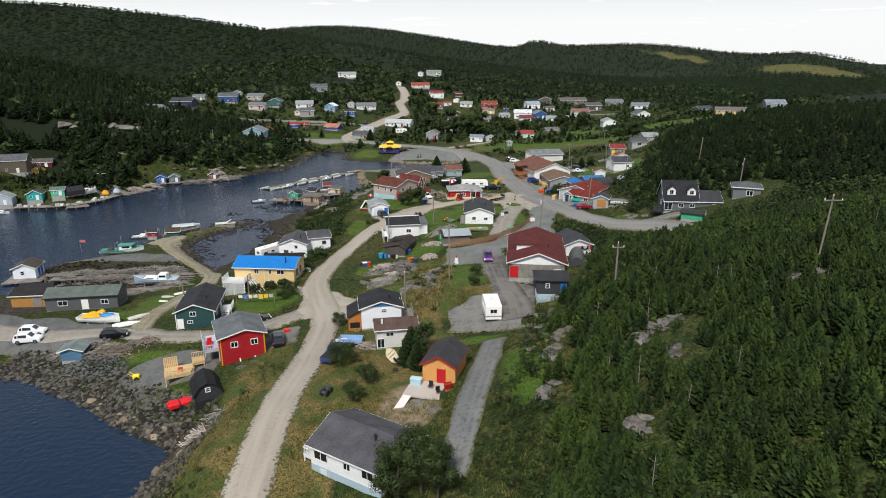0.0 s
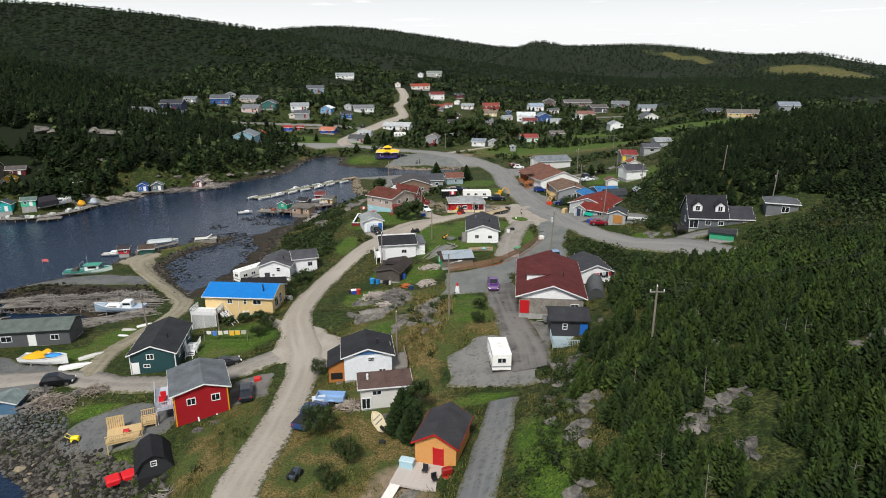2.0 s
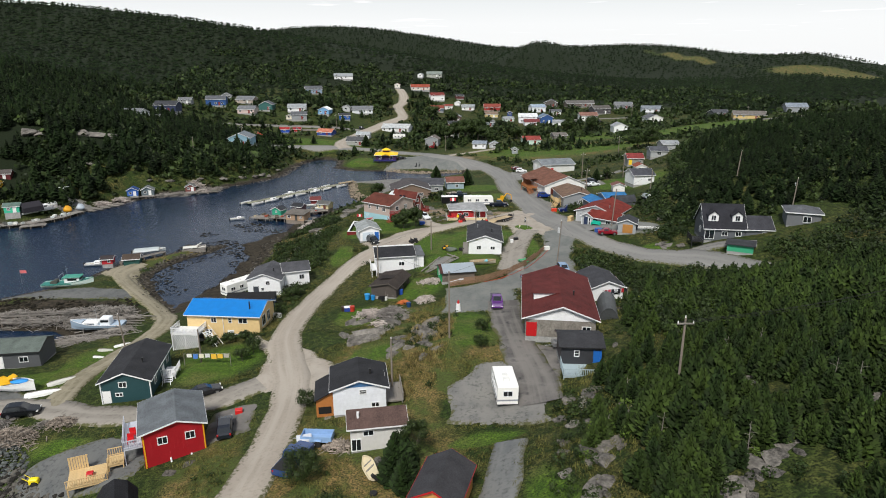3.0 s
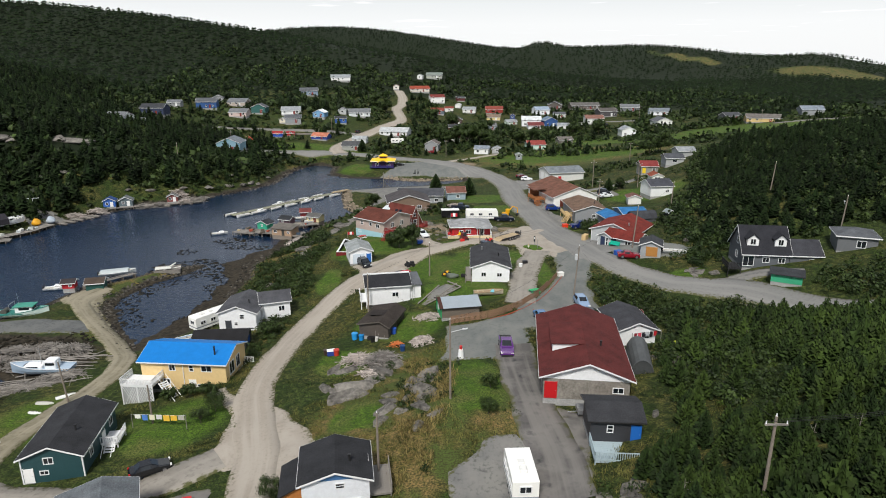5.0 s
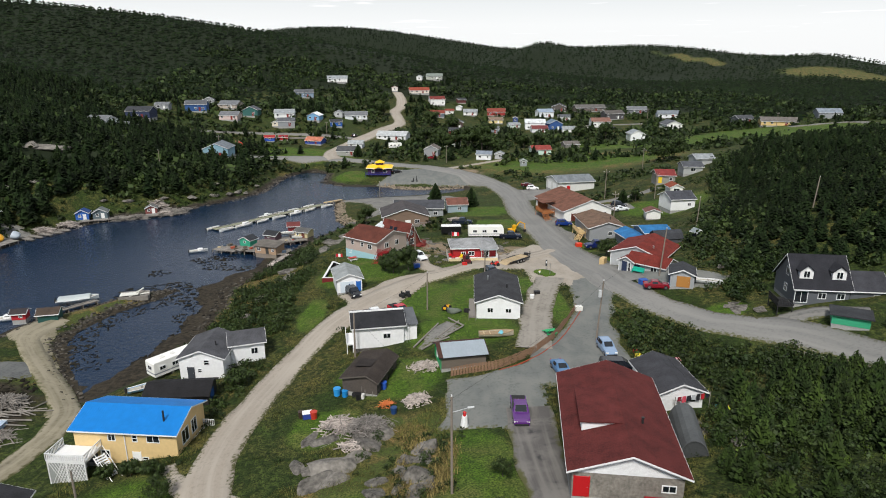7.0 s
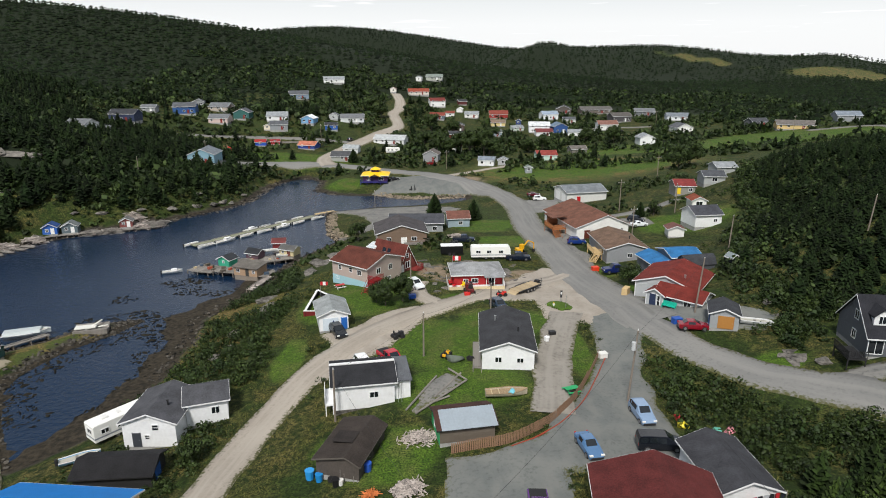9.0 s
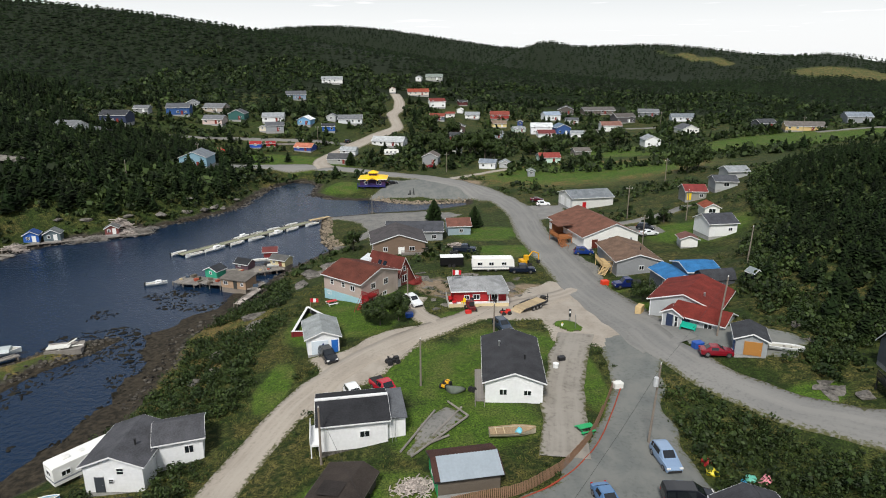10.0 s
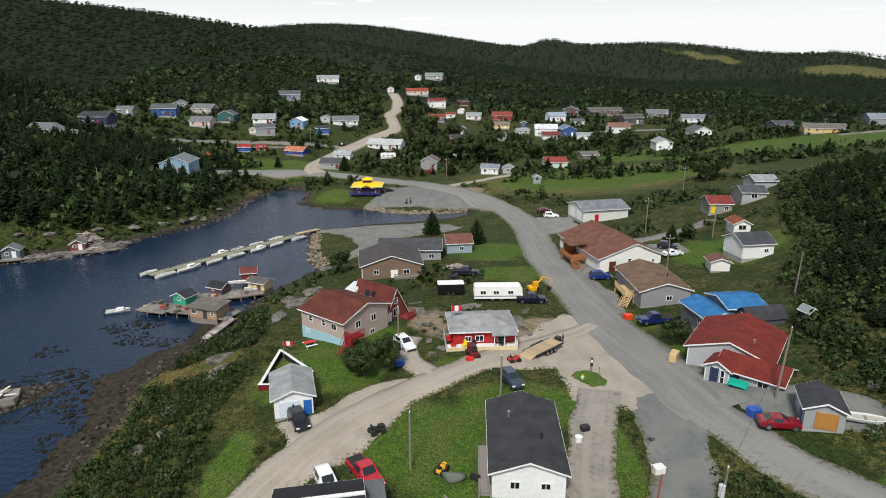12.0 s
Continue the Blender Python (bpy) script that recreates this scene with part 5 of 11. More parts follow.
h = house("shed", (-6.3, 75.1), (-2.3, 73.9), 5.6, 2.7, 1.15, siding("d69a58"), shingle("3a3a3d"), "y", "orange wooden shed with red door and black shingle roof", "shed",
          doors=[("F", 0.3, 0.95, 1.95, RED_DOOR)], trim_mat=RED_DOOR, over=0.3)
add_deck(h, -3.4, -3.9, 3.4, -0.05, 0.3, -1.8, paint("b4aca4", 0.85), "")
part("ramp", Shape().add([(-3.3, -3.9, 0.28), (-2.3, -3.9, 0.28), (-2.9, -6.0, -0.7), (-3.9, -6.0, -0.7), (-3.3, -3.9, 0.2), (-2.3, -3.9, 0.2), (-2.9, -6.0, -0.78), (-3.9, -6.0, -0.78)], [(0, 3, 2, 1), (4, 5, 6, 7), (0, 1, 5, 4), (1, 2, 6, 5), (2, 3, 7, 6), (3, 0, 4, 7)]), paint("d4d0ca", 0.8), h, "pale board ramp")
q = h.matrix_world @ Vector((-2.6, -1.0, 0.3))
t = thing("cool_box", q.x, q.y, q.z, -17, "pale blue lidded box on the shed's deck", "container")
part("body", Shape().block(-0.7, -0.4, 0, 0.7, 0.4, 0.7, 0.05), paint("9fc0cc"), t)
part("lid", Shape().block(-0.73, -0.43, 0.702, 0.73, 0.43, 0.82, 0.05), paint("b4ccd4"), t)
for dx, dy, dark in ((0.7, -2.6, "1c1c1e"), (1.7, -2.0, "b01a1c"), (-0.6, -1.6, "24262a")):
    q = h.matrix_world @ Vector((dx, dy, 0.3))
    t = thing("deck_chair", q.x, q.y, q.z, 30 * dx, "small folding chair on the shed's deck", "chair", "chairs on the deck")
    part("seat", Shape().block(-0.28, -0.28, 0.36, 0.28, 0.28, 0.42, 0.03), paint(dark), t)
    part("backrest", Shape().block(-0.28, 0.24, 0.42, 0.28, 0.3, 0.9, 0.03), paint(dark), t)
    for sx in (-0.25, 0.25):
        part("leg", Shape().tube((sx, -0.25, 0), (sx, 0.25, 0.4), 0.02, n=5).tube((sx, 0.25, 0), (sx, -0.25, 0.4), 0.02, n=5), STEEL, t)

solid("barbecue", Shape().block(-0.5, -0.3, 0.6, 0.5, 0.3, 1.15, 0.1).tube((-0.4, -0.2, 0), (-0.4, -0.2, 0.6), 0.04).tube((0.4, 0.2, 0), (0.4, 0.2, 0.6), 0.04).tube((0.4, -0.2, 0), (0.4, -0.2, 0.6), 0.04).tube((-0.4, 0.2, 0), (-0.4, 0.2, 0.6), 0.04),
      paint("8f1a14"), -3.2, 72.4, h.matrix_world.translation.z + 0.3, 20, "dark red barbecue on the shed's deck", "barbecue")

h = house("house", (-16.0, 95.0), (-9.9, 95.9), 5.6, 3.6, 1.0, siding("e4e8ee"), BLACK, "y", "white two-storey house with black roof and blue gable", windows=[("F", 0.4, 2.8, 0.7, 0.45), ("F", 1.8, 1.0, 0.8, 0.5), ("R", 3, 2.6, 1.0, 1.0)], vents=1)
part("gable_panel", Shape().prism([(-2.3, 3.7), (2.3, 3.7), (0, 4.45)], "y", -0.04, 0.0), siding("4a77a8"), h, "blue gable boarding")
part("lean_to_roof", Shape().prism([(-5.3, 1.9), (-3.0, 3.1), (-3.0, 3.25), (-5.3, 2.05)], "y", 0.4, 5.3), BLACK, h)
part("lean_to", Shape().prism([(-5.1, -0.3), (-3.08, -0.3), (-3.08, 3.0), (-5.1, 1.95)], "y", 0.7, 5.1), siding("b0713a"), h, "brown boarded lean-to")
# Near-black panel on the wall paints the shade inside the open front.
part("opening", Shape().box(-4.85, 0.66, 0.15, -3.35, 0.7, 1.05), paint("14110f", 0.9), h, "dark panel painted for the shade inside the lean-to's open front")
part("step", Shape().box(-4.2, 0.05, -0.5, -3.4, 0.6, -0.2), GREY_WOOD, h)
add_deck(h, 3.1, 1.0, 5.2, 5.5, 1.0, -1.0, GREY_WOOD, "R")

h = house("shed", (-13.0, 87.2), (-7.3, 88.1), 3.3, 3.1, 0.7, siding("d5d4d0"), shingle("564540"), "x", "white outbuilding with brown shingle roof and porch posts", "shed", windows=[("F", -1.0, 2.0, 1.0, 0.5), ("F", -2.3, 0.3, 0.9, 1.3)], off=0.6)
part("chimney", Shape().tube((-2.0, 1.1, 3.3), (-2.0, 1.1, 4.2), 0.14), WHITE, h)

h = house("house", (-36.6, 90.7), (-30.6, 93.3), 7.2, 4.6, 0.9, siding("a00e1c"), shingle("5f6468"), "y", "bright red two-storey building with grey roof", off=0.5, lift=-0.35,
          windows=[("F", -1.2, 2.9, 0.9, 0.8), ("F", 1.7, 2.9, 0.9, 0.8), ("R", 3.4, 2.6, 0.9, 0.9)], base=GREY_WOOD)
for sx in (-3.2, 3.1):
    part("corner_board", Shape().box(sx, -0.03, 0.0, sx + 0.14, 0.12, 4.6), paint("d8a21e"), h, "yellow corner board")
add_deck(h, -5.4, 2.0, -3.25, 8.0, 2.0, -0.8, paint("b6bcc6", 0.7), "FL")
for sx in (-0.6, 1.6):
    part("support_post", Shape().tube((sx, -0.1, 1.0), (sx + 0.3, -1.3, -1.6), 0.1), WHITE, h)
add_deck(h, -11.2, 0.4, -7.2, 4.0, -0.35, -2.0, NEW_WOOD, "FR", name="platform")
add_deck(h, -7.15, 1.8, -5.5, 3.8, 0.5, -1.6, NEW_WOOD, "FB", name="walkway")
screen = part("screen", Shape().box(-11.2, 4.02, 1.1, -9.2, 4.1, 1.22), NEW_WOOD, h, "slatted pale timber screen")
slat = Shape().box(0, 3.96, -0.34, 0.2, 4.01, 1.3).mesh("slat", NEW_WOOD)
for k in range(8):
    part("slat", slat, NEW_WOOD, screen).matrix_local = pose(-11.2 + k * 0.25, 0, 0)
for name, px, py, up in (("table", -9.0, 2.0, -0.35), ("chair", -4.6, 3.2, 2.02), ("chair", -4.4, 4.4, 2.02)):
    q = h.matrix_world @ Vector((px, py, up))
    t = thing("garden_" + name, q.x, q.y, q.z, 20, "bright red plastic garden %s on the timber deck" % name, name)
    part("seat" if name == "chair" else "top", Shape().block(-0.35, -0.35, 0.4, 0.35, 0.35, 0.5, 0.04), paint("c01a22"), t)
    if name == "chair":
        part("backrest", Shape().block(-0.35, 0.28, 0.5, 0.35, 0.36, 1.05, 0.03), paint("c01a22"), t)
    for sx in (-0.3, 0.3):
        for sy in (-0.3, 0.3):
            part("leg", Shape().tube((sx * 1.15, sy * 1.15, 0.0), (sx, sy, 0.42), 0.035, n=6), paint("c01a22"), t)

h = house("house", (-49.5, 106.7), (-43.2, 107.6), 10.8, 3.4, 1.25, siding("24474b"), shingle("2f3033"), "y", "dark green house with black shingle roof and white trim",
          windows=[("F", -0.3, 2.5, 0.9, 0.7), ("F", -0.9, 1.2, 0.8, 0.4), ("R", 2.5, 1.6, 0.8, 0.9), ("R", 9, 1.6, 1.0, 1.0)], doors=[("F", -2.5, 0.9, 1.8, WHITE_DOOR), ("R", 6.4, 0.9, 2.0, WHITE_DOOR)], vents=1)
for sx in (-3.26, 3.12):
    part("corner_board", Shape().box(sx, -0.03, 0.1, sx + 0.14, 0.12, 3.4), WHITE, h)
add_deck(h, 3.3, 5.0, 5.2, 8.0, 1.2, -0.3, WHITE, "FR", (4.3, 5.0, 0, 1.1))

h = house("house", (-45.7, 128.3), (-33.3, 127.1), 7.0, 4.7, 1.25, siding("dcc08a"), BLUE_ROOF, "x", "yellow two-storey house with bright blue metal roof",
          windows=[("F", -1.6, 3.3, 0.8, 0.8), ("F", 1.2, 3.3, 0.5, 0.8), ("F", 3.4, 3.3, 1.4, 0.8), ("F", -2.6, 1.0, 0.9, 0.9), ("F", 2.2, 0.6, 0.6, 0.6), ("R", 2.0, 2.3, 1.5, 1.7), ("R", 4.2, 2.3, 1.2, 1.7)],
          doors=[("F", -4.6, 1.7, 2.0, paint("40444a")), ("F", 1.2, 0.9, 1.7, WHITE_DOOR)], over=0.5, at_z=3.8)
part("downpipe", Shape().tube((0, -0.08, 0.2), (0, -0.08, 4.6), 0.06, n=6), WHITE, h)
part("chimney", Shape().tube((4.2, 1.4, 4.7), (4.2, 1.4, 6.6), 0.12), DARK_METAL, h)
add_deck(h, -7.6, -3.2, -3.0, -0.05, 2.4, -0.8, WHITE, "FLR", (-2.4, -1.6, 60, 1.2))
lattice = part("deck_skirt", Shape().box(-7.55, -3.1, -0.9, -3.05, -3.06, 2.2), paint("8d918f"), h, "white lattice under the deck")
for k in range(13):
    for way in (-1, 1):
        a = -7.4 + k * 0.35
        part("slat", Shape().tube((a if way > 0 else a, -3.13, -0.9 if way > 0 else 2.15), (min(-3.1, a + 1.6), -3.13, (-0.9 if way > 0 else 2.15) + way * 3.05 * (min(-3.1, a + 1.6) - a) / 1.6), 0.035, n=4), WHITE, lattice)
add_deck(h, 6.3, 0.4, 7.7, 6.4, 1.6, -0.4, WHITE, "B")

h = house("house", (-41.4, 148.6), (-34.9, 148.6), 8.0, 3.6, 1.2, siding("e9ebec"), shingle("4a4b4f"), "y", "white house with dark grey roof beside the tidal flat",
          windows=[("F", 0.8, 2.5, 0.7, 0.7), ("F", -0.3, 1.3, 0.5, 0.5), ("R", 3, 2.7, 0.8, 0.9)], doors=[("F", -1.6, 0.9, 1.9, paint("3c4046"))], vents=1)
h = house("house_wing", (-34.8, 151.8), (-30.0, 153.4), 5.0, 3.4, 1.1, siding("e9ebec"), shingle("4a4b4f"), "x", "white wing with dark grey roof", "house", windows=[("F", 1, 1.5, 0.9, 0.9)])
house("barn", (-42.6, 139.6), (-34.4, 140.2), 4.4, 2.4, 0.9, siding("2a2a2b"), shingle("222224"), "x", "low black barn with dark shingle roof", "shed", trim_mat=DARK_METAL, doors=[("R", 2, 1.4, 1.8, paint("24569c"))])

h = house("house", (-15.6, 149.4), (-8.2, 150.7), 6.6, 3.6, 1.1, siding("e8e9ea"), BLACK, "x", "white house with black shingle roof and white ridge board",
          windows=[("F", 1.2, 1.6, 1.0, 0.7), ("L", 3, 1.6, 0.9, 0.9)], base=ROCK)
part("ridge_board", Shape().box(-4.1, 3.1, 4.75, 4.1, 3.5, 4.9), WHITE, h)
part("lean_to_roof", Shape().prism([(0.2, 3.3), (6.4, 3.6), (6.4, 3.75), (0.2, 3.45)], "x", 3.95, 6.0), shingle("5b5e62"), h)
part("lean_to", Shape().box(3.72, 0.5, -0.6, 5.8, 6.2, 3.3), siding("e8e9ea"), h)
part("ladder", Shape().tube((4.2, -0.5, -0.8), (4.2, 0.1, 3.6), 0.03).tube((4.6, -0.5, -0.8), (4.6, 0.1, 3.6), 0.03), STEEL, h)
add_deck(h, -4.8, 0.4, -3.75, 4.5, 0.9, -0.9, WHITE, "L")

h = house("house", (3.1, 157.0), (10.0, 156.6), 12.6, 3.1, 1.2, siding("e9ebec"), shingle("38393c"), "y", "white bungalow with black shingle roof on a lawn",
          windows=[("F", -1.3, 1.3, 0.8, 0.7), ("F", 1.6, 1.3, 0.8, 0.6), ("R", 4, 1.3, 0.9, 0.9), ("L", 8, 1.3, 0.9, 0.9)], doors=[("R", 8, 0.9, 2.0, WHITE_DOOR)], vents=2)
add_deck(h, -4.7, 0.4, -3.6, 8.0, 0.5, -0.5, GREY_WOOD, "", (-4.1, 0.4, 0, 1.1))

# Two near-black doors stand in for the shaded inside of the open side.
h = house("shed", (-15.6, 137.3), (-11.0, 136.0), 7.6, 2.1, 0.75, paint("4a443f", 0.9, 0, 0.3), shingle("39332f"), "y", "dark weathered shed with brown-black roof and near-black doors for its open side", "shed", off=1.0, over=0.3, trim_mat=paint("55504a", 0.9), doors=[("R", 2.4, 1.2, 1.9, paint("1c1a19")), ("R", 5.0, 1.6, 1.9, paint("151414"))])
part("roof_patch", Shape().prism([(-1.6, 2.78), (0.8, 2.99), (0.8, 3.01), (-1.6, 2.8)], "y", 2.2, 4.4), shingle("2d2927"), h, "darker patched shingles")
for k, (a, b) in enumerate(((-13.0, 136.2), (-11.6, 136.0))):
    solid("ladder", Shape().tube((0, 0, 0), (0, 0.5, 1.9), 0.03).tube((0.4, 0, 0), (0.4, 0.5, 1.9), 0.03), GREY_WOOD, a, b, gz(a, b), 0, "wooden ladder leaning on the dark shed", "ladder")
h = house("shed", (-2.7, 140.3), (3.4, 141.4), 4.6, 2.0, 0.85, siding("6b6258"), shingle("47302a"), "x", "shed with a bright green end, half tin and half brown roof", "shed", over=0.3, trim_mat=DARK_METAL)
part("side_panel", Shape().prism([(-0.02, 0.1), (4.62, 0.1), (4.62, 2.0), (2.3, 2.8), (-0.02, 2.0)], "x", -3.16, -3.11), siding("1fa564"), h, "bright green end wall")
add_window(h, -3.16, 2.6, 0.9, -90, 0.5, 0.9)
tin = part("tin_roof", Shape().prism([(-0.45, 1.98), (2.28, 2.97), (2.28, 3.0), (-0.45, 2.02)], "x", -2.9, 3.35), paint("b4bfc6", 0.35, 0.5), h, "sheets of corrugated tin")
for k in range(20):
    part("rib", Shape().prism([(-0.45, 2.021), (2.28, 3.001), (2.28, 3.03), (-0.45, 2.05)], "x", -2.85 + k * 0.32, -2.77 + k * 0.32), paint("b4bfc6", 0.35, 0.5), tin)
h = house("house", (8.65, 111.5), (18.3, 110.2), 17.4, 3.2, 1.75, FIELD_STONE, RED_R, "y", "long low house with dark red shingle roof and white gable", over=0.55, end=0.6, off=0.2, lift=0.75,
          windows=[("F", 3.6, 1.3, 1.1, 0.6), ("R", 6, 1.2, 1.0, 0.9)], doors=[("F", -4.0, 1.3, 2.1, RED_DOOR)], vents=1)
part("gable_panel", Shape().prism([(-4.8, 2.75), (4.8, 2.75), (4.8, 3.0), (0.2, 4.7), (-4.8, 3.0)], "y", -0.06, 0.0), siding("e9ebec"), h, "white gable boarding")
part("roof_hatch", Shape().prism([(-3.7, 3.8), (-0.1, 4.95), (-3.7, 4.85)], "y", 5.0, 11.0), WHITE, h, "white-sided roof dormer")
part("hatch_roof", Shape().prism([(-3.95, 4.82), (0.1, 4.96), (0.1, 5.06), (-3.95, 4.94)], "y", 4.75, 11.4), RED_R, h)
solid("oil_tank", Shape().tube((-0.9, 0, 0.8), (0.9, 0, 0.8), 0.42, n=14).box(-0.7, -0.2, 0, -0.6, 0.2, 0.5).box(0.6, -0.2, 0, 0.7, 0.2, 0.5), paint("9c1a22"), 15.6, 109.6, gz(15.6, 109.6) + 0.2, -8, "red oil tank beside the house wall", "tank")

house("house", (22.0, 127.2), (27.2, 127.6), 8.0, 2.7, 1.0, siding("e4e6e7"), shingle("3b3c40"), "y", "small white house with dark roof and a clothes line", windows=[("F", 1.4, 1.3, 0.7, 0.6)], over=0.5)
arch = [(1.5 * math.cos(math.pi * i / 10), 2.3 * math.sin(math.pi * i / 10)) for i in range(11)]
t = thing("fabric_shelter", 22.0, 116.9, gz(22, 119) - 0.1, -12, "grey arched fabric shelter behind the long house", "shelter")
part("cover", Shape().prism(arch + [(p * 0.96, q * 0.96) for p, q in arch[::-1]], "y", 0, 7.4), paint("4c4f50", 0.8, 0, 0.3), t)
part("end_panel", Shape().prism([(p * 0.955, q * 0.955) for p, q in arch], "y", 0.1, 0.14), paint("3c3f40", 0.8, 0, 0.3), t)
h = house("shed", (11.9, 102.2), (17.0, 101.8), 4.6, 2.7, 0.7, siding("35363a"), shingle("343538"), "x", "black shed with blue door and pale wooden deck", "shed", windows=[("F", -0.6, 1.3, 0.5, 0.7)],
          doors=[("F", 2.0, 0.9, 1.9, BLUE_DOOR)], at_z=11.9, trim_mat=DARK_METAL)
add_deck(h, -2.6, -3.4, 1.6, -0.05, 0.2, -2.2, paint("9fb0b6", 0.8), "FL")
add_deck(h, 1.7, -2.4, 3.6, -0.05, 0.1, -2.0, GREY_WOOD, "")

h = house("house", (50.2, 151.2), (57.8, 150.1), 7.8, 3.0, 3.9, siding("5c6065"), shingle("2a2b30"), "x", "dark grey house with two white dormers",
          windows=[("F", -2.9, 0.6, 1.7, 1.7), ("F", 0.0, 1.3, 1.0, 0.8), ("F", 2.6, 1.3, 1.0, 0.8), ("L", 3.5, 1.2, 0.9, 1.1), ("L", 3.5, 3.8, 0.9, 1.1)], at_z=14.1)
for sx in (-2.2, 2.4):
    d = part("dormer", Shape().prism([(sx - 0.95, 3.6), (sx + 0.95, 3.6), (sx + 0.95, 5.2), (sx, 6.0), (sx - 0.95, 5.2)], "y", 0.9, 3.4), WHITE, h, "white gabled dormer")
    part("dormer_roof", Shape().prism([(sx - 1.2, 5.05), (sx, 6.08), (sx + 1.2, 5.05), (sx + 1.2, 5.2), (sx, 6.24), (sx - 1.2, 5.2)], "y", 0.65, 3.6), shingle("2a2b30"), d)
    add_window(d, sx, 0.9, 4.2, 0, 0.8, 0.95)
add_deck(h, -6.6, -1.6, -4.4, 2.2, 0.5, -1.6, DARK_METAL, "FL")
house("house_wing", (57.9, 150.1), (63.0, 149.4), 6.0, 2.8, 1.9, siding("5c6065"), shingle("3a3b40"), "x", "grey single-storey wing with dark roof", windows=[("F", 1.2, 1.2, 1.0, 0.8)], at_z=14.2)
house("house", (66.0, 150.6), (71.6, 148.4), 6.0, 3.0, 1.0, siding("6a6d70"), shingle("55585c"), "x", "grey shingled house among trees", form="hip", windows=[("F", 0.6, 1.1, 1.3, 1.1), ("R", 3, 0.9, 0.9, 1.4)], at_z=17.3)
house("shed", (51.6, 144.0), (55.6, 141.8), 2.6, 1.5, 0.25, siding("37a077"), shingle("35373a"), "x", "mint green shed in tall grass", "shed", form="flat")

# ---- around the junction ----
RUST_R = shingle("6b2b24")
h = house("house", (31.4, 183.0), (39.6, 177.2), 11.2, 3.0, 1.7, siding("a9adaf"), RUST_R, "y", "grey house with rust red gable roof and white trim", windows=[("R", 5, 1.1, 1.2, 1.0), ("L", 4, 1.1, 1.1, 1.0)], over=0.5, at_z=10.2)
for sx in (-5.02, 4.9):
    part("corner_board", Shape().box(sx, -0.03, 0.1, sx + 0.12, 0.1, 3.0), WHITE, h)
part("roof_vent", Shape().tube((2.4, 3.0, 3.6), (2.4, 3.0, 4.5), 0.16, n=8), STEEL, h)
h = house("house_wing", (32.9, 177.3), (38.5, 172.3), 5.0, 2.35, 1.1, siding("a9adaf"), RUST_R, "x", "low grey front wing with rust red roof", windows=[("F", 1.6, 1.0, 1.1, 0.8)], doors=[("F", -1.6, 0.85, 2.0, paint("25324e"))], over=0.5, at_z=10.75)
part("porch", Shape().prism([(-5.0, 0.1), (-2.1, 0.1), (-2.1, 2.3), (-3.55, 3.1), (-5.0, 2.3)], "y", -0.5, 3.0), siding("a9adaf"), h, "gabled entrance porch")
part("porch_roof", Shape().prism([(-5.4, 2.08), (-3.55, 3.1), (-1.7, 2.08), (-1.7, 2.22), (-3.55, 3.26), (-5.4, 2.22)], "y", -0.85, 3.4), RUST_R, h)
part("porch_trim", Shape().prism([(-5.42, 2.04), (-3.55, 3.06), (-1.68, 2.04), (-1.68, 2.24), (-3.55, 3.27), (-5.42, 2.24)], "y", -0.9, -0.86), WHITE, h)
add_door(h, -3.9, -0.5, 0.15, 0, 0.85, 2.0, paint("25324e"))
add_window(h, -2.9, -0.5, 0.3, 0, 0.4, 1.7)
for sx in (-5.06, -2.2):
    part("corner_board", Shape().box(sx, -0.54, 0.1, sx + 0.12, -0.44, 2.3), WHITE, h)
solid("board_store", Shape().block(-0.9, -0.5, 0, 0.9, 0.5, 1.5, 0.05), NEW_WOOD, 30.6, 185.2, gz(30.6, 185.2), 55, "orange boarded store beside the grey house", "store")
house("garage", (36.7, 164.9), (40.3, 163.6), 4.6, 2.5, 0.8, siding("9b9fa2"), shingle("3a3c40"), "y", "small grey garage with tan double doors", "garage", doors=[("F", 0.2, 2.0, 1.9, WOOD_DOOR), ("L", 1.4, 0.8, 1.9, paint("29568f"))], windows=[("L", 3.2, 1.1, 0.6, 0.8)], over=0.35)
BLUE_R = shingle("2f6a9c")
house("house", (38.1, 192.6), (42.8, 193.3), 7.4, 2.9, 0.9, siding("63686e"), BLUE_R, "y", "grey house with blue roof", windows=[("F", -1, 1.2, 0.8, 0.7), ("L", 2, 1.2, 0.9, 0.9)], over=0.4)
house("house", (41.9, 194.6), (47.8, 195.2), 6.2, 3.1, 0.8, siding("6d747a"), BLUE_R, "x", "grey house wing with blue roof behind", over=0.5)
house("shed", (42.4, 193.0), (42.9, 190.3), 6.0, 1.7, 1.5, siding("4c4f54"), shingle("3b3d41"), "x", "dark grey barn with gambrel roof", "shed", form="gambrel", windows=[("F", 0, 1.5, 0.6, 0.8)])
house("greenhouse", (50.6, 188.8), (52.4, 189.4), 2.0, 1.6, 0.7, GLASS, paint("7c8688", 0.4), "y", "small glazed greenhouse below the trees", "greenhouse", over=0.06, end=0.06)
h = house("house", (33.6, 209.2), (42.4, 209.6), 13.5, 3.1, 1.3, siding("8a8d90"), shingle("6a5648"), "y", "grey house with brown shingle roof and wooden stairs", windows=[("F", 0.6, 1.2, 0.9, 0.8), ("L", 3, 1.2, 1.0, 1.0)], over=0.5, vents=1)
add_deck(h, -6.3, 3.0, -4.45, 8.5, 1.1, -0.4, NEW_WOOD, "FL", (-5.6, 3.0, -45, 1.4))
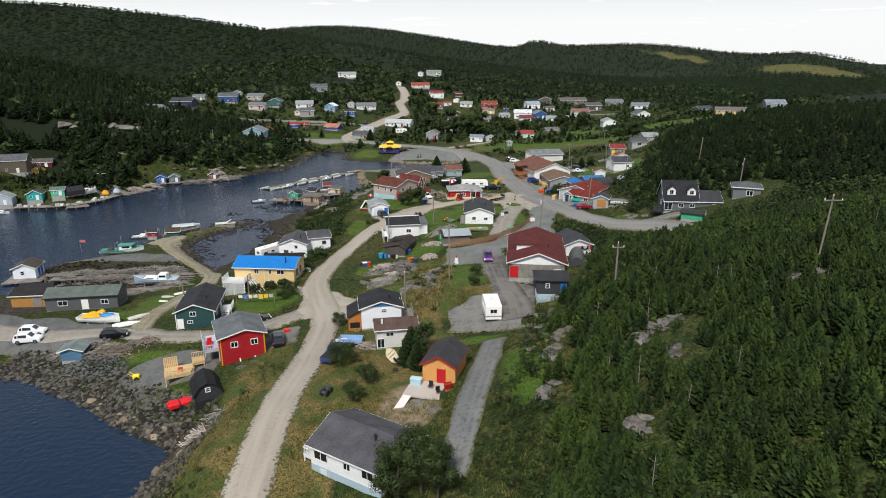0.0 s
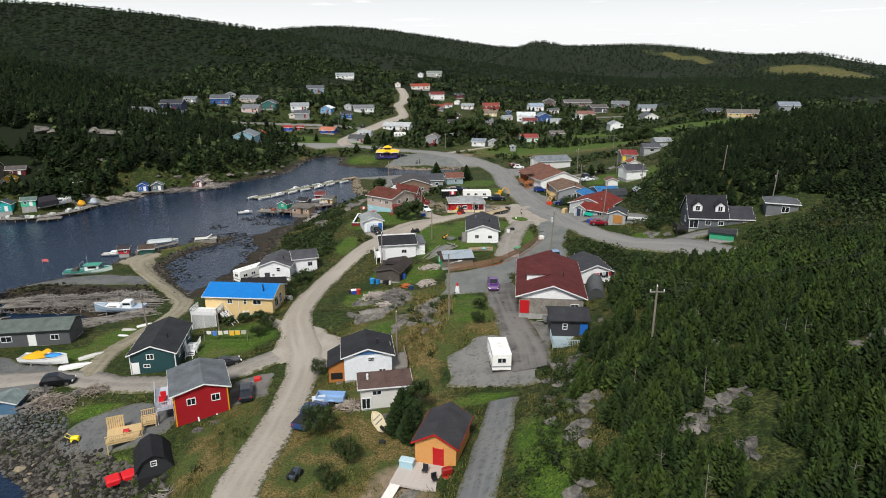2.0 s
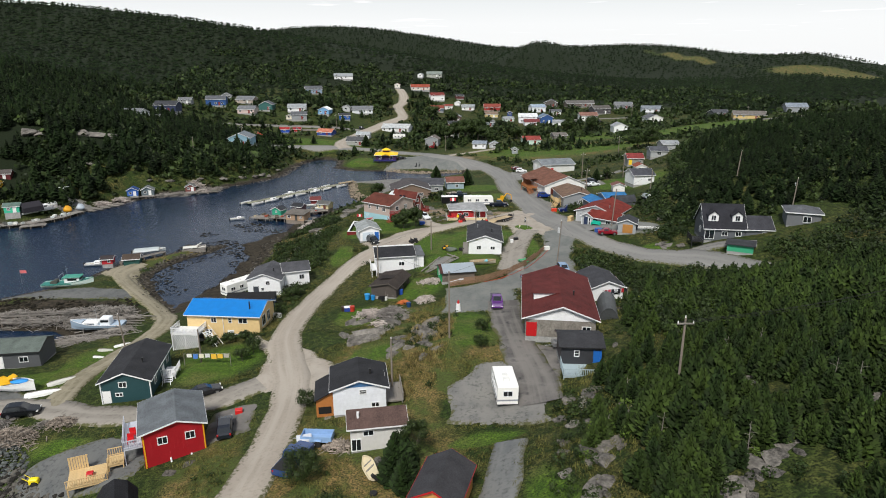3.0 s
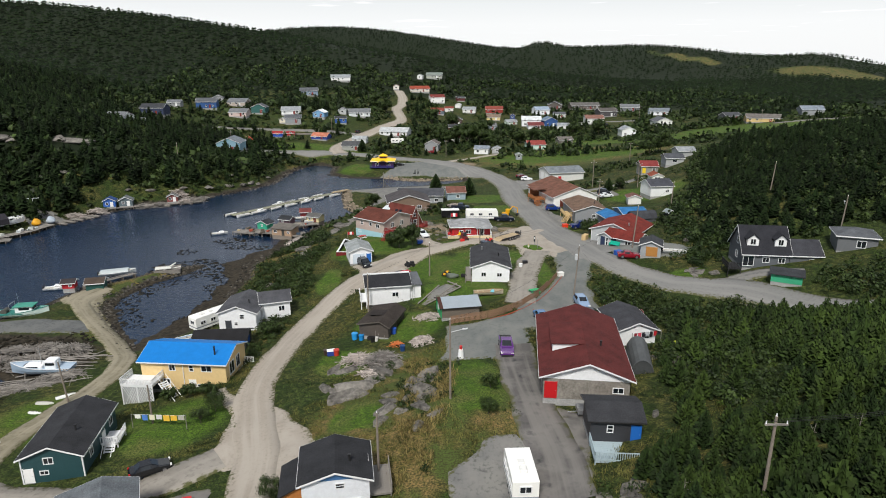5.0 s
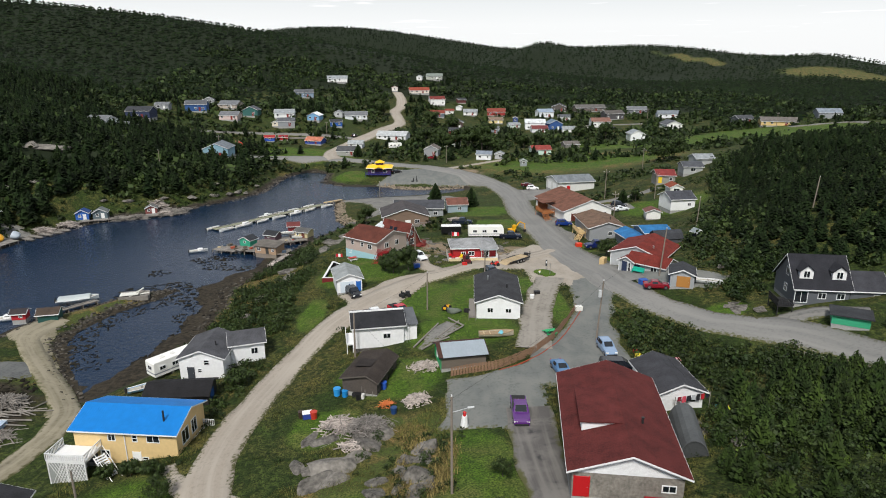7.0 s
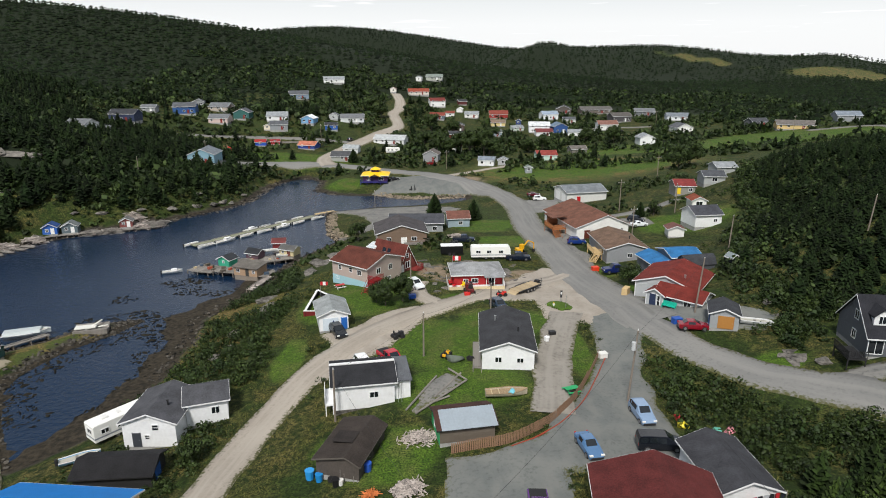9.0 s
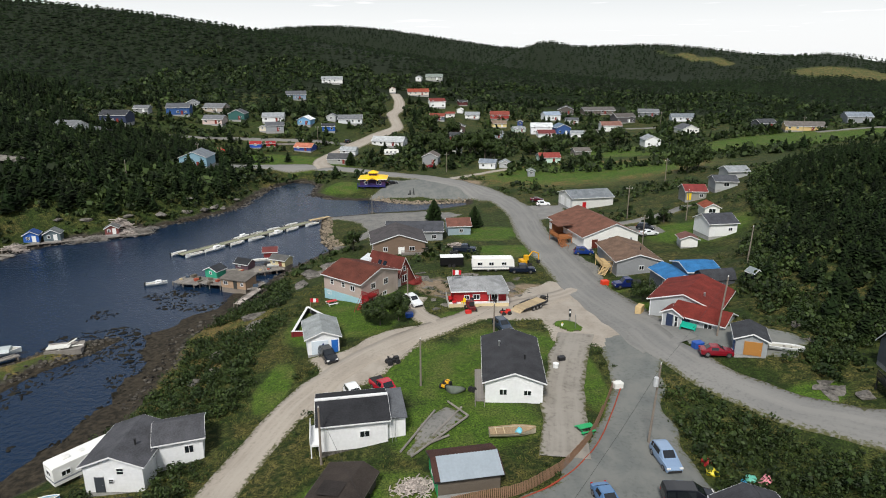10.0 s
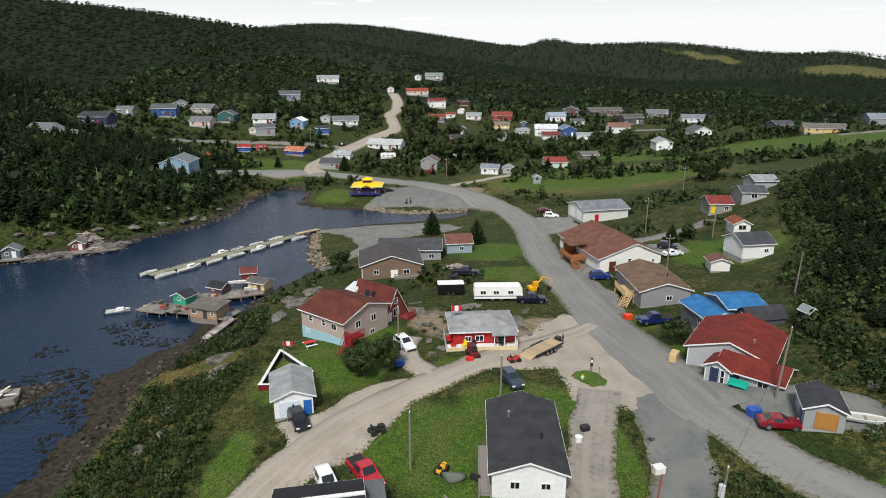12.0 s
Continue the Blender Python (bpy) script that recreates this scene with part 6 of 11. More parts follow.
h = house("village_hall", (31.6, 229.8), (45.2, 233.0), 20.0, 3.2, 2.6, siding("e6e6e2"), shingle("6b4a3d"), "y", "large white hall with brown shingle roof", "hall", windows=[("F", -0.3, 1.8, 0.7, 0.8), ("F", 5.2, 1.6, 0.5, 0.6)], doors=[("F", -4.2, 1.3, 2.1, paint("5a2a20"))], over=0.6, off=1.0)
add_deck(h, -10.6, 6.0, -7.1, 11.5, 1.4, -0.6, paint("9a6238", 0.8), "FLB", (-10, 6, 0, 1.6))
part("porch_roof", Shape().prism([(-10.4, 3.9), (-6.4, 4.3), (-6.4, 4.5), (-10.4, 4.1)], "y", 7.0, 12.5), shingle("6b4a3d"), h)
part("porch_wall", Shape().box(-10.0, 11.4, 1.4, -6.9, 11.6, 3.9), siding("8a5a3a"), h)
house("fire_hall", (36.4, 286.0), (38.6, 276.0), 13.5, 3.6, 1.5, siding("cfd0cc"), shingle("70767a"), "y", "long grey-roofed hall with pale walls", "hall", doors=[("F", -2, 2.6, 2.6, WHITE_DOOR), ("F", 2.4, 2.6, 2.6, WHITE_DOOR), ("R", 4, 1.0, 2.0, RED_DOOR)], over=0.5)
h = house("house", (0.3, 192.3), (9.5, 192.9), 7.0, 2.9, 1.2, siding("a01a1e"), shingle("8d8f90"), "x", "small red house with white porch and pale grey roof", form="hip", windows=[("F", -2.3, 1.2, 0.8, 0.7), ("F", -0.6, 1.2, 1.1, 0.8), ("F", 2.6, 1.1, 1.0, 1.2)], over=0.5)
add_deck(h, -5.6, -1.8, 4.8, -0.05, 0.8, -0.6, WHITE, "R")
part("porch_apron", Shape().box(-5.6, -1.86, -0.5, 4.8, -1.82, 1.1), paint("cdbd98", 0.7), h, "cream boarded porch front")
part("porch_side", Shape().box(-5.66, -1.8, -0.5, -5.62, 4.0, 1.5), paint("d8d4cc", 0.7), h, "pale boarded porch side")
flag = thing("flag_pole", 0.2, 196.4, gz(0.2, 196.4), 0, "red and white flag on a pole beside the porch", "flag")
part("pole", Shape().tube((0, 0, 0), (0, 0, 5.2), 0.04, n=6), STEEL, flag)
part("flag", Shape().box(0.04, -0.01, 4.2, 0.5, 0.01, 5.1).box(1.1, -0.01, 4.2, 1.56, 0.01, 5.1), paint("b81e2a"), flag, "red side bands")
part("flag", Shape().box(0.502, -0.008, 4.2, 1.098, 0.008, 5.1), WHITE, flag, "white middle band")
for dx, dy, code in ((-4.6, -0.9, "c01a22"), (-5.0, 1.6, "c01a22"), (-5.0, 2.8, "c01a22"), (-3.0, -1.0, "e0c21c"), (-1.6, -1.0, "26282c"), (2.6, -1.1, "26282c")):
    q = h.matrix_world @ Vector((dx, dy, 0.8 if dy < 0 else 0.0))
    t = thing("porch_chair", q.x, q.y, q.z if dy < 0 else gz(q.x, q.y), 15 * dx, "plastic garden chair by the red house", "chair", "chairs by the red house")
    part("seat", Shape().block(-0.32, -0.3, 0.36, 0.32, 0.3, 0.44, 0.03), paint(code), t)
    part("backrest", Shape().block(-0.32, 0.24, 0.442, 0.32, 0.32, 1.0, 0.03), paint(code), t)
    for sx in (-0.27, 0.27):
        part("leg", Shape().box(sx - 0.03, -0.27, 0, sx + 0.03, -0.21, 0.36).box(sx - 0.03, 0.21, 0, sx + 0.03, 0.27, 0.36), paint(code), t)
for sx in (1.4, 2.9, 4.5):
    part("porch_post", Shape().box(sx - 0.06, -1.7, 0.8, sx + 0.06, -1.58, 2.9), WHITE, h)
part("porch_roof", Shape().prism([(-2.0, 2.75), (0.3, 3.15), (0.3, 3.3), (-2.0, 2.9)], "x", 1.0, 4.8), shingle("8d8f90"), h)
h = house("house", (-23.4, 199.4), (-15.9, 193.6), 9.8, 4.4, 1.6, siding("b3a39a"), shingle("5a3228"), "x", "tan bungalow with red-brown roof above the harbour",
          windows=[("F", -2.6, 2.8, 0.7, 0.8), ("F", 0.3, 2.8, 0.7, 0.8), ("F", -3.4, 0.7, 0.8, 0.5), ("F", 2.6, 2.6, 1.0, 0.9), ("R", 3, 2.6, 1.0, 1.0), ("R", 6.4, 2.6, 1.0, 1.0), ("R", 6.0, 0.6, 0.9, 0.6)], over=0.5)
part("lower_cladding", Shape().box(-4.74, -0.03, -0.8, 4.74, 0.0, 1.5), siding("9cc4cf"), h, "pale blue lower storey")
add_deck(h, 4.8, 0.0, 6.4, 2.6, 2.0, -0.3, paint("8a1e22"), "FR", (5.6, 0.0, 20, 1.2))
h = house("cottage", (-10.6, 202.4), (-7.1, 207.0), 8.0, 0.9, 4.9, siding("7a3f36"), shingle("5e3029"), "y", "steep red-brown A-frame cottage with white edge boards", over=0.55, windows=[("F", 0, 1.0, 1.3, 1.3), ("F", 0, 3.2, 0.7, 0.8)], doors=[("F", -1.6, 0.8, 1.7, WHITE_DOOR)])
for y0, low, high in ((3.6, 0.45, 0.72), (4.9, 0.45, 0.72), (1.2, 0.2, 0.34)):
    a, b = (-2.9 * (1 - low), 0.9 + 4.9 * low + 0.12), (-2.9 * (1 - high), 0.9 + 4.9 * high + 0.12)
    part("skylight", Shape().prism([a, b, (b[0] - 0.1, b[1] + 0.06), (a[0] - 0.1, a[1] + 0.06)], "y", y0, y0 + 0.8), GLASS, h, "dark roof window")
sun_room = part("sun_room", Shape().prism([(-2.6, 1.2), (0.4, 1.2), (0.4, 4.9), (-2.6, 3.9)], "y", 7.6, 9.8), WHITE, h, "white framed glass lean-to")
for k in range(4):
    part("pane", Shape().prism([(-2.5 + k * 0.72, 4.0 + k * 0.24), (-1.9 + k * 0.72, 4.2 + k * 0.24), (-1.9 + k * 0.72, 4.23 + k * 0.24), (-2.5 + k * 0.72, 4.03 + k * 0.24)], "y", 7.8, 9.6), paint("c8d0d2", 0.2), sun_room)
add_deck(h, 0.6, -2.0, 2.8, -0.05, 0.6, -0.5, paint("7a2a26", 0.8), "FR", (1.6, -2.0, 0, 1.1))
h = house("garage", (-21.7, 174.2), (-17.2, 175.4), 6.8, 2.9, 0.9, siding("e7e9ea"), shingle("8b9090"), "y", "white garage with grey roof and blue doors", "garage", doors=[("F", -0.5, 2.3, 2.1, paint("c8d3dc")), ("F", 1.65, 0.8, 2.0, BLUE_DOOR)])
part("emblem", Shape().prism([(-0.55, 1.1), (-0.4, 0.6), (-0.1, 0.75), (-0.15, 0.35), (0.05, 0.35), (0.0, 0.75), (0.3, 0.6), (0.45, 1.1), (0.6, 1.3), (0.2, 1.5), (-0.05, 2.0), (-0.3, 1.5), (-0.7, 1.3)], "y", -0.1, -0.06), paint("16295e"), h, "dark blue plain shape on the door")
# a timber prow behind the garage: two board walls that meet in a point, with a flag in it
PROW = [(-25.6, 182.2), (-25.3, 192.6), (-19.0, 184.4)]
h = thing("prow_fence", -25.3, 192.6, gz(-25.3, 192.6), 0, "black board fence shaped like a ship's prow with white capping", "fence")
for k, (px, py) in enumerate((PROW[0], PROW[2])):
    dx, dy = px + 25.3, py - 192.6
    drop, span = gz(px, py) - gz(-25.3, 192.6), math.hypot(dx, dy)
    side = Vector((-dy, dx, 0)) / span * 0.05
    a, b, up = Vector((0, 0, -0.2)), Vector((dx, dy, drop - 0.2)), Vector((0, 0, 1.15))
    q = [a - side, b - side, b + side, a + side]
    part("board_wall", Shape().add(q + [v + up for v in q], [(3, 2, 1, 0), (4, 5, 6, 7), (0, 1, 5, 4), (1, 2, 6, 5), (2, 3, 7, 6), (3, 0, 4, 7)]), paint("17181a", 0.8), h, "black boards")
    q = [a - side * 4, b - side * 4, b + side * 4, a + side * 4]
    part("capping", Shape().add([v + up * 1.005 for v in q] + [v + up * 1.08 for v in q], [(3, 2, 1, 0), (4, 5, 6, 7), (0, 1, 5, 4), (1, 2, 6, 5), (2, 3, 7, 6), (3, 0, 4, 7)]), WHITE, h, "white cap board")
part("stern_board", Shape().box(-0.6, -10.4, -0.2, 1.6, -10.25, 0.9), paint("6a1418", 0.7), h, "dark red end board with yellow lettering bars")
part("capping", Shape().box(-0.62, -10.45, 0.905, 1.62, -10.2, 1.0), WHITE, h)
part("flag_pole", Shape().tube((1.0, -2.2, 0), (1.0, -2.2, 3.4), 0.04, n=6), STEEL, h)
part("flag", Shape().box(1.04, -2.21, 2.7, 1.5, -2.19, 3.4).box(2.0, -2.21, 2.7, 2.4, -2.19, 3.4), paint("b81e2a"), h, "red side bands of the flag")
part("flag", Shape().box(1.502, -2.208, 2.7, 1.998, -2.192, 3.4), WHITE, h, "white middle band of the flag")
h = house("house", (-17.4, 230.0), (-5.2, 231.6), 11.0, 3.3, 2.0, siding("766354"), shingle("4a4748"), "y", "brown bungalow with dark roof near the inlet", windows=[("F", -3.2, 1.4, 0.9, 0.9), ("F", 3, 1.3, 1.2, 0.9)], doors=[("F", 0.5, 1.3, 2.0, WHITE_DOOR)], over=0.5)
part("corner_board", Shape().box(-6.2, -0.03, 0.0, -6.06, 0.1, 3.3), WHITE, h)
add_deck(h, 0.4, -1.8, 6.0, -0.05, 0.9, -0.5, GREY_WOOD, "FR")
house("house", (-15.4, 244.6), (-1.0, 244.6), 9.0, 3.2, 1.4, siding("8f9496"), shingle("45474c"), "x", "long grey house with dark roof", windows=[("F", -4, 1.2, 1.2, 0.9), ("F", 1.5, 1.2, 1.2, 0.9), ("F", 5, 1.2, 1.0, 0.9)], over=0.5)
house("house", (0.5, 251), (6.5, 251.5), 7, 2.8, 1.3, siding("8fa0aa"), shingle("6e4a40"), "x", "small blue-grey house with red-brown roof", windows=[("F", 0.5, 1.1, 0.9, 0.8)])
house("house", (59.4, 227.2), (66.2, 228.2), 6.6, 3.3, 1.5, siding("e6e8e8"), shingle("43454b"), "x", "white house with dark roof below the wooded hill", windows=[("F", 1.8, 1.4, 0.8, 0.7)])
house("shed", (52.2, 224.6), (55.8, 224.2), 3.6, 2.1, 0.7, siding("e2e2de"), shingle("6a4a44"), "y", "little white shed with brown roof", "shed")
house("house", (65.0, 243.6), (68.7, 243.4), 4.6, 2.6, 0.9, siding("e2e2de"), shingle("7e4432"), "y", "white house with orange-red roof", windows=[("F", 0, 1.2, 1.6, 1.0)])
h = house("house", (69.0, 266.4), (74.8, 266.0), 6.6, 2.8, 1.4, siding("8b8a82"), shingle("7a3634"), "x", "tan house with red roof and yellow door", windows=[("F", 1.5, 1.1, 0.9, 0.9)], doors=[("F", -1.9, 1.0, 2.0, paint("e0c12a"))])
house("house", (78.2, 268.5), (84.4, 268.0), 6.4, 2.7, 1.2, siding("a3a6a6"), shingle("4c4f54"), "x", "grey house with dark roof under the trees", windows=[("F", 0, 1.2, 1.4, 1.0)])
house("house", (86.5, 279), (93, 279.4), 6, 2.6, 1.2, siding("a3a6a6"), shingle("8a8f92"), "x", "grey house with pale roof under the trees")


# ---- the far village: place, width, wall, roof, ridge, eave ----
FAR_HOUSES = """
-159.7 361.1 12.4 e3e4e2 6a6d70 x 3.2
-152.3 371.5 6.2 d9d8d2 6a6d70 x 2.6
-156.3 397.1 14.5 2b3552 3a3c40 x 5.0
-155.9 426.8 8.5 8f9294 6a6d70 x 3.0
-139.2 432.9 13.3 274f86 55585c x 5.0
-139.4 455.5 7.5 8f9294 55585c y 3.2
-126.3 449.3 13.3 b3a79c 6a6d70 x 3.0
-118.3 423.5 11.8 c9b6b0 6a6d70 x 3.4
-109 434.3 9.5 2f5f5b 55585c y 4.4
-77.5 565.1 17 e3e4e2 8a8f92 x 3.4
-91.9 507.5 14 7c8da0 55585c x 4.2
-15.8 600.4 5 e3e4e2 8a8f92 y 3.6
-3.6 606.5 15 a3a89c 77807a x 3.4
-33.5 559.3 5 dcd8d0 8a5a50 y 3.4
-14.7 558.0 17 d8cfc4 8a4434 x 3.0
-0.8 529.7 12 e6e6e4 6e3430 x 5.2
13.7 521.1 4.5 e3e4e2 e0e0de y 3.0
-1.7 493.2 10.6 5a6672 7e4036 x 3.2
7.0 505.2 6.6 dfdfdc 7e4036 x 3.4
-89.6 434.1 12.5 e0e2e2 8a8f92 x 3.4
-85.4 420 10.2 8b9094 55585c x 4.0
-91.8 420.5 4.2 d8d0bd 8a8f92 y 2.8
-72.9 432.9 8 6fa0c8 e0e4e8 y 3.6
-61 449 5.8 b0b3b4 6a6d70 y 3.4
-50.4 449.8 15 cdd2d4 6a6d70 x 3.4
-59.1 428.6 7.5 1f55a5 3a3c40 x 3.6
-27.5 416.5 19 dcdedd a9adae x 3.2
-44.5 391.5 8.5 d6d9da 9aa0a2 x 3.0
-45.8 372.1 12 9a9c98 4c4e50 x 3.0
-89.3 395.8 5.9 2450b0 963030 x 2.6
-83 400.2 4.8 b8242c 8a2c30 x 2.0
-66.5 394.2 10.1 2a4490 b0705a x 2.4
-5.2 376.9 8 8d9092 66605c y 4.6
10.9 462.7 8.2 4a3a36 55585c y 4.6
9.4 438.7 9.2 7c2a2c 3f4144 x 4.4
8.4 408.6 5.6 dfdfdc 7e3a40 x 3.6
17.1 543.3 6.9 5a2a2a 3f4144 x 3.2
21.1 506.5 10.3 dfdfdc 8a8f92 x 3.2
39.4 509.2 13.8 93302a 7e4036 x 3.4
36.9 484.4 10.1 d8c48a 7a6a5c x 3.0
31.9 451.8 9.3 8b98a2 6a6d70 x 3.4
48 471.6 8.1 c6d4ca 8a8f92 x 2.4
50.5 491.8 3.6 33477c 55585c y 3.6
59.8 464.9 14 e4e6e8 c4c8ca x 5.4
61.2 454 11 e4e6e8 6a3838 x 3.0
72.5 463.1 9.7 2c4f86 66788a y 5.0
74.2 508.5 12.1 e0e3e6 8a98a8 x 4.6
86.5 528.9 12 55504c 3f4144 y 4.0
78.6 453.7 8.2 e0e2e2 8a8f92 x 3.0
102.6 469.8 13.5 e0e2de 7a5a50 x 4.6
110.0 530.0 25 6a625c 5c5a58 x 3.4
119 497.9 15 4c4a4c 55524f x 4.8
139.7 517.7 15 6e7276 6a6d70 x 3.4
152.9 490.2 16 e0e3e6 6f767c x 3.4
107.7 410.8 9 e4e6e6 8a8f92 y 5.0
49.2 373.9 10.7 bfd8cc 843e38 x 3.4
68.5 394 9.1 75716c 66625e x 2.6
19.7 362.7 8 dfe1e2 77808a x 3.6
27.5 363.7 5.3 a8aaac 8a8f92 y 3.0
35.7 340 3.2 8e9498 77807c y 3.0
140.4 445.9 11 dfe0da 55585c y 3.4
180.8 440.1 11.8 5a5c60 46484c x 3.2
185.5 412.4 21 cdb27a 66625e x 3.2
216.9 418.7 13.9 8d9194 77808a x 4.2
84.7 498.3 9 d8dad8 55585c x 3.0
-98 338 12 7fa3b4 6f767c y 5.0
"""
for k, row in enumerate(FAR_HOUSES.split("\n")[1:-1]):
    fx, fy, fw, wall_code, roof_code, fridge, feave = row.split()
    fx, fy, fw, feave = float(fx), float(fy), float(fw) * 0.88, float(feave) * 0.78
    deep = min(8.5, max(3.5, fw * 0.75)) if fridge == "x" else fw * 1.15
    yaw = radians((k * 37) % 31 - 15)
    cx, sx = math.cos(yaw) * fw / 2, math.sin(yaw) * fw / 2
    cols = max(1, int(fw / 3.2))
    wins = [("F", (i + 0.5) / cols * fw - fw / 2, v, 1.0, 0.9) for i in range(cols) for v in ([1.2] if feave < 4 else [1.0, 3.5]) if (i + k) % 4]
    tone = "shed" if fw < 6 else "house"
    house(tone, (fx - cx, fy - sx), (fx + cx, fy + sx), deep, feave, min(2.2, 0.24 * (deep if fridge == "x" else fw)), siding(wall_code), shingle(roof_code), fridge,
          "distant village %s with painted clapboard walls" % tone, tone, "far village houses", windows=wins,
          doors=[("F", fw * 0.18, 0.9, 2.0, paint("7a2a24" if k % 3 else "e4e5e3"))] if fw > 7 else (), over=0.35)


# ---- waterfront: wharves, sheds, boats ----
def wharf(name, line, width, high, mat, label, posts=True, step=0.45):
    """A plank deck on piles along a line of points."""
    pts = curve_through(line, step) if len(line) > 2 else np.array([np.array(line[0], float) + (np.array(line[1], float) - line[0]) * t for t in np.linspace(0, 1, max(2, int(math.dist(*line) / step)))])
    w = thing(name, pts[0][0], pts[0][1], 0, 0, label, "wharf")
    base, planks, piles = pts[0], Shape(), Shape()
    for i in range(len(pts) - 1):
        a, b = pts[i] - base, pts[i + 1] - base
        d = (b - a) / max(1e-6, np.linalg.norm(b - a))
        s = np.array([d[1], -d[0]]) * width / 2 * (1 + 0.05 * math.sin(i * 12.9))
        b = b - d * 0.03
        z = high + 0.02 * math.sin(i * 7.7)
        planks.add([(*(a - s), z - 0.08), (*(a + s), z - 0.08), (*(b + s), z - 0.08), (*(b - s), z - 0.08), (*(a - s), z), (*(a + s), z), (*(b + s), z), (*(b - s), z)],
                   [(3, 2, 1, 0), (4, 5, 6, 7), (0, 1, 5, 4), (1, 2, 6, 5), (2, 3, 7, 6), (3, 0, 4, 7)])
        if i % 6 == 0:
            for k in (-0.9, 0, 0.9):
                q = a + s * k
                piles.tube((*q, -1.6), (*q, high - 0.1), 0.13, n=6)
    for k in (-0.95, 0.95):
        ends = []
        for i in (0, len(pts) - 2):
            d = (pts[i + 1] - pts[i]) / max(1e-6, np.linalg.norm(pts[i + 1] - pts[i]))
            ends.append((*(pts[i] - base + np.array([d[1], -d[0]]) * width / 2 * k), high + 0.1))
        if len(line) == 2:
            part("kerb_log", Shape().tube(*ends, 0.1, n=5), GREY_WOOD, w)
    tagged(part("planking", planks, mat, w), kind="stuff")
    if posts:
        tagged(part("piling", piles, POLE_WOOD, w), kind="stuff")
    return w


# floating dock with moored boats
DOCK_A, DOCK_B = np.array((-69.9, 248.7)), np.array((-42.4, 283.4))
GREEN_DECK = material("treated_decking", (0.23, 0.24, 0.16, 1), 0.85, vary=0.25, grain=5, coarse=0.4, bump=0.15, random_tint=0.3, island=True)
for k in range(7):
    a, b = DOCK_A + (DOCK_B - DOCK_A) * k / 7, DOCK_A + (DOCK_B - DOCK_A) * (k + 0.97) / 7
    wharf("floating_dock", [tuple(a), tuple(b)], 2.4, 0.5, GREEN_DECK, "floating dock section with pale green planking", False)
wharf("gangway", [tuple(DOCK_B), (-37, 288.5)], 1.8, 0.95, NEW_WOOD, "wooden gangway from the shore to the dock")
along = (DOCK_B - DOCK_A) / np.linalg.norm(DOCK_B - DOCK_A)
across = np.array([along[1], -along[0]])
yaw_dock = math.degrees(math.atan2(along[1], along[0]))
for k, (u, side, size) in enumerate(((0.06, 1, 5.2), (0.2, 1, 6.4), (0.36, 1, 4.8), (0.5, 1, 5.2), (0.66, 1, 5.2), (0.8, 1, 4.8), (0.97, 1, 5.0), (0.02, -1, 4.4), (0.46, -1, 5.4), (0.72, -1, 4.8), (0.87, -1, 5.0), (0.58, -1, 4.4))):
    p = DOCK_A + (DOCK_B - DOCK_A) * u + across * side * 2.2
    boat(p[0], p[1], 0.05, yaw_dock + (180 if k % 3 == 0 else 0), size, 1.8, paint("dfe1de", 0.4) if k != 11 else paint("22303c", 0.4), "white open motor boat moored at the floating dock", cabin=0.45 if k in (1, 4, 8) else None, group="moored boats")
boat(-67.0, 227.0, 0.05, 22, 4.6, 1.7, paint("cfd2d0", 0.4), "small white motor boat anchored in the harbour", cabin=0.3)

# fishing stage with its sheds
wharf("fishing_stage", [(-62.2, 228.4), (-55.8, 226.0)], 5.0, 0.9, GREY_WOOD, "weathered outer platform of the fishing stage")
wharf("fishing_stage", [(-55.6, 227.0), (-42.0, 222.2)], 5.2, 1.2, GREY_WOOD, "weathered plank wharf on poles")
wharf("fishing_stage", [(-55.0, 231.0), (-40, 236.5)], 4.6, 1.0, GREY_WOOD, "weathered back wharf below the rocks")
wharf("gangway", [(-44.0, 212.0), (-41.8, 221.4)], 1.8, 1.0, LATH, "grey plank ramp down to the beach")
house("fishing_shed", (-56.4, 229.0), (-53.3, 227.6), 3.0, 2.0, 0.8, siding("2f9a7c"), shingle("33363a"), "y", "green fishing shed with black roof on the wharf", "shed", windows=[("F", 0, 1.1, 0.5, 0.5)], base=POLE_WOOD, at_z=0.95)
house("fishing_shed", (-50.4, 221.9), (-44.4, 219.8), 4.0, 2.1, 0.5, siding("a58a70"), shingle("66625c"), "x", "tan boarded fishing shed on poles", "shed", windows=[("F", -2.0, 1.0, 0.9, 0.7), ("F", 2.2, 1.0, 0.6, 0.6)], doors=[("F", 0.5, 0.7, 1.8, paint("40403c"))], form="flat", base=POLE_WOOD, at_z=1.0)
house("fishing_shed", (-51.4, 235.4), (-48.0, 233.9), 2.8, 1.7, 0.8, siding("5c4650"), shingle("2f3134"), "x", "plum shed with black roof on the wharf", "shed", windows=[("F", -0.6, 0.8, 0.6, 0.5)], base=POLE_WOOD, at_z=0.9)
house("fishing_shed", (-43.3, 237.2), (-39.4, 235.6), 3.2, 1.9, 0.7, siding("cbbf94"), shingle("5a5a58"), "x", "cream shed with grey roof", "shed", windows=[("F", -1.1, 0.8, 0.6, 0.5)], doors=[("F", 0.7, 0.8, 1.5, paint("6a3a30"))], base=POLE_WOOD, at_z=1.1)
house("fishing_shed", (-46.6, 243.4), (-43.4, 243.9), 2.8, 1.8, 0.8, siding("7a2c2c"), shingle("6a3a38"), "x", "dark red shed with red-brown roof", "shed", base=POLE_WOOD, at_z=1.0)
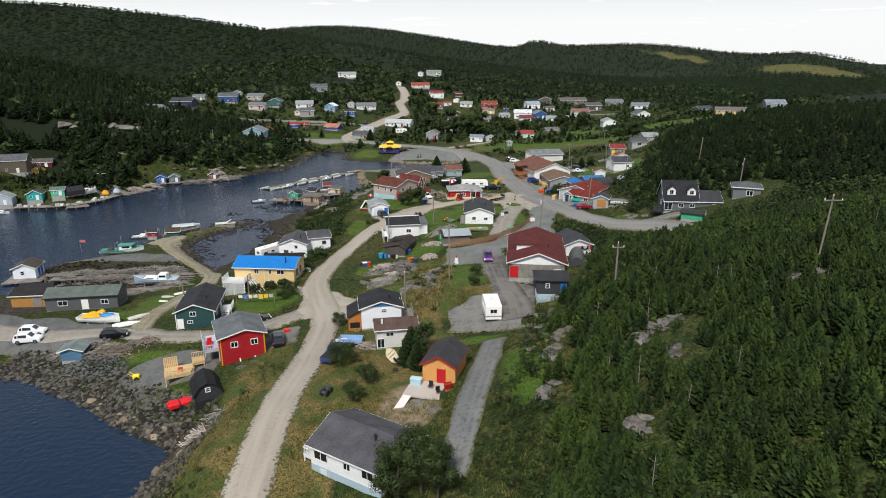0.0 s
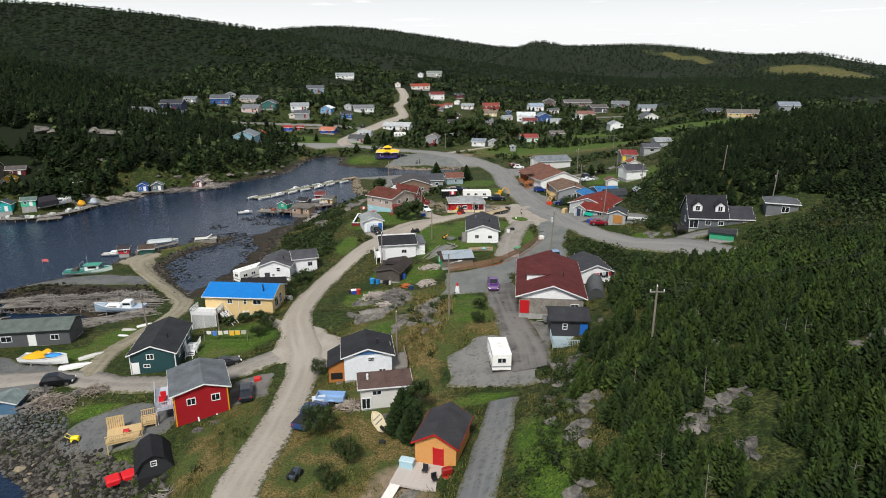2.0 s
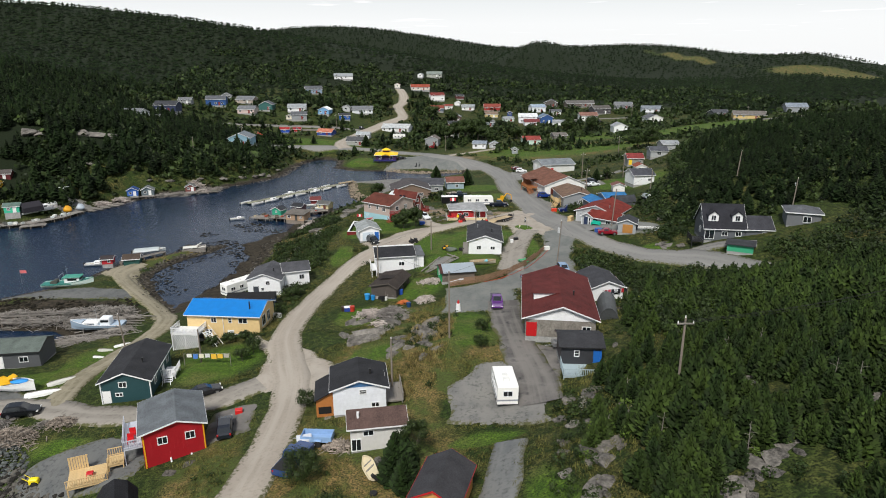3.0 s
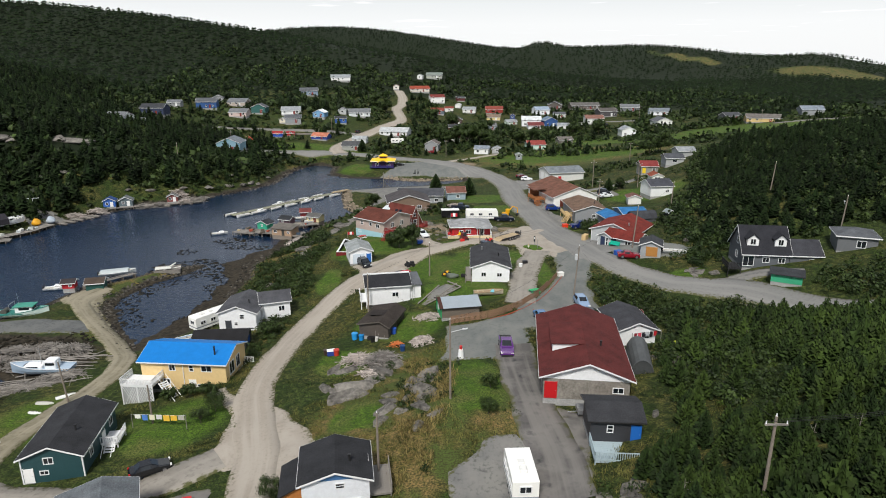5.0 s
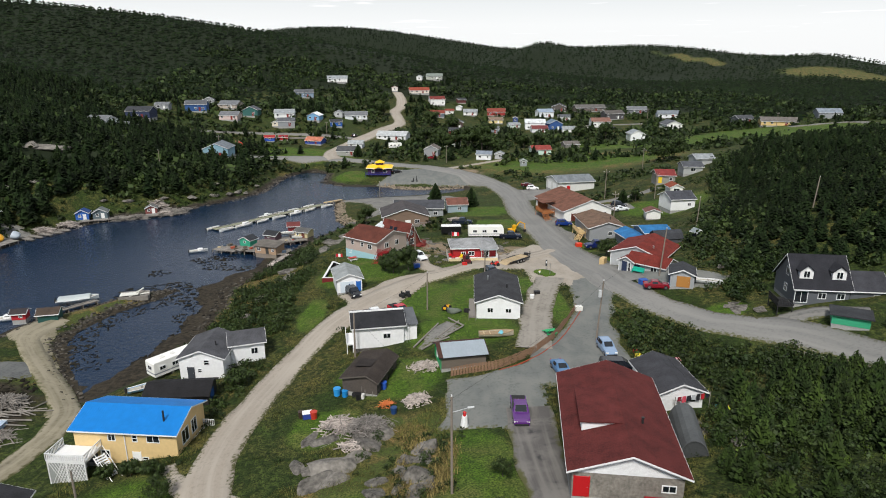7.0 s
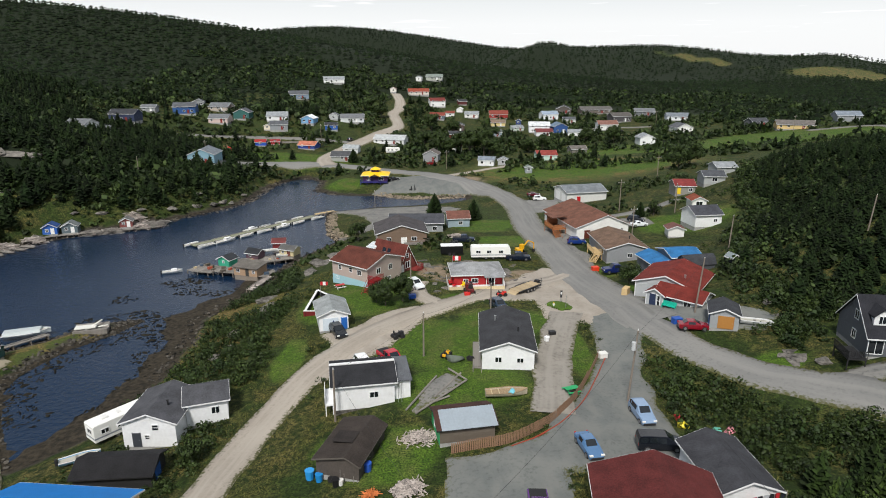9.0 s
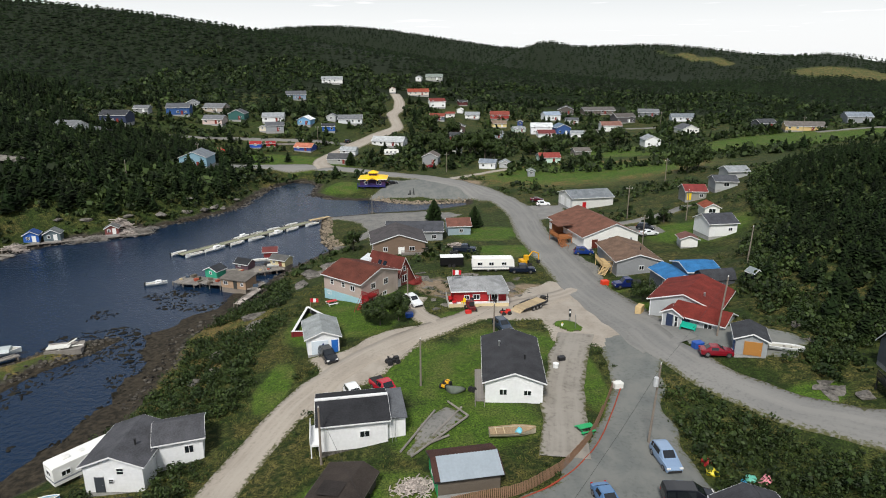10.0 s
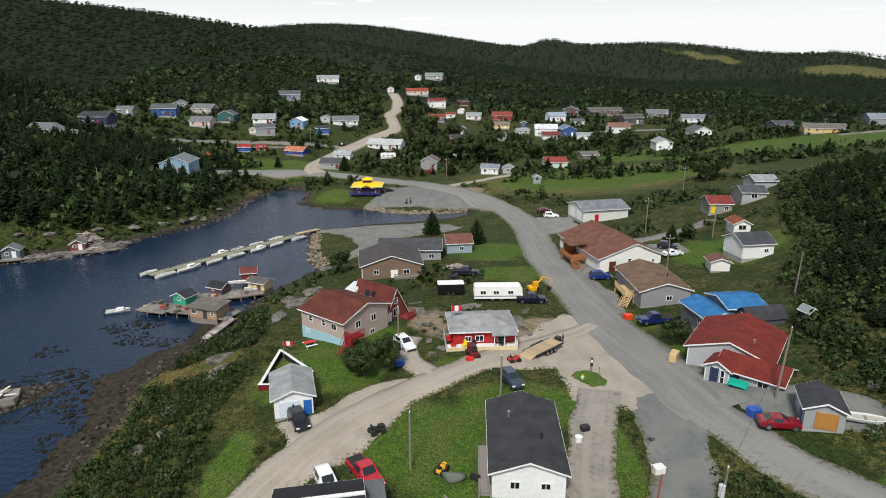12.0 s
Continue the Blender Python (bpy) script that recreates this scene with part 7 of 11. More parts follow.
boat(-46.5, 240.5, 1.25, 12, 4.4, 1.6, paint("e4e5e2", 0.4), "white rowing boat drawn up beside the cream shed")
boat(-42.0, 236.6, 1.2, 8, 4.0, 1.4, paint("e4e5e2", 0.4), "white dinghy on the back wharf")

r = random.Random(12)
for k in range(26):
    u, w = r.uniform(0.02, 0.98), r.uniform(-2.0, 2.0)
    px, py = (-62 + 20 * u + w * 0.35, 228.2 - 6.6 * u + w) if k % 3 else (-54 + 13 * u, 232 + 4.5 * u + w * 0.6)
    if -50.8 < px < -44 and py < 226 or math.hypot(px + 54.8, py - 229.5) < 2.6 or math.hypot(px + 49.5, py - 236) < 2.6 or math.hypot(px + 41, py - 238) < 3:
        continue
    size, code = r.uniform(0.25, 0.6), r.choice(("5a5348", "8a8578", "2f8a78", "c8c4b8", "3a4a5a", "9a4a34", "b8a888"))
    box = thing("fish_crate", px, py, 1.16 if k % 3 and px > -55.6 else 0.96, r.uniform(0, 90), "weathered crate lying on the fishing stage", "crate", "crates on the stage")
    part("body", Shape().block(-size, -size * 0.7, 0, size, size * 0.7, size * 0.9, 0.04), paint(code, 0.8), box)
    part("lid", Shape().box(-size * 1.03, -size * 0.73, size * 0.9 + 0.002, size * 1.03, size * 0.73, size * 0.9 + 0.05), paint(code, 0.8), box)

# the spit and the slip
slip = thing("slipway", -66, 139, 0, 0, "slipway of loose grey poles under the hauled-out boat", "slipway")
r = random.Random(5)
for k in range(44):
    px, py, tilt, size = r.uniform(-5, 5.5), r.uniform(-7, 6.5), r.uniform(-25, 12) + (90 if k % 9 == 0 else 0), r.uniform(1.6, 3.6)
    d = Vector((math.cos(radians(tilt)), math.sin(radians(tilt)), 0)) * size
    a, b = Vector((px, py, 0)) - d, Vector((px, py, 0)) + d
    a.z, b.z = max(0.1, gz(a.x - 66, a.y + 139)) + 0.1 + 0.008 * k, max(0.1, gz(b.x - 66, b.y + 139)) + 0.1 + 0.008 * k
    part("pole", Shape().tube(a, b, 0.11, 0.08, 6), GREY_WOOD, slip)
house("boathouse", (-101.2, 143.3), (-96.6, 144.2), 5.0, 2.7, 1.0, siding("dfe6ee"), shingle("4a4440"), "y", "white boathouse on a float", "shed", windows=[("F", -0.4, 1.1, 0.7, 0.8)], doors=[("R", 2.0, 0.8, 1.9, BLUE_DOOR), ("R", 3.6, 0.7, 1.9, BLUE_DOOR)], at_z=0.5)
wharf("wharf", [(-103, 143.5), (-95, 145)], 6.0, 0.45, GREY_WOOD, "grey float under the boathouse")
wharf("wharf", [(-94, 143.4), (-64, 147.6)], 1.3, 1.5, GREY_WOOD, "long narrow jetty along the slip")
wharf("wharf", [(-92, 142.0), (-66, 144.0)], 2.0, 1.1, GREY_WOOD, "old grey slipway timbers beside the jetty")
b = boat(-66.6, 138.6, 1.55, 182, 9.6, 3.0, paint("8fa2b4", 0.5), "blue-grey fishing boat hauled up on the slip", cabin=0.55, mast=True, inner=paint("9fb0c0", 0.6), tall=1.9, trim=WHITE)
part("wheelhouse", Shape().block(-2.6, -0.85, 0.6, -0.8, 0.85, 2.1, 0.12), paint("e2e6e8", 0.4), b)
part("wheelhouse_window", Shape().box(-2.4, -0.87, 1.3, -1.0, 0.87, 1.75), GLASS, b)
part("hatch", Shape().block(1.6, -0.5, 0.95, 2.6, 0.5, 1.3, 0.06), paint("3a4654"), b)
part("cradle", Shape().tube((-2.5, -1.5, -1.4), (-2.5, -1.1, 0.2), 0.1, n=6).tube((2.2, -1.5, -1.4), (2.2, -1.0, 0.2), 0.1, n=6).tube((-2.5, 1.5, -1.4), (-2.5, 1.1, 0.2), 0.1, n=6).tube((2.2, 1.5, -1.4), (2.2, 1.0, 0.2), 0.1, n=6), GREY_WOOD, b)
b = boat(-86.0, 164.0, 0.75, 9, 10.6, 3.3, paint("c4d6d0", 0.5), "white and green longliner beside the spit", cabin=1.0, mast=True, inner=paint("2f7a70", 0.6), tall=1.8, trim=paint("2f7a70", 0.6))
part("cabin_roof", Shape().block(-0.8, -1.25, 2.02, 3.0, 1.25, 2.16, 0.05), paint("3f8f7c", 0.5), b, "green cabin roof")
part("net_drum", Shape().tube((-2.6, -0.8, 1.0), (-2.6, 0.8, 1.0), 0.5, n=12).box(-3.6, -0.5, 0.5, -3.1, 0.6, 1.1), paint("4a4a44", 0.8), b)
part("gallows", Shape().tube((-1.3, -1.2, 0.5), (-1.3, -1.2, 2.6), 0.06, n=6).tube((-1.3, 1.2, 0.5), (-1.3, 1.2, 2.6), 0.06, n=6).tube((-1.3, -1.2, 2.6), (-1.3, 1.2, 2.6), 0.06, n=6), STEEL, b)
part("bow_stripe", Shape().box(-5.0, -1.6, 0.62, 1.0, -1.585, 0.8), paint("2f7a70", 0.6), b)
boat(-88.5, 180.5, 0.1, 10, 5.0, 1.9, paint("e4e5e2", 0.4), "white motor boat moored by the spit", cabin=0.4)
house("shed", (-79.4, 176.2), (-76.0, 177.0), 3.0, 1.9, 0.7, siding("1f4f4a"), shingle("4a4038"), "x", "dark green net shed beside the longliner", "shed")
house("shed", (-85.6, 178.0), (-83.2, 178.5), 2.2, 1.6, 0.5, siding("b0222c"), shingle("3a3536"), "x", "small red shed with white trim on the spit", "shed", windows=[("F", 0.4, 0.7, 0.5, 0.5)], at_z=0.8)
wharf("wharf", [(-82, 180), (-74.5, 189)], 1.2, 0.9, GREY_WOOD, "light plank walkway along the spit")
h = boat(-79.0, 189.5, 0.75, 20, 8.0, 3.0, paint("c3cacb", 0.5), "large pale boat hull under grey cover by the spit")
part("cover", Shape().prism([(-1.4, 0.5), (1.4, 0.5), (0.9, 0.95), (-0.9, 0.95)], "x", -3.6, 2.4), paint("aeb6b6", 0.7), h, "grey winter cover")
wreck = thing("wrecked_boat", -67.5, 191.0, 0.3, 15, "broken grey boat wreck on the rocks", "boat")
part("hull", Shape().prism([(-1.4, 0.0), (1.5, 0.2), (1.7, 1.3), (0.4, 0.7), (-1.5, 1.1)], "x", -3.2, 2.6), GREY_WOOD, wreck)
part("timber", Shape().tube((-2.5, -1.6, 0.3), (1.5, 1.2, 2.0), 0.14, n=6).tube((-1.0, 1.4, 0.4), (2.8, -0.6, 1.5), 0.12, n=6).box(-3.0, -0.8, 1.2, 0.6, 0.9, 1.35), paint("d2d2ca", 0.7), wreck)
flag = thing("flag_pole", -98.4, 167.0, 0.3, 0, "small flag on a pole by the water", "flag")
part("pole", Shape().tube((0, 0, -0.5), (0, 0, 3.0), 0.05, n=6), STEEL, flag)
part("flag", Shape().box(0.03, -0.01, 2.3, 1.5, 0.01, 3.0), paint("c86a6a"), flag)

# wharf yard
house("shed", (-90.6, 128.6), (-84.6, 129.2), 3.6, 2.4, 0.8, siding("2e3034"), shingle("2a2a2c"), "x", "black shed with blue end by the slip", "shed", trim_mat=DARK_METAL)
house("shed", (-87.6, 121.6), (-80.4, 122.4), 5.0, 2.8, 0.8, siding("a87c40"), shingle("2c2a2a"), "x", "brown plywood shed with dark roof", "shed", doors=[("F", 1.2, 1.6, 2.0, GREY_WOOD)])
h = house("store", (-79.8, 119.6), (-66.8, 121.4), 5.6, 3.0, 1.0, siding("55575a"), shingle("5b645f"), "x", "long grey weathered store with two windows", "shed", trim_mat=DARK_METAL, windows=[("F", -3.4, 1.2, 1.6, 0.9), ("F", 4.2, 1.2, 1.2, 0.8)], doors=[("F", 0.6, 1.1, 2.0, WHITE_DOOR)])
b = boat(-65.9, 112.6, gz(-66, 112.8) + 0.6, -6, 7.8, 2.5, paint("e6e8e6", 0.5), "white boat under yellow and blue tarpaulin on a cradle", tall=1.9, trim=WHITE)
sheet = boulder(21, 3, 0.16)
part("tarpaulin", big_mesh("tarpaulin", sheet[0] * (2.5, 1.3, 1.0) + (-1.5, 0, 1.0), sheet[1], paint("e0ac14", 0.6), True), None, b, "yellow tarpaulin")
part("tarpaulin", big_mesh("tarpaulin", sheet[0] * (0.9, 0.8, 0.5) + (0.3, 0.2, 1.75), sheet[1], paint("e0ac14", 0.6), True), None, b, "yellow tarpaulin")
part("tarpaulin", big_mesh("tarpaulin", sheet[0][:, [1, 0, 2]] * (1.3, 1.05, 0.55) + (1.7, 0, 1.2), sheet[1], paint("2d8fdc", 0.6), True), None, b, "blue tarpaulin")
part("cradle", Shape().box(-2.0, -0.8, -0.75, -1.7, 0.8, -0.2).box(1.2, -0.8, -0.75, 1.5, 0.8, -0.2), GREY_WOOD, b)


def upturned_boat(x, y, yaw, long, wide, code, label):
    """A small open boat lying keel up."""
    t = thing("upturned_boat", x, y, gz(x, y) + 0.03, yaw, label, "boat", "boats in the grass")
    s, k = Shape(), 9
    for i in range(k):
        u = i / (k - 1)
        w = wide / 2 * (math.sin(math.pi * min(1, 0.18 + 0.82 * u) ** 0.8) ** 0.6 * 0.98 + 0.02)
        px, up = (u - 0.5) * long, 0.42 * wide * (1 - 0.35 * abs(2 * u - 1) ** 2)
        s.v += [(px, -w, 0.0), (px, -w * 0.85, up * 0.6), (px, 0, up), (px, w * 0.85, up * 0.6), (px, w, 0.0)]
    s.f += [(5 * i + m, 5 * i + 5 + m, 5 * i + 6 + m, 5 * i + 1 + m) for i in range(k - 1) for m in range(4)] + [(0, 1, 2, 3, 4), tuple(5 * k - 1 - m for m in range(5))]
    part("hull", s, paint(code, 0.6), t)
    part("keel", Shape().box(-long * 0.42, -0.04, 0.36 * wide, long * 0.42, 0.04, 0.44 * wide), GREY_WOOD, t)


for bx, by, byaw, long, code in ((-57.6, 129.1, 35, 2.6, "dcdeda"), (-59.4, 127.1, -5, 2.6, "b4b4ac"), (-59.1, 124.3, -10, 2.0, "d4d6d2"), (-59.9, 115.0, 38, 3.8, "c4c4bc"), (-60.5, 111.4, 20, 4.6, "e0e2de")):
    upturned_boat(bx, by, byaw, long, long * 0.33, code, "small upturned white boat in the grass")
house("shed", (-65.4, 98.8), (-62.2, 99.2), 3.0, 1.9, 0.5, siding("4f7594"), shingle("6d7a78"), "y", "small slate blue shed with greenish roof", "shed", doors=[("R", 1.4, 0.8, 1.5, paint("3a5f82"))])
house("shed", (-37.4, 81.4), (-34.1, 83.0), 4.4, 1.2, 1.6, siding("303236"), shingle("222326"), "y", "black gambrel-roofed shed with grey trim", "shed", form="gambrel", windows=[("F", 0, 1.5, 0.5, 0.5)], base=DARK_METAL)
red = thing("covered_trailer", -40.4, 83.6, gz(-40.4, 83.6), 35, "utility trailer under a bright red cover", "trailer")
part("cover", Shape().block(-1.6, -0.8, 0.35, -0.05, 0.8, 1.0, 0.15).block(0.05, -0.8, 0.35, 1.6, 0.8, 0.95, 0.15), paint("d41622", 0.6), red)
for wy in (-0.85, 0.85):
    wheel = part("wheel", TYRE, RUBBER, red)
    wheel.matrix_local = pose(0, wy, 0.33)
yel = thing("cultivator", -50.0, 91.6, gz(-50, 91.6), 10, "bright yellow garden machine on gravel", "machine")
part("body", Shape().block(-0.5, -0.35, 0.35, 0.5, 0.35, 0.95, 0.1), paint("f2dc10"), yel)
part("handle", Shape().tube((-0.4, -0.3, 0.8), (-1.0, -0.35, 1.3), 0.04).tube((-0.4, 0.3, 0.8), (-1.0, 0.35, 1.3), 0.04), paint("f2dc10"), yel)
for wy in (-0.4, 0.4):
    wheel = part("wheel", TYRE, RUBBER, yel)
    wheel.matrix_local = pose(0.1, wy, 0.33)
wood = Shape()
rw = random.Random(4)
for k in range(190):
    a, px, py = rw.uniform(-1.3, 1.3), rw.gauss(0, 1.5), rw.gauss(0, 1.0)
    pz = max(0.05, 1.1 * (1 - (px / 4) ** 2) * (1 - (py / 3) ** 2) * rw.uniform(0.3, 1))
    half = rw.uniform(0.35, 1.0)
    dx, dy = math.cos(a) * half, math.sin(a) * half
    wood.tube((px - dx, py - dy, pz), (px + dx, py + dy, pz + rw.uniform(-0.25, 0.25)), rw.uniform(0.03, 0.075), n=4)
wood_mesh = wood.mesh("lumber_heap", GREY_WOOD)
for k, (px, py, pyaw, s) in enumerate(((-90, 144.6, 8, 0.8), (-85.5, 145.2, 10, 0.9), (-80, 145.4, 5, 0.8), (-75, 145.8, 12, 0.9), (-70, 146.2, 4, 0.8), (-72, 142, 20, 0.9), (-78, 142.8, 5, 0.8), (-64, 133, 30, 0.8), (-68, 131.5, -20, 0.8), (-86, 106, 10, 0.8), (-88, 101, 60, 0.8), (-58.6, 99.4, 5, 1.0), (-61.0, 103.2, 70, 0.6), (-55.0, 102.5, 30, 0.5))):
    w = tagged(new("lumber_heap", wood_mesh), "heap of grey weathered boards and poles", "lumber", "lumber heaps", "stuff")
    w.matrix_world = pose(px, py, gz(px, py) + (0.9 if 142 < py < 147 and px < -60 else 0), 0, 0, pyaw) @ Matrix.Diagonal((s, s * 0.8, s * (0.35 if px < -62 and py > 130 else 1), 1))

# the far bank of the harbour
for row in ("-151.5 217.0 6.5 5.0 a7b4c0 8b9498 y 2.6 1.2 grey-blue boathouse", "-142.0 220.4 4.6 4.0 1fa0a0 3c4a4c y 2.4 2.2 teal fishing shed", "-135.0 222.4 4.0 3.0 3fb894 5a6d66 x 2.2 3.4 mint green hut",
            "-161.0 241 6.0 5.0 dfe2e2 d05a58 x 2.4 7.0 white cottage with a red roof", "-153.6 242.6 4.2 3.5 d8a41c 8a6c1c y 2.2 6.7 bright yellow hut", "-155.0 249.5 6.0 4.0 5a1c20 55504e x 2.4 8.6 dark red hut", "-114.4 258.4 3.6 3.4 2d5fae 2f4a7c y 2.3 1.0 bright blue boathouse",
            "-109.8 260.4 4.0 3.4 5c6a70 6a7070 y 2.2 0.9 grey-green boathouse", "-96.5 267 3.4 3.0 7a4440 6a6a68 y 2.0 0.9 weathered red stage shed", "-158 236 9 7 5a5248 55585c x 4.6 9.0 dark brown house"):
    fx, fy, fw, fd, wc, rc, fr, fe, fz, *words = row.split()
    fx, fy, fw, fd, fe, fz = (float(v) for v in (fx, fy, fw, fd, fe, fz))
    house("boathouse" if fw < 6 else "house", (fx - fw / 2, fy - 0.15 * fw), (fx + fw / 2, fy + 0.15 * fw), fd, fe, 0.28 * (fw if fr == "y" else fd), siding(wc), shingle(rc), fr, " ".join(words) + " on the far bank", "shed" if fw < 6 else "house",
          windows=[("F", -fw * 0.2, 1.0, 0.7, 0.7)], doors=[("F", fw * 0.2, 0.8, 1.7, WHITE_DOOR)], at_z=fz, over=0.25)
h = boat(-130.4, 228.8, gz(-130.4, 228.8) + 0.75, 56, 11, 3.8, paint("d5d9dc", 0.5), "large white boat under a dark cover ashore", cabin=0.9, tall=1.8, trim=WHITE)
part("cover", Shape().prism([(-2.2, 0.5), (2.2, 0.5), (2.0, 2.0), (0.0, 3.4), (-2.0, 2.0)], "x", -5.6, 0.4), paint("221f26", 0.7), h, "dark cover")
for k in range(4):
    part("frame", Shape().tube((0.6 + k * 1.1, -1.9, 0.6), (0.6 + k * 1.1, -1.9, 2.4), 0.07, n=5).tube((0.6 + k * 1.1, -1.9, 2.4), (1.2 + k * 1.1, -1.9, 2.4), 0.07, n=5), WHITE, h)
patch("pavement", [(-150, 243.5), (-143, 247.8), (-131, 247), (-124.5, 245.6), (-119.8, 243), (-121.5, 237.5), (-125.5, 233), (-129.5, 235.5), (-138, 239.5), (-146, 240.5)], GREY_GRAVEL, "gravel boat yard on the far bank", 0.2, 0.8)
r = random.Random(31)
for k in range(22):
    u, side = r.uniform(0, 1), r.uniform(-1.2, 1.2)
    px, py = (-146 + 15 * u, 216.6 + 1.6 * u + side) if k % 2 else (-130 + 7.5 * u, 219.5 + 11 * u + side)
    size = r.uniform(0.3, 0.65)
    box = thing("fish_crate", px, py, 1.02, r.uniform(0, 90), "pale crate standing on the far wharf", "crate", "crates on the far wharf")
    code = r.choice(("dcdcd6", "b8bcb8", "8a8a84", "c8d0d0", "5a5a56"))
    part("body", Shape().block(-size, -size * 0.7, 0, size, size * 0.7, size * 1.1, 0.04), paint(code, 0.7), box)
    part("lid", Shape().box(-size * 1.03, -size * 0.73, size * 1.1 + 0.002, size * 1.03, size * 0.73, size * 1.1 + 0.05), paint(code, 0.7), box)
lamp = thing("yard_lamp", -128.6, 240.6, gz(-128.6, 240.6), 0, "white lamp post with a crossbar in the boat yard", "lamp post")
part("post", Shape().tube((0, 0, -0.3), (0, 0, 5.6), 0.1, 0.07, 8), WHITE, lamp)
part("crossbar", Shape().tube((-1.3, -0.6, 5.6), (1.6, 0.8, 5.6), 0.07, n=6), WHITE, lamp)
wharf("wharf", [(-147, 216.5), (-140, 216.8), (-131, 218.8), (-124.5, 226), (-121.5, 236)], 3.4, 1.0, GREY_WOOD, "weathered wharf along the far bank")
wharf("wharf", [(-129.6, 216.8), (-123.2, 219.4)], 3.2, 0.7, GREY_WOOD, "dark old float off the far wharf")
for k in range(5):
    wharf("slipway", [(-122.5 + k * 1.3, 240 + k * 2.2), (-117.5 + k * 1.2, 237.5 + k * 2.6)], 1.2, 0.5, GREY_WOOD, "grey slip of planks on the far bank")
for bx, by, bz, code in ((-125.0, 234.6, 1.6, "d59a1e"), (-122.6, 238.0, 1.5, "a9b4bd")):
    solid("buoy", big_mesh("buoy", boulder(3, 2, 0.05)[0] * (1.6, 1.4, 1.7), boulder(3, 2, 0.05)[1], paint(code, 0.5), True), None, bx, by, bz + 0.4, 0, "big round mooring buoy standing ashore", "buoy")
wharf("stage", [(-118, 256.5), (-106, 262)], 3.0, 0.8, GREY_WOOD, "rickety stage under the boathouses")
wharf("stage", [(-101, 264.5), (-88, 270.5)], 3.4, 0.6, GREY_WOOD, "collapsed stage on the far bank")
for k, (px, py) in enumerate(((-91, 272), (-94, 270.5), (-88.5, 273), (-118.5, 257))):
    w = tagged(new("lumber_heap", wood_mesh), "heap of grey weathered boards and poles", "lumber", "lumber heaps", "stuff")
    w.matrix_world = pose(px, py, 0.6, 0, 0, 40 * k) @ Matrix.Scale(0.9, 4)
boat(-148, 210.5, 0.05, 5, 6, 2, paint("d5d9dc", 0.5), "white boat moored under the far bank", cabin=0.5)

# ---- yellow-roofed house, playground ----
h = house("house", (-31.6, 328.3), (-22.0, 328.3), 8.0, 3.0, 1.3, siding("3a1c3c"), paint("f0c21c", 0.5, 0, 0.08), "x", "dark purple house with a bright yellow roof", form="hip", windows=[("F", -2.6, 1.0, 1.0, 1.2), ("F", 2.4, 1.0, 1.6, 1.2)], over=0.7)
part("cupola_wall", Shape().box(-1.5, 2.4, 3.9, 1.5, 5.4, 4.9), siding("3a1c3c"), h)
part("cupola_roof", Shape().add([(-2.0, 1.9, 4.85), (2.0, 1.9, 4.85), (2.0, 5.9, 4.85), (-2.0, 5.9, 4.85), (0, 3.9, 5.9)], [(0, 1, 4), (1, 2, 4), (2, 3, 4), (3, 0, 4), (3, 2, 1, 0)]), paint("f0c21c", 0.5, 0, 0.08), h)
part("porch_roof", Shape().prism([(-2.2, 2.6), (0, 3.7), (2.2, 2.6), (2.2, 2.75), (0, 3.9), (-2.2, 2.75)], "y", -2.0, 0.3), paint("f0c21c", 0.5, 0, 0.08), h)
add_deck(h, -5.6, -2.0, 4.9, -0.05, 0.6, -0.8, paint("2b2a6e", 0.6), "FLR")
play = thing("playground_slide", -98.8, 374.5, gz(-98.8, 374.5), 30, "red slide on a timber play frame", "slide")
part("chute", Shape().tube((0, 0, 2.6), (3.6, 0, 0.3), 0.6, n=8), paint("d02a20"), play)
part("tower", Shape().box(-1.4, -0.9, 0, -1.2, -0.7, 3.6).box(-1.4, 0.7, 0, -1.2, 0.9, 3.6).box(0.0, -0.9, 0, 0.2, -0.7, 3.6).box(0.0, 0.7, 0, 0.2, 0.9, 3.6).box(-1.5, -1, 2.3, 0.3, 1, 2.5), BROWN_WOOD, play)
solid("play_fence", Shape().box(-9, -0.05, 0, 9, 0.05, 0.9), GREY_WOOD, -80, 404, gz(-80, 404), 5, "pale wooden fence round the playground", "fence")

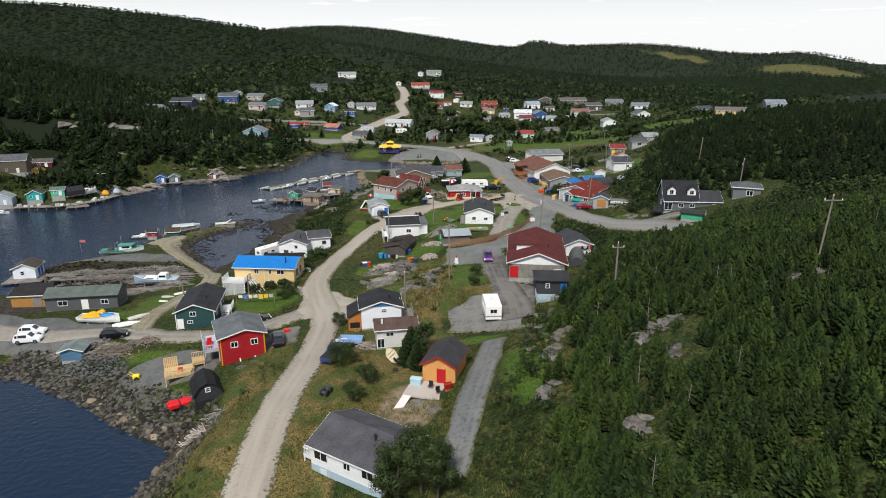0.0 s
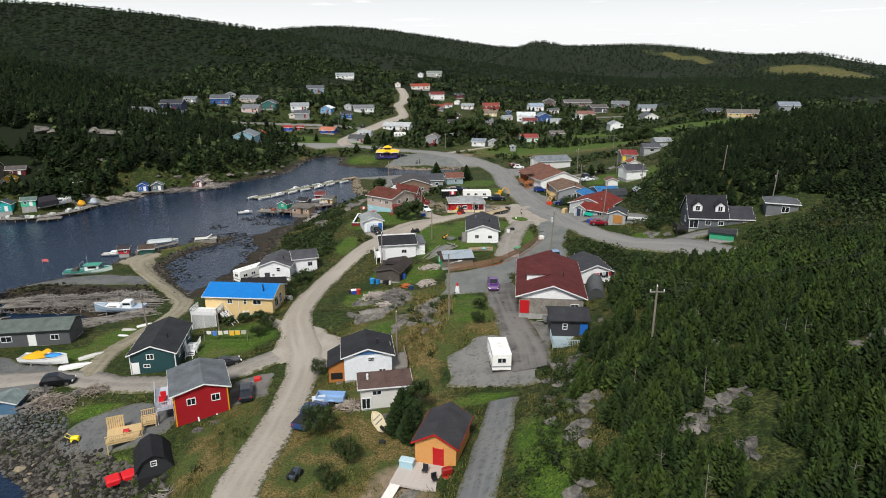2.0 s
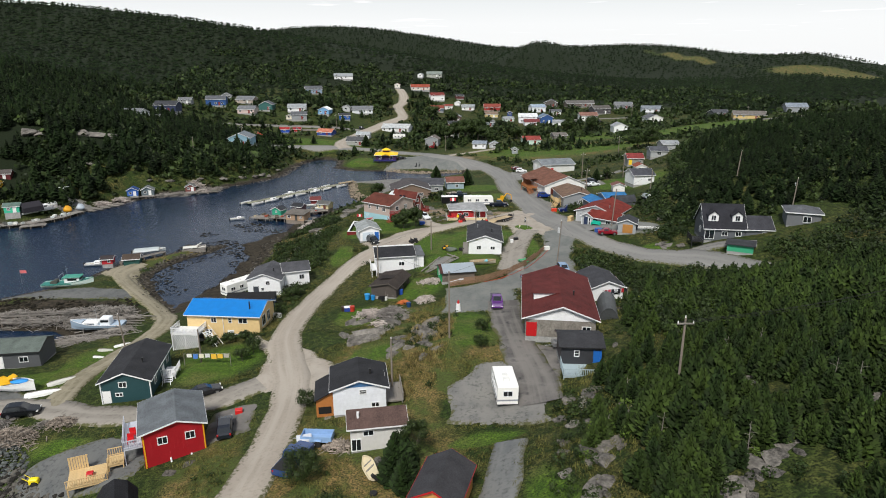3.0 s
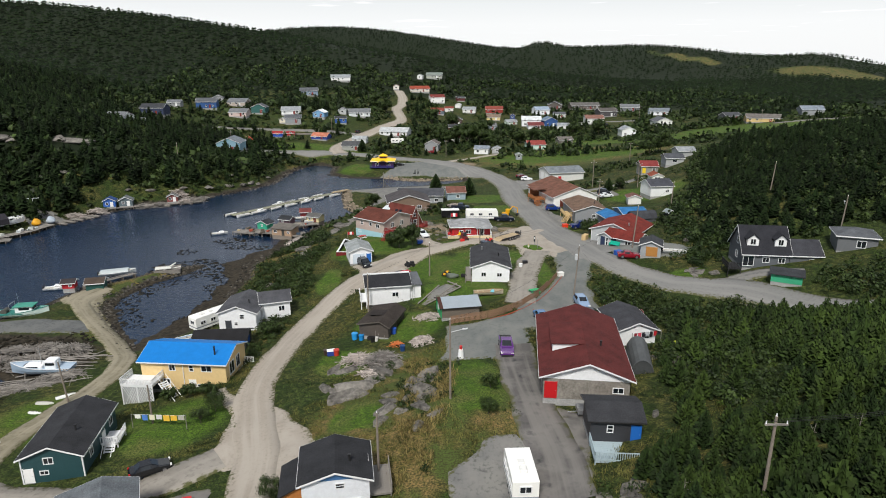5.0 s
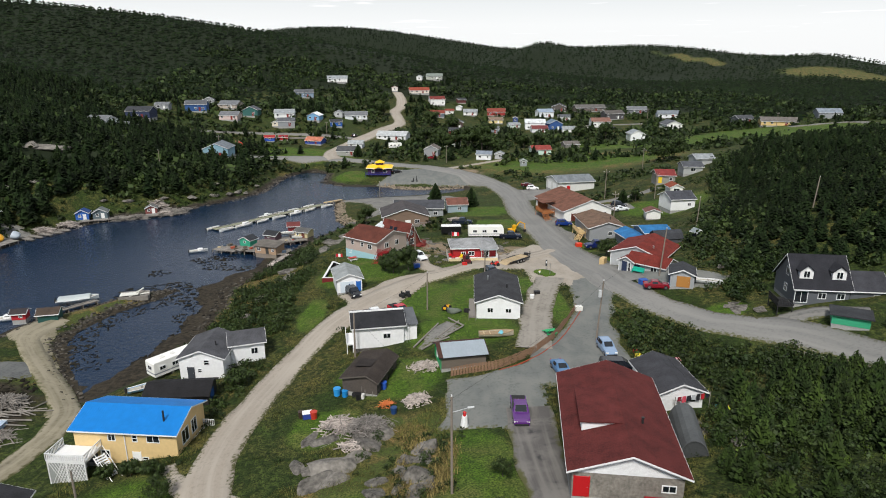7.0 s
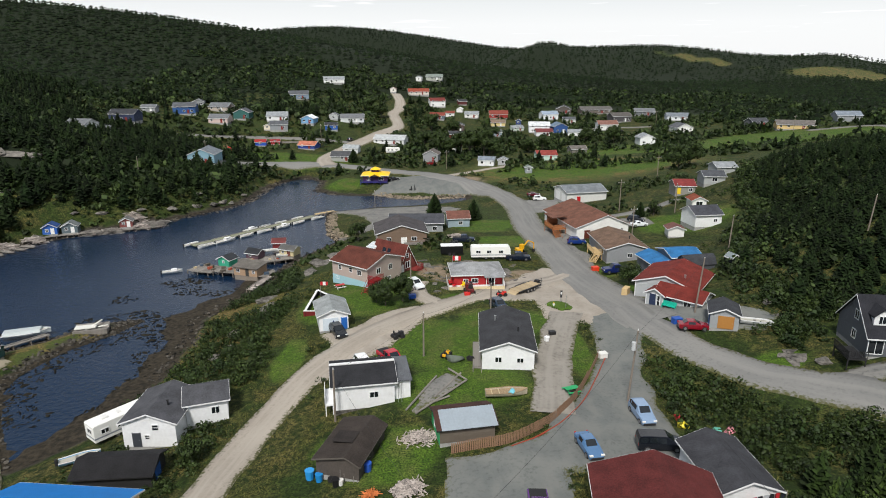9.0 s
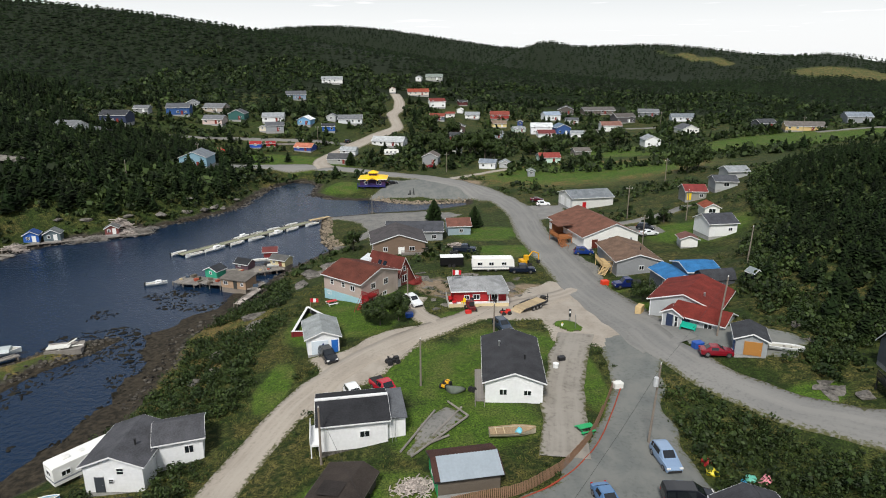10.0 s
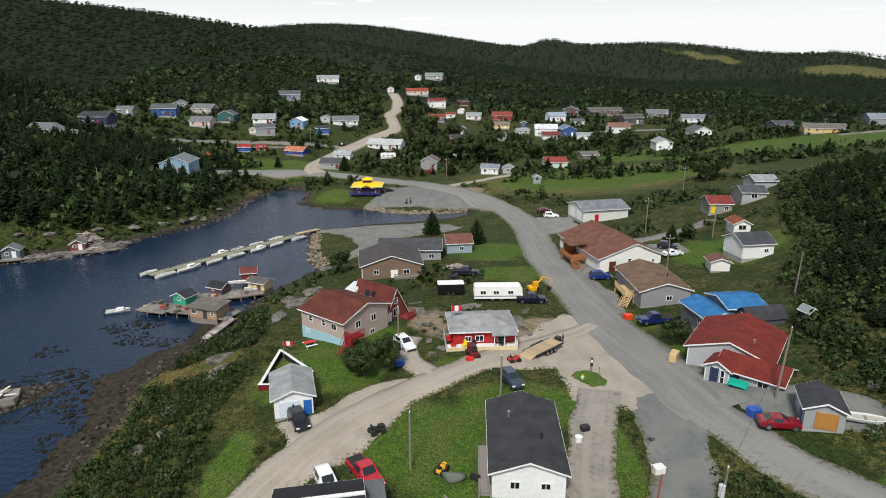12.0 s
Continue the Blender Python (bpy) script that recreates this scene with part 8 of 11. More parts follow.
# ---- vehicles ----
for x, y, yaw, code, form, label in (
    (-75.6, 108.4, 8, "e4e6e8", "suv", "white suv parked on the wharf yard"), (-74.9, 105.9, 8, "e4e6e8", "suv", "white suv beside another on gravel"), (-59.6, 105.2, 12, "14161a", "suv", "black suv on the gravel lane"),
    (-29.4, 96.4, 105, "1b2029", "suv", "dark suv parked beside the red building"), (-35.4, 106.8, 30, "16181c", "sedan", "dark car by the gravel lane"), (-18.8, 86.2, 70, "27406e", "pickup", "blue pickup half hidden by a bush"),
    (6.3, 128.3, -92, "52246e", "pickup", "purple pickup on worn asphalt"), (20.8, 145.0, -85, "7d94b0", "suv", "silver-blue suv on the asphalt lot"), (13.0, 138.2, -80, "4d7198", "sedan", "blue car with a flag behind the long red-roofed house"),
    (20.6, 138.4, -4, "10141c", "van", "black minivan beside the long red-roofed house"), (-18.6, 173.2, -62, "14181e", "suv", "dark suv before the white garage"), (-13.2, 160.9, -64, "e2e4e4", "suv", "white suv beside the gravel road"),
    (-9.4, 161.7, -57, "a81c2c", "pickup", "red pickup on the roadside"), (-6.8, 191.8, -60, "d6dadc", "suv", "white car beside the gravel drive"), (7.6, 180.2, -70, "2b3848", "suv", "dark blue suv on gravel behind the white house"),
    (33.4, 201.4, 186, "101e52", "pickup", "bright blue pickup in a drive"), (34.9, 166.0, -8, "7a1222", "sedan", "dark red car by the small garage"), (30.9, 226.4, -4, "163272", "suv", "blue suv before the hall"),
    (50.0, 242.4, -30, "20242a", "suv", "dark suv behind the hall"), (48.9, 236.4, 10, "d8dcde", "sedan", "white car behind the hall"), (30.9, 295.0, -8, "4c1420", "sedan", "dark red car at the grey hall"), (31.8, 287.6, 0, "dfe1e1", "suv", "white suv at the grey hall"),
    (4.0, 231.2, -6, "1a2230", "pickup", "dark blue pickup on a gravel drive"), (15.2, 213.9, -2, "141c2c", "pickup", "dark pickup beside the travel trailer"), (-19.6, 332.5, 20, "1c1c20", "sedan", "dark car by the yellow-roofed house"),
    (-4.5, 368.0, 10, "7a1a20", "sedan", "dark red car in the far village"), (-47.5, 416.0, 70, "22262c", "suv", "dark suv on the far roadside"), (108.0, 462.0, 40, "2a2c30", "suv", "dark suv on the upper lane"), (92.0, 468.0, 5, "dfe1e1", "suv", "white suv on the upper lane"),
):
    car(x, y, yaw, code, form, label)
camper(4.2, 97.2, 92, 5.6, "white travel trailer on a crushed stone pad")
camper(9.2, 215.2, 1, 8.8, "white travel trailer behind the small red house")
camper(-44.9, 154.6, 52, 7.6, "white fifth-wheel trailer beside the white house", True)
camper(-24.0, 397.5, 5, 7.0, "white trailer in the far village")
h = thing("cargo_trailer", 0.6, 218.6, gz(0.6, 218.6), 4, "black enclosed cargo trailer with a white roof", "trailer")
part("body", Shape().block(-2.5, -1.1, 0.5, 2.5, 1.1, 2.2, 0.08), paint("121214", 0.4), h)
part("roof", Shape().block(-2.5, -1.1, 2.21, 2.5, 1.1, 2.34, 0.06), WHITE, h)
for wx in (-0.5, 0.4):
    for wy in (-1.15, 1.15):
        wheel = part("wheel", TYRE, RUBBER, h)
        wheel.matrix_local = pose(wx, wy, 0.35)
OLD_DECK = material("worn_trailer_deck", (0.36, 0.28, 0.17, 1), 0.85, vary=0.4, grain=6, coarse=0.8, bump=0.2, random_tint=0.5, island=True)
h = thing("flatbed_trailer", 13.2, 190.6, gz(13.2, 190.6) + 0.14, 43, "long flatbed trailer with a worn timber deck and three axles", "trailer")
plank = Shape().box(-2.6, 0, 0.72, 3.6, 0.235, 0.8).mesh("plank", OLD_DECK)
for k in range(9):
    part("plank", plank, OLD_DECK, h).matrix_local = pose(0, -1.1 + k * 0.245, 0.004 * (k % 3))
slat = Shape().add([(-4.2, 0, 0.08), (-2.62, 0, 0.76), (-2.62, 0.24, 0.76), (-4.2, 0.24, 0.08), (-4.2, 0, 0.0), (-2.62, 0, 0.66), (-2.62, 0.24, 0.66), (-4.2, 0.24, 0.0)], [(0, 1, 2, 3), (7, 6, 5, 4), (0, 4, 5, 1), (1, 5, 6, 2), (2, 6, 7, 3), (3, 7, 4, 0)]).mesh("ramp_board", OLD_DECK)
for k in range(8):
    part("ramp_board", slat, OLD_DECK, h).matrix_local = pose(0, -1.05 + k * 0.262, 0)
for sy in (-1.24, 1.14):
    part("side_rail", Shape().box(-2.7, sy, 0.5, 3.7, sy + 0.1, 0.82), DARK_METAL, h)
part("goose_neck", Shape().box(3.62, -0.6, 0.66, 4.6, -0.45, 0.82).box(3.62, 0.45, 0.66, 4.6, 0.6, 0.82).tube((4.6, -0.5, 0.74), (5.6, 0, 0.7), 0.07, n=6).tube((4.6, 0.5, 0.74), (5.6, 0, 0.7), 0.07, n=6), DARK_METAL, h)
part("toolbox", Shape().block(3.7, -0.42, 0.7, 4.4, 0.42, 1.25, 0.05), DARK_METAL, h)
part("jack", Shape().tube((5.3, 0, 0), (5.3, 0, 1.3), 0.07, n=6), DARK_METAL, h)
for wx in (-0.3, 0.6, 1.5):
    for wy in (-1.36, 1.36):
        wheel = part("wheel", TYRE, RUBBER, h)
        wheel.matrix_local = pose(wx, wy, 0.38) @ Matrix.Diagonal((1.1, 1, 1.1, 1))
        part("rim", HUB, RIM, wheel)
for wy in (-1.36, 1.36):
    part("mudguard", Shape().block(-0.75, wy - 0.14, 0.8, 1.95, wy + 0.14, 0.86, 0.03), DARK_METAL, h)
sign = thing("road_sign", 18.7, 183.0, gz(18.7, 183.0) + 0.3, 0, "dark narrow sign on a post on the grass island", "sign")
part("post", Shape().tube((0, 0, -0.3), (0, 0, 2.1), 0.045, n=6), STEEL, sign)
part("board", Shape().box(-0.18, -0.05, 0.9, 0.18, -0.02, 2.2), paint("2c2e30"), sign)
part("stripe", Shape().box(-0.12, -0.056, 1.5, 0.12, -0.052, 1.9), WHITE, sign)
sign = thing("road_sign", 18.9, 179.8, gz(18.9, 179.8) + 0.3, 0, "thin bare sign post on the grass island", "sign")
part("post", Shape().tube((0, 0, -0.3), (0, 0, 2.4), 0.04, n=6), STEEL, sign)
part("board", Shape().box(-0.04, -0.2, 1.9, -0.01, 0.2, 2.4), STEEL, sign)
hyd = thing("hydrant", 17.1, 181.0, gz(17.1, 181) + 0.34, 0, "small white and yellow hydrant in the grass", "hydrant")
part("barrel", Shape().tube((0, 0, 0), (0, 0, 0.55), 0.13, n=10).tube((-0.22, 0, 0.38), (0.22, 0, 0.38), 0.07, n=8), WHITE, hyd)
part("cap", Shape().tube((0, 0, 0.552), (0, 0, 0.7), 0.15, 0.05, 10), paint("c8a818"), hyd)


def small_machine(name, x, y, yaw, code, label, big=1.0, seat=True):
    """A ride-on machine: body, bonnet, seat, four wheels."""
    t = thing(name, x, y, gz(x, y) + 0.1, yaw, label, "machine")
    part("body", Shape().block(-0.9 * big, -0.4 * big, 0.35 * big, 0.9 * big, 0.4 * big, 0.75 * big, 0.08), paint(code), t)
    part("bonnet", Shape().block(0.2 * big, -0.35 * big, 0.76 * big, 0.95 * big, 0.35 * big, 1.0 * big, 0.1), paint(code), t)
    if seat:
        part("seat", Shape().block(-0.6 * big, -0.25 * big, 0.76 * big, -0.1 * big, 0.25 * big, 0.9 * big, 0.05).block(-0.7 * big, -0.25 * big, 0.8 * big, -0.58 * big, 0.25 * big, 1.3 * big, 0.04), RUBBER, t)
    part("handlebar", Shape().tube((0.2 * big, -0.4 * big, 1.15 * big), (0.2 * big, 0.4 * big, 1.15 * big), 0.03, n=5).tube((0.3 * big, 0, 0.8 * big), (0.2 * big, 0, 1.15 * big), 0.03, n=5), DARK_METAL, t)
    for wx in (-0.6, 0.6):
        for wy in (-0.5, 0.5):
            wheel = part("wheel", TYRE, RUBBER, t)
            wheel.matrix_local = pose(wx * big, wy * big, 0.33)
    return t


small_machine("tractor", 3.1, 188.6, 100, "5a1418", "dark red small tractor with a red blower on the grass", 1.5)
small_machine("lawn_tractor", 8.8, 186.8, 20, "c03026", "red ride-on mower on gravel", 0.9)
small_machine("quad_bike", -8.9, 169.6, 30, "1a1a1c", "black quad bike beside the gravel road", 1.0)
small_machine("quad_bike", 1.4, 228.6, 10, "24262a", "dark quad bike on the grass", 1.0)
small_machine("quad_bike", -18.3, 75.0, 70, "3a4652", "dusty blue-grey quad bike in the rough grass", 0.8)
small_machine("snow_blower", -1.6, 161.2, 60, "d8a21a", "yellow machine beside a covered heap", 0.8)
dig = thing("excavator", 16.6, 219.6, gz(16.6, 219.6), 15, "yellow excavator with bent boom", "excavator")
part("track", Shape().block(-1.3, -1.0, 0, 1.3, -0.6, 0.6, 0.15), RUBBER, dig)
part("track", Shape().block(-1.3, 0.6, 0, 1.3, 1.0, 0.6, 0.15), RUBBER, dig)
part("cab", Shape().block(-1.2, -0.9, 0.65, 0.2, 0.9, 1.3, 0.08).block(-0.5, -0.85, 1.3, 0.5, -0.1, 2.4, 0.08), paint("d8a010"), dig)
part("boom", Shape().tube((0.3, 0.2, 1.2), (1.8, 0.2, 2.9), 0.16).tube((1.8, 0.2, 2.9), (3.2, 0.2, 2.3), 0.14).tube((3.2, 0.2, 2.3), (3.3, 0.2, 0.8), 0.12), paint("d8a010"), dig)
part("bucket", Shape().block(2.9, -0.2, 0.3, 3.5, 0.6, 0.9, 0.08), DARK_METAL, dig)

# ---- yards ----
DORY_WOOD = material("old_boat_boards", (0.3, 0.22, 0.13, 1), 0.8, vary=0.4, grain=7, coarse=0.9, bump=0.2)
b = boat(5.6, 149.9, gz(5.6, 149.9) + 0.3, 4, 5.2, 1.6, paint("a9a08c", 0.8, 0, 0.3), "old wooden rowing boat with a blue sheet on the lawn", inner=DORY_WOOD, tall=1.1, motor=False)
for u in (-1.9, -1.0, 0.8):
    part("frame", Shape().box(u, -0.68, 0.3, u + 0.08, 0.68, 0.46), paint("c4b491", 0.8), b)
solid("blue_sheet", big_mesh("blue_sheet", boulder(5, 2, 0.3)[0] * (0.5, 0.6, 0.45), boulder(5, 2, 0.3)[1], paint("6fb8c8", 0.5), True), None, 6.2, 149.6, gz(6.2, 149.6) + 0.8, 10, "crumpled light blue sheet in the wooden boat", "sheet")
t = thing("picnic_table", 13.7, 150.4, gz(13.7, 150.4) + 0.15, 20, "bright green picnic table beside the board fence", "table")
for k in range(4):
    part("top_board", Shape().box(-0.9, -0.4 + k * 0.205, 0.72, 0.9, -0.21 + k * 0.205, 0.76), paint("1f9a5c"), t)
for sy in (-0.85, 0.6):
    part("seat", Shape().box(-0.9, sy, 0.42, 0.9, sy + 0.25, 0.46), paint("1f9a5c"), t)
for sx in (-0.6, 0.6):
    part("leg", Shape().tube((sx, -0.8, 0), (sx, -0.2, 0.72), 0.05, n=5).tube((sx, 0.8, 0), (sx, 0.2, 0.72), 0.05, n=5).box(sx - 0.03, -0.8, 0.36, sx + 0.03, 0.8, 0.42), paint("178050"), t)
boat(-46.6, 147.8, gz(-46.6, 147.8) + 0.3, 30, 4.6, 1.5, paint("7aa6c8", 0.5), "pale blue rowing boat above the shore")
boat(43.4, 164.6, gz(43.4, 164.6) + 0.3, -22, 4.4, 1.5, paint("c9cccc", 0.5), "grey motor boat beside the garage")
b = boat(-10.5, 83.6, gz(-10.5, 83.6) + 0.55, 112, 3.4, 1.3, paint("d9cdb0", 0.6), "cream dinghy leaning on its side in the yard", inner=paint("cbbf9f", 0.7))
b.matrix_world = pose(-10.5, 83.6, gz(-10.5, 83.6) + 0.55, 0, 0, 112) @ pose(0, 0, 0, -38)
for x, y, code, s, label in ((-29.0, 100.6, "c8201e", 0.45, "red bin on the verge"), (30.0, 204.4, "d03a1c", 0.7, "orange crate by a drive"), (33.4, 168.6, "1f4fa0", 0.7, "blue bin on the asphalt"), (-7.2, 186.0, "1c50a8", 0.6, "blue crate by the drive"), (2.6, 187.0, "c42620", 0.5, "red blower box before the tractor"),
                             (20.4, 161.2, "d8d8d2", 0.6, "white box on the verge"), (14.6, 168.6, "1c1c1e", 0.5, "black bin beside the white bungalow"), (-19.3, 132.4, "2a3f8c", 0.6, "blue box with a white lid by the drive"), (-18.4, 89.6, "c9ccd0", 0.8, "white fridge in the yard"), (-18.6, 87.6, "dcdcd6", 0.5, "white tub in the yard")):
    t = thing("bin" if "bin" in label else "box", x, y, gz(x, y) + 0.08, 15, label, "container")
    part("body", Shape().block(-s, -s * 0.75, 0, s, s * 0.75, s * 1.2, 0.08), paint(code), t)
    part("lid", Shape().block(-s * 1.04, -s * 0.79, s * 1.205, s * 1.04, s * 0.79, s * 1.32, 0.05), WHITE if "white lid" in label else paint(code), t)
t = thing("table_bench", -21.4, 195.0, gz(-21.4, 195), 30, "red and white picnic bench on the lawn", "bench")
part("top", Shape().box(-0.9, -0.4, 0.7, 0.9, 0.4, 0.76), paint("c4383c"), t)
part("seat", Shape().box(-0.9, -0.95, 0.4, 0.9, -0.65, 0.46), WHITE, t)
part("seat", Shape().box(-0.9, 0.65, 0.4, 0.9, 0.95, 0.46), WHITE, t)
part("leg", Shape().tube((-0.7, -0.8, 0), (-0.7, 0.3, 0.7), 0.05).tube((-0.7, 0.8, 0), (-0.7, -0.3, 0.7), 0.05).tube((0.7, -0.8, 0), (0.7, 0.3, 0.7), 0.05).tube((0.7, 0.8, 0), (0.7, -0.3, 0.7), 0.05), WHITE, t)
t = thing("garden_bench", 34.3, 174.5, gz(34.3, 174.5) + 0.12, -41, "turquoise double garden bench", "bench")
part("seat", Shape().box(-1.1, -0.3, 0.4, 1.1, 0.3, 0.48).box(-1.1, -0.3, 0, -1.0, 0.3, 0.7).box(1.0, -0.3, 0, 1.1, 0.3, 0.7), paint("17a890"), t)
part("backrest", Shape().box(-1.1, 0.26, 0.48, 1.1, 0.34, 1.1), paint("17a890"), t)
for k, (x, y, code, s) in enumerate(((24.9, 143.2, "e0cf3a", 0.8), (25.3, 145.0, "b52a2a", 0.7), (28.6, 142.6, "5fae9a", 0.6), (29.8, 142.2, "d88a96", 0.8), (27.4, 142.0, "2a9ad0", 0.5), (28.6, 124.6, "c02030", 0.5), (29.4, 126.2, "c8d83a", 0.6), (28.9, 127.0, "3a8a9a", 0.6), (29.8, 127.4, "b04050", 0.45))):
    v, f = boulder(k + 2, 2, 0.3)
    solid("covered_heap", big_mesh("covered_heap", v * s, f, paint(code, 0.5), True), None, x, y, gz(x, y) + 0.3 * s, 0, "bright plastic-covered heap of garden things", "heap", "yard clutter")
t = thing("lighthouse_ornament", -0.2, 126.9, gz(-0.2, 126.9), 0, "small white garden lighthouse with a red top", "ornament")
part("tower", Shape().tube((0, 0, 0), (0, 0, 1.5), 0.5, 0.3, 8), WHITE, t)
part("lantern", Shape().tube((0, 0, 1.5), (0, 0, 1.9), 0.2, 0.16, 8).tube((0, 0, 1.9), (0, 0, 2.1), 0.24, 0.02, 8), paint("b41a1c"), t)


def open_trailer(x, y, yaw, mat, label, long=1.2, wall=0.4):
    """A two-wheeled box trailer with low sides and a drawbar."""
    t = thing("utility_trailer", x, y, gz(x, y) + 0.1, yaw, label, "trailer")
    part("bed", Shape().box(-long, -0.8, 0.5, long, 0.8, 0.56), mat, t)
    for x0, y0, x1, y1 in ((-long, -0.8, long, -0.74), (-long, 0.74, long, 0.8), (-long, -0.74, -long + 0.06, 0.74), (long - 0.06, -0.74, long, 0.74)):
        part("side", Shape().box(x0, y0, 0.562, x1, y1, 0.56 + wall), mat, t)
    part("drawbar", Shape().tube((-long, 0, 0.45), (-long - 1.0, 0, 0.4), 0.05), STEEL, t)
    for wy in (-0.9, 0.9):
        wheel = part("wheel", TYRE, RUBBER, t)
        wheel.matrix_local = pose(0.2, wy, 0.35)
        part("mudguard", Shape().block(-0.2, wy - 0.12, 0.72, 0.6, wy + 0.12, 0.8, 0.03), mat, t)
    return t


open_trailer(13.2, 108.6, 0, STEEL, "grey open utility trailer by the house")
open_trailer(-17.0, 89.9, -4, paint("86a6cc"), "pale blue box trailer full of rubbish in the yard", 1.7, 0.6)


def clothes_line(a, b, codes, label):
    """A line between two posts with hanging washing."""
    z0, z1 = gz(*a), gz(*b)
    t = thing("clothes_line", a[0], a[1], z0, 0, label, "clothes line")
    d = Vector((b[0] - a[0], b[1] - a[1], z1 - z0))
    part("post", Shape().tube((0, 0, -0.2), (0, 0, 2.0), 0.05, n=6), GREY_WOOD, t)
    part("post", Shape().tube(d - Vector((0, 0, 0.2)), d + Vector((0, 0, 2.0)), 0.05, n=6), GREY_WOOD, t)
    part("line", Shape().tube((0, 0, 1.95), d + Vector((0, 0, 1.95)), 0.012, n=4), WHITE, t)
    side = Vector((-d.y, d.x, 0)).normalized()
    for k, code in enumerate(codes):
        p, q = d * ((k + 0.5) / (len(codes) + 0.5)), d * ((k + 1.3) / (len(codes) + 0.5))
        p, q, s = p + Vector((0, 0, 1.93)), q + Vector((0, 0, 1.93)), Shape()
        low = 0.55 + 0.35 * ((k * 37) % 10) / 10
        for i in range(5):
            u, w = i / 4, 0.05 * math.sin(i * 2.2 + k)
            s.v += [tuple(p.lerp(q, u) + side * (w * 0.3 + 0.012)), tuple(p.lerp(q, u) + side * (w + 0.012) - Vector((0, 0, low)))]
            s.v += [tuple(p.lerp(q, u) + side * (w * 0.3 - 0.012)), tuple(p.lerp(q, u) + side * (w - 0.012) - Vector((0, 0, low)))]
        for i in range(4):
            s.f += [(4 * i, 4 * i + 4, 4 * i + 5, 4 * i + 1), (4 * i + 2, 4 * i + 3, 4 * i + 7, 4 * i + 6)]
        part("garment", s, paint(code, 0.9), t)
    return t


clothes_line((-42.4, 117.6), (-34.6, 115.4), ("d8d8d0", "4a78c0", "d6d0b8", "c8c8c8", "dcb03a", "dcb03a", "a8a49a"), "washing line with white, blue and yellow laundry")
clothes_line((23.6, 126.6), (28.0, 127.6), ("7a1a2a", "c04a5a", "1c1c24", "b0b4b8", "18181c", "a81a24", "1c2030"), "washing line with dark and red clothes")

# the curved board fence and its flower bed
FENCE = [(-1.4, 139.2), (1.8, 139.6), (4.9, 140.2), (7.8, 142.0), (10.8, 144.6), (14.0, 149.2), (17.2, 155.6), (20.2, 162.2)]
line = curve_through(FENCE, 0.19)
fence = thing("fence", line[0][0], line[0][1], 0, 0, "curved brown board fence along the parking lot", "fence")
board_mesh = Shape().block(-0.075, -0.012, 0, 0.075, 0.012, 1.35, 0.01).mesh("board", BROWN_WOOD)
for k in range(0, len(line) - 1):
    p, q = line[k], line[k + 1]
    b = part("board", board_mesh, BROWN_WOOD, fence)
    tall = 1.0 if k < 130 else 0.75
    b.matrix_local = pose(p[0] - line[0][0], p[1] - line[0][1], gz(*p) - 0.05 + 0.03 * math.sin(k * 5.1), 0, 0, math.degrees(math.atan2(q[1] - p[1], q[0] - p[0]))) @ Matrix.Diagonal((1, 1, tall, 1))
    if k % 12 == 0:
        post = part("post", Shape().box(-0.06, 0.02, -0.2, 0.06, 0.14, 1.5), BROWN_WOOD, fence)
        post.matrix_local = b.matrix_local
bed = [tuple(p) for p in curve_through([(5, 139.4), (8.2, 141.2), (11.4, 143.9), (14.8, 148.6), (18.0, 155.0), (20.9, 161.4)], 0.6)]
kerb = thing("flower_bed", bed[0][0], bed[0][1], 0, 0, "narrow flower bed with a red timber edge", "flower bed")
edge = Shape()
for p, q in zip(bed, bed[1:]):
    edge.tube((p[0] - bed[0][0], p[1] - bed[0][1], gz(*p) + 0.12), (q[0] - bed[0][0], q[1] - bed[0][1], gz(*q) + 0.12), 0.1, n=5)
part("edging", edge, paint("8a3a26", 0.9), kerb)
rail = [tuple(p) for p in curve_through([(58, 118.5), (52.6, 129.6), (47.6, 138.4), (43.6, 143.0)], 1.6)]
guard = thing("guard_fence", rail[0][0], rail[0][1], 0, 0, "low weathered post and rail fence beside the main road", "fence")
for k, (p, q) in enumerate(zip(rail, rail[1:])):
    a, b = Vector((p[0] - rail[0][0], p[1] - rail[0][1], gz(*p))), Vector((q[0] - rail[0][0], q[1] - rail[0][1], gz(*q)))
    part("post", Shape().tube(a - Vector((0, 0, 0.2)), a + Vector((0, 0, 0.75)), 0.07, n=6), GREY_WOOD, guard)
    part("rail", Shape().tube(a + Vector((0, 0, 0.62)), b + Vector((0, 0, 0.62)), 0.05, n=5), GREY_WOOD, guard)

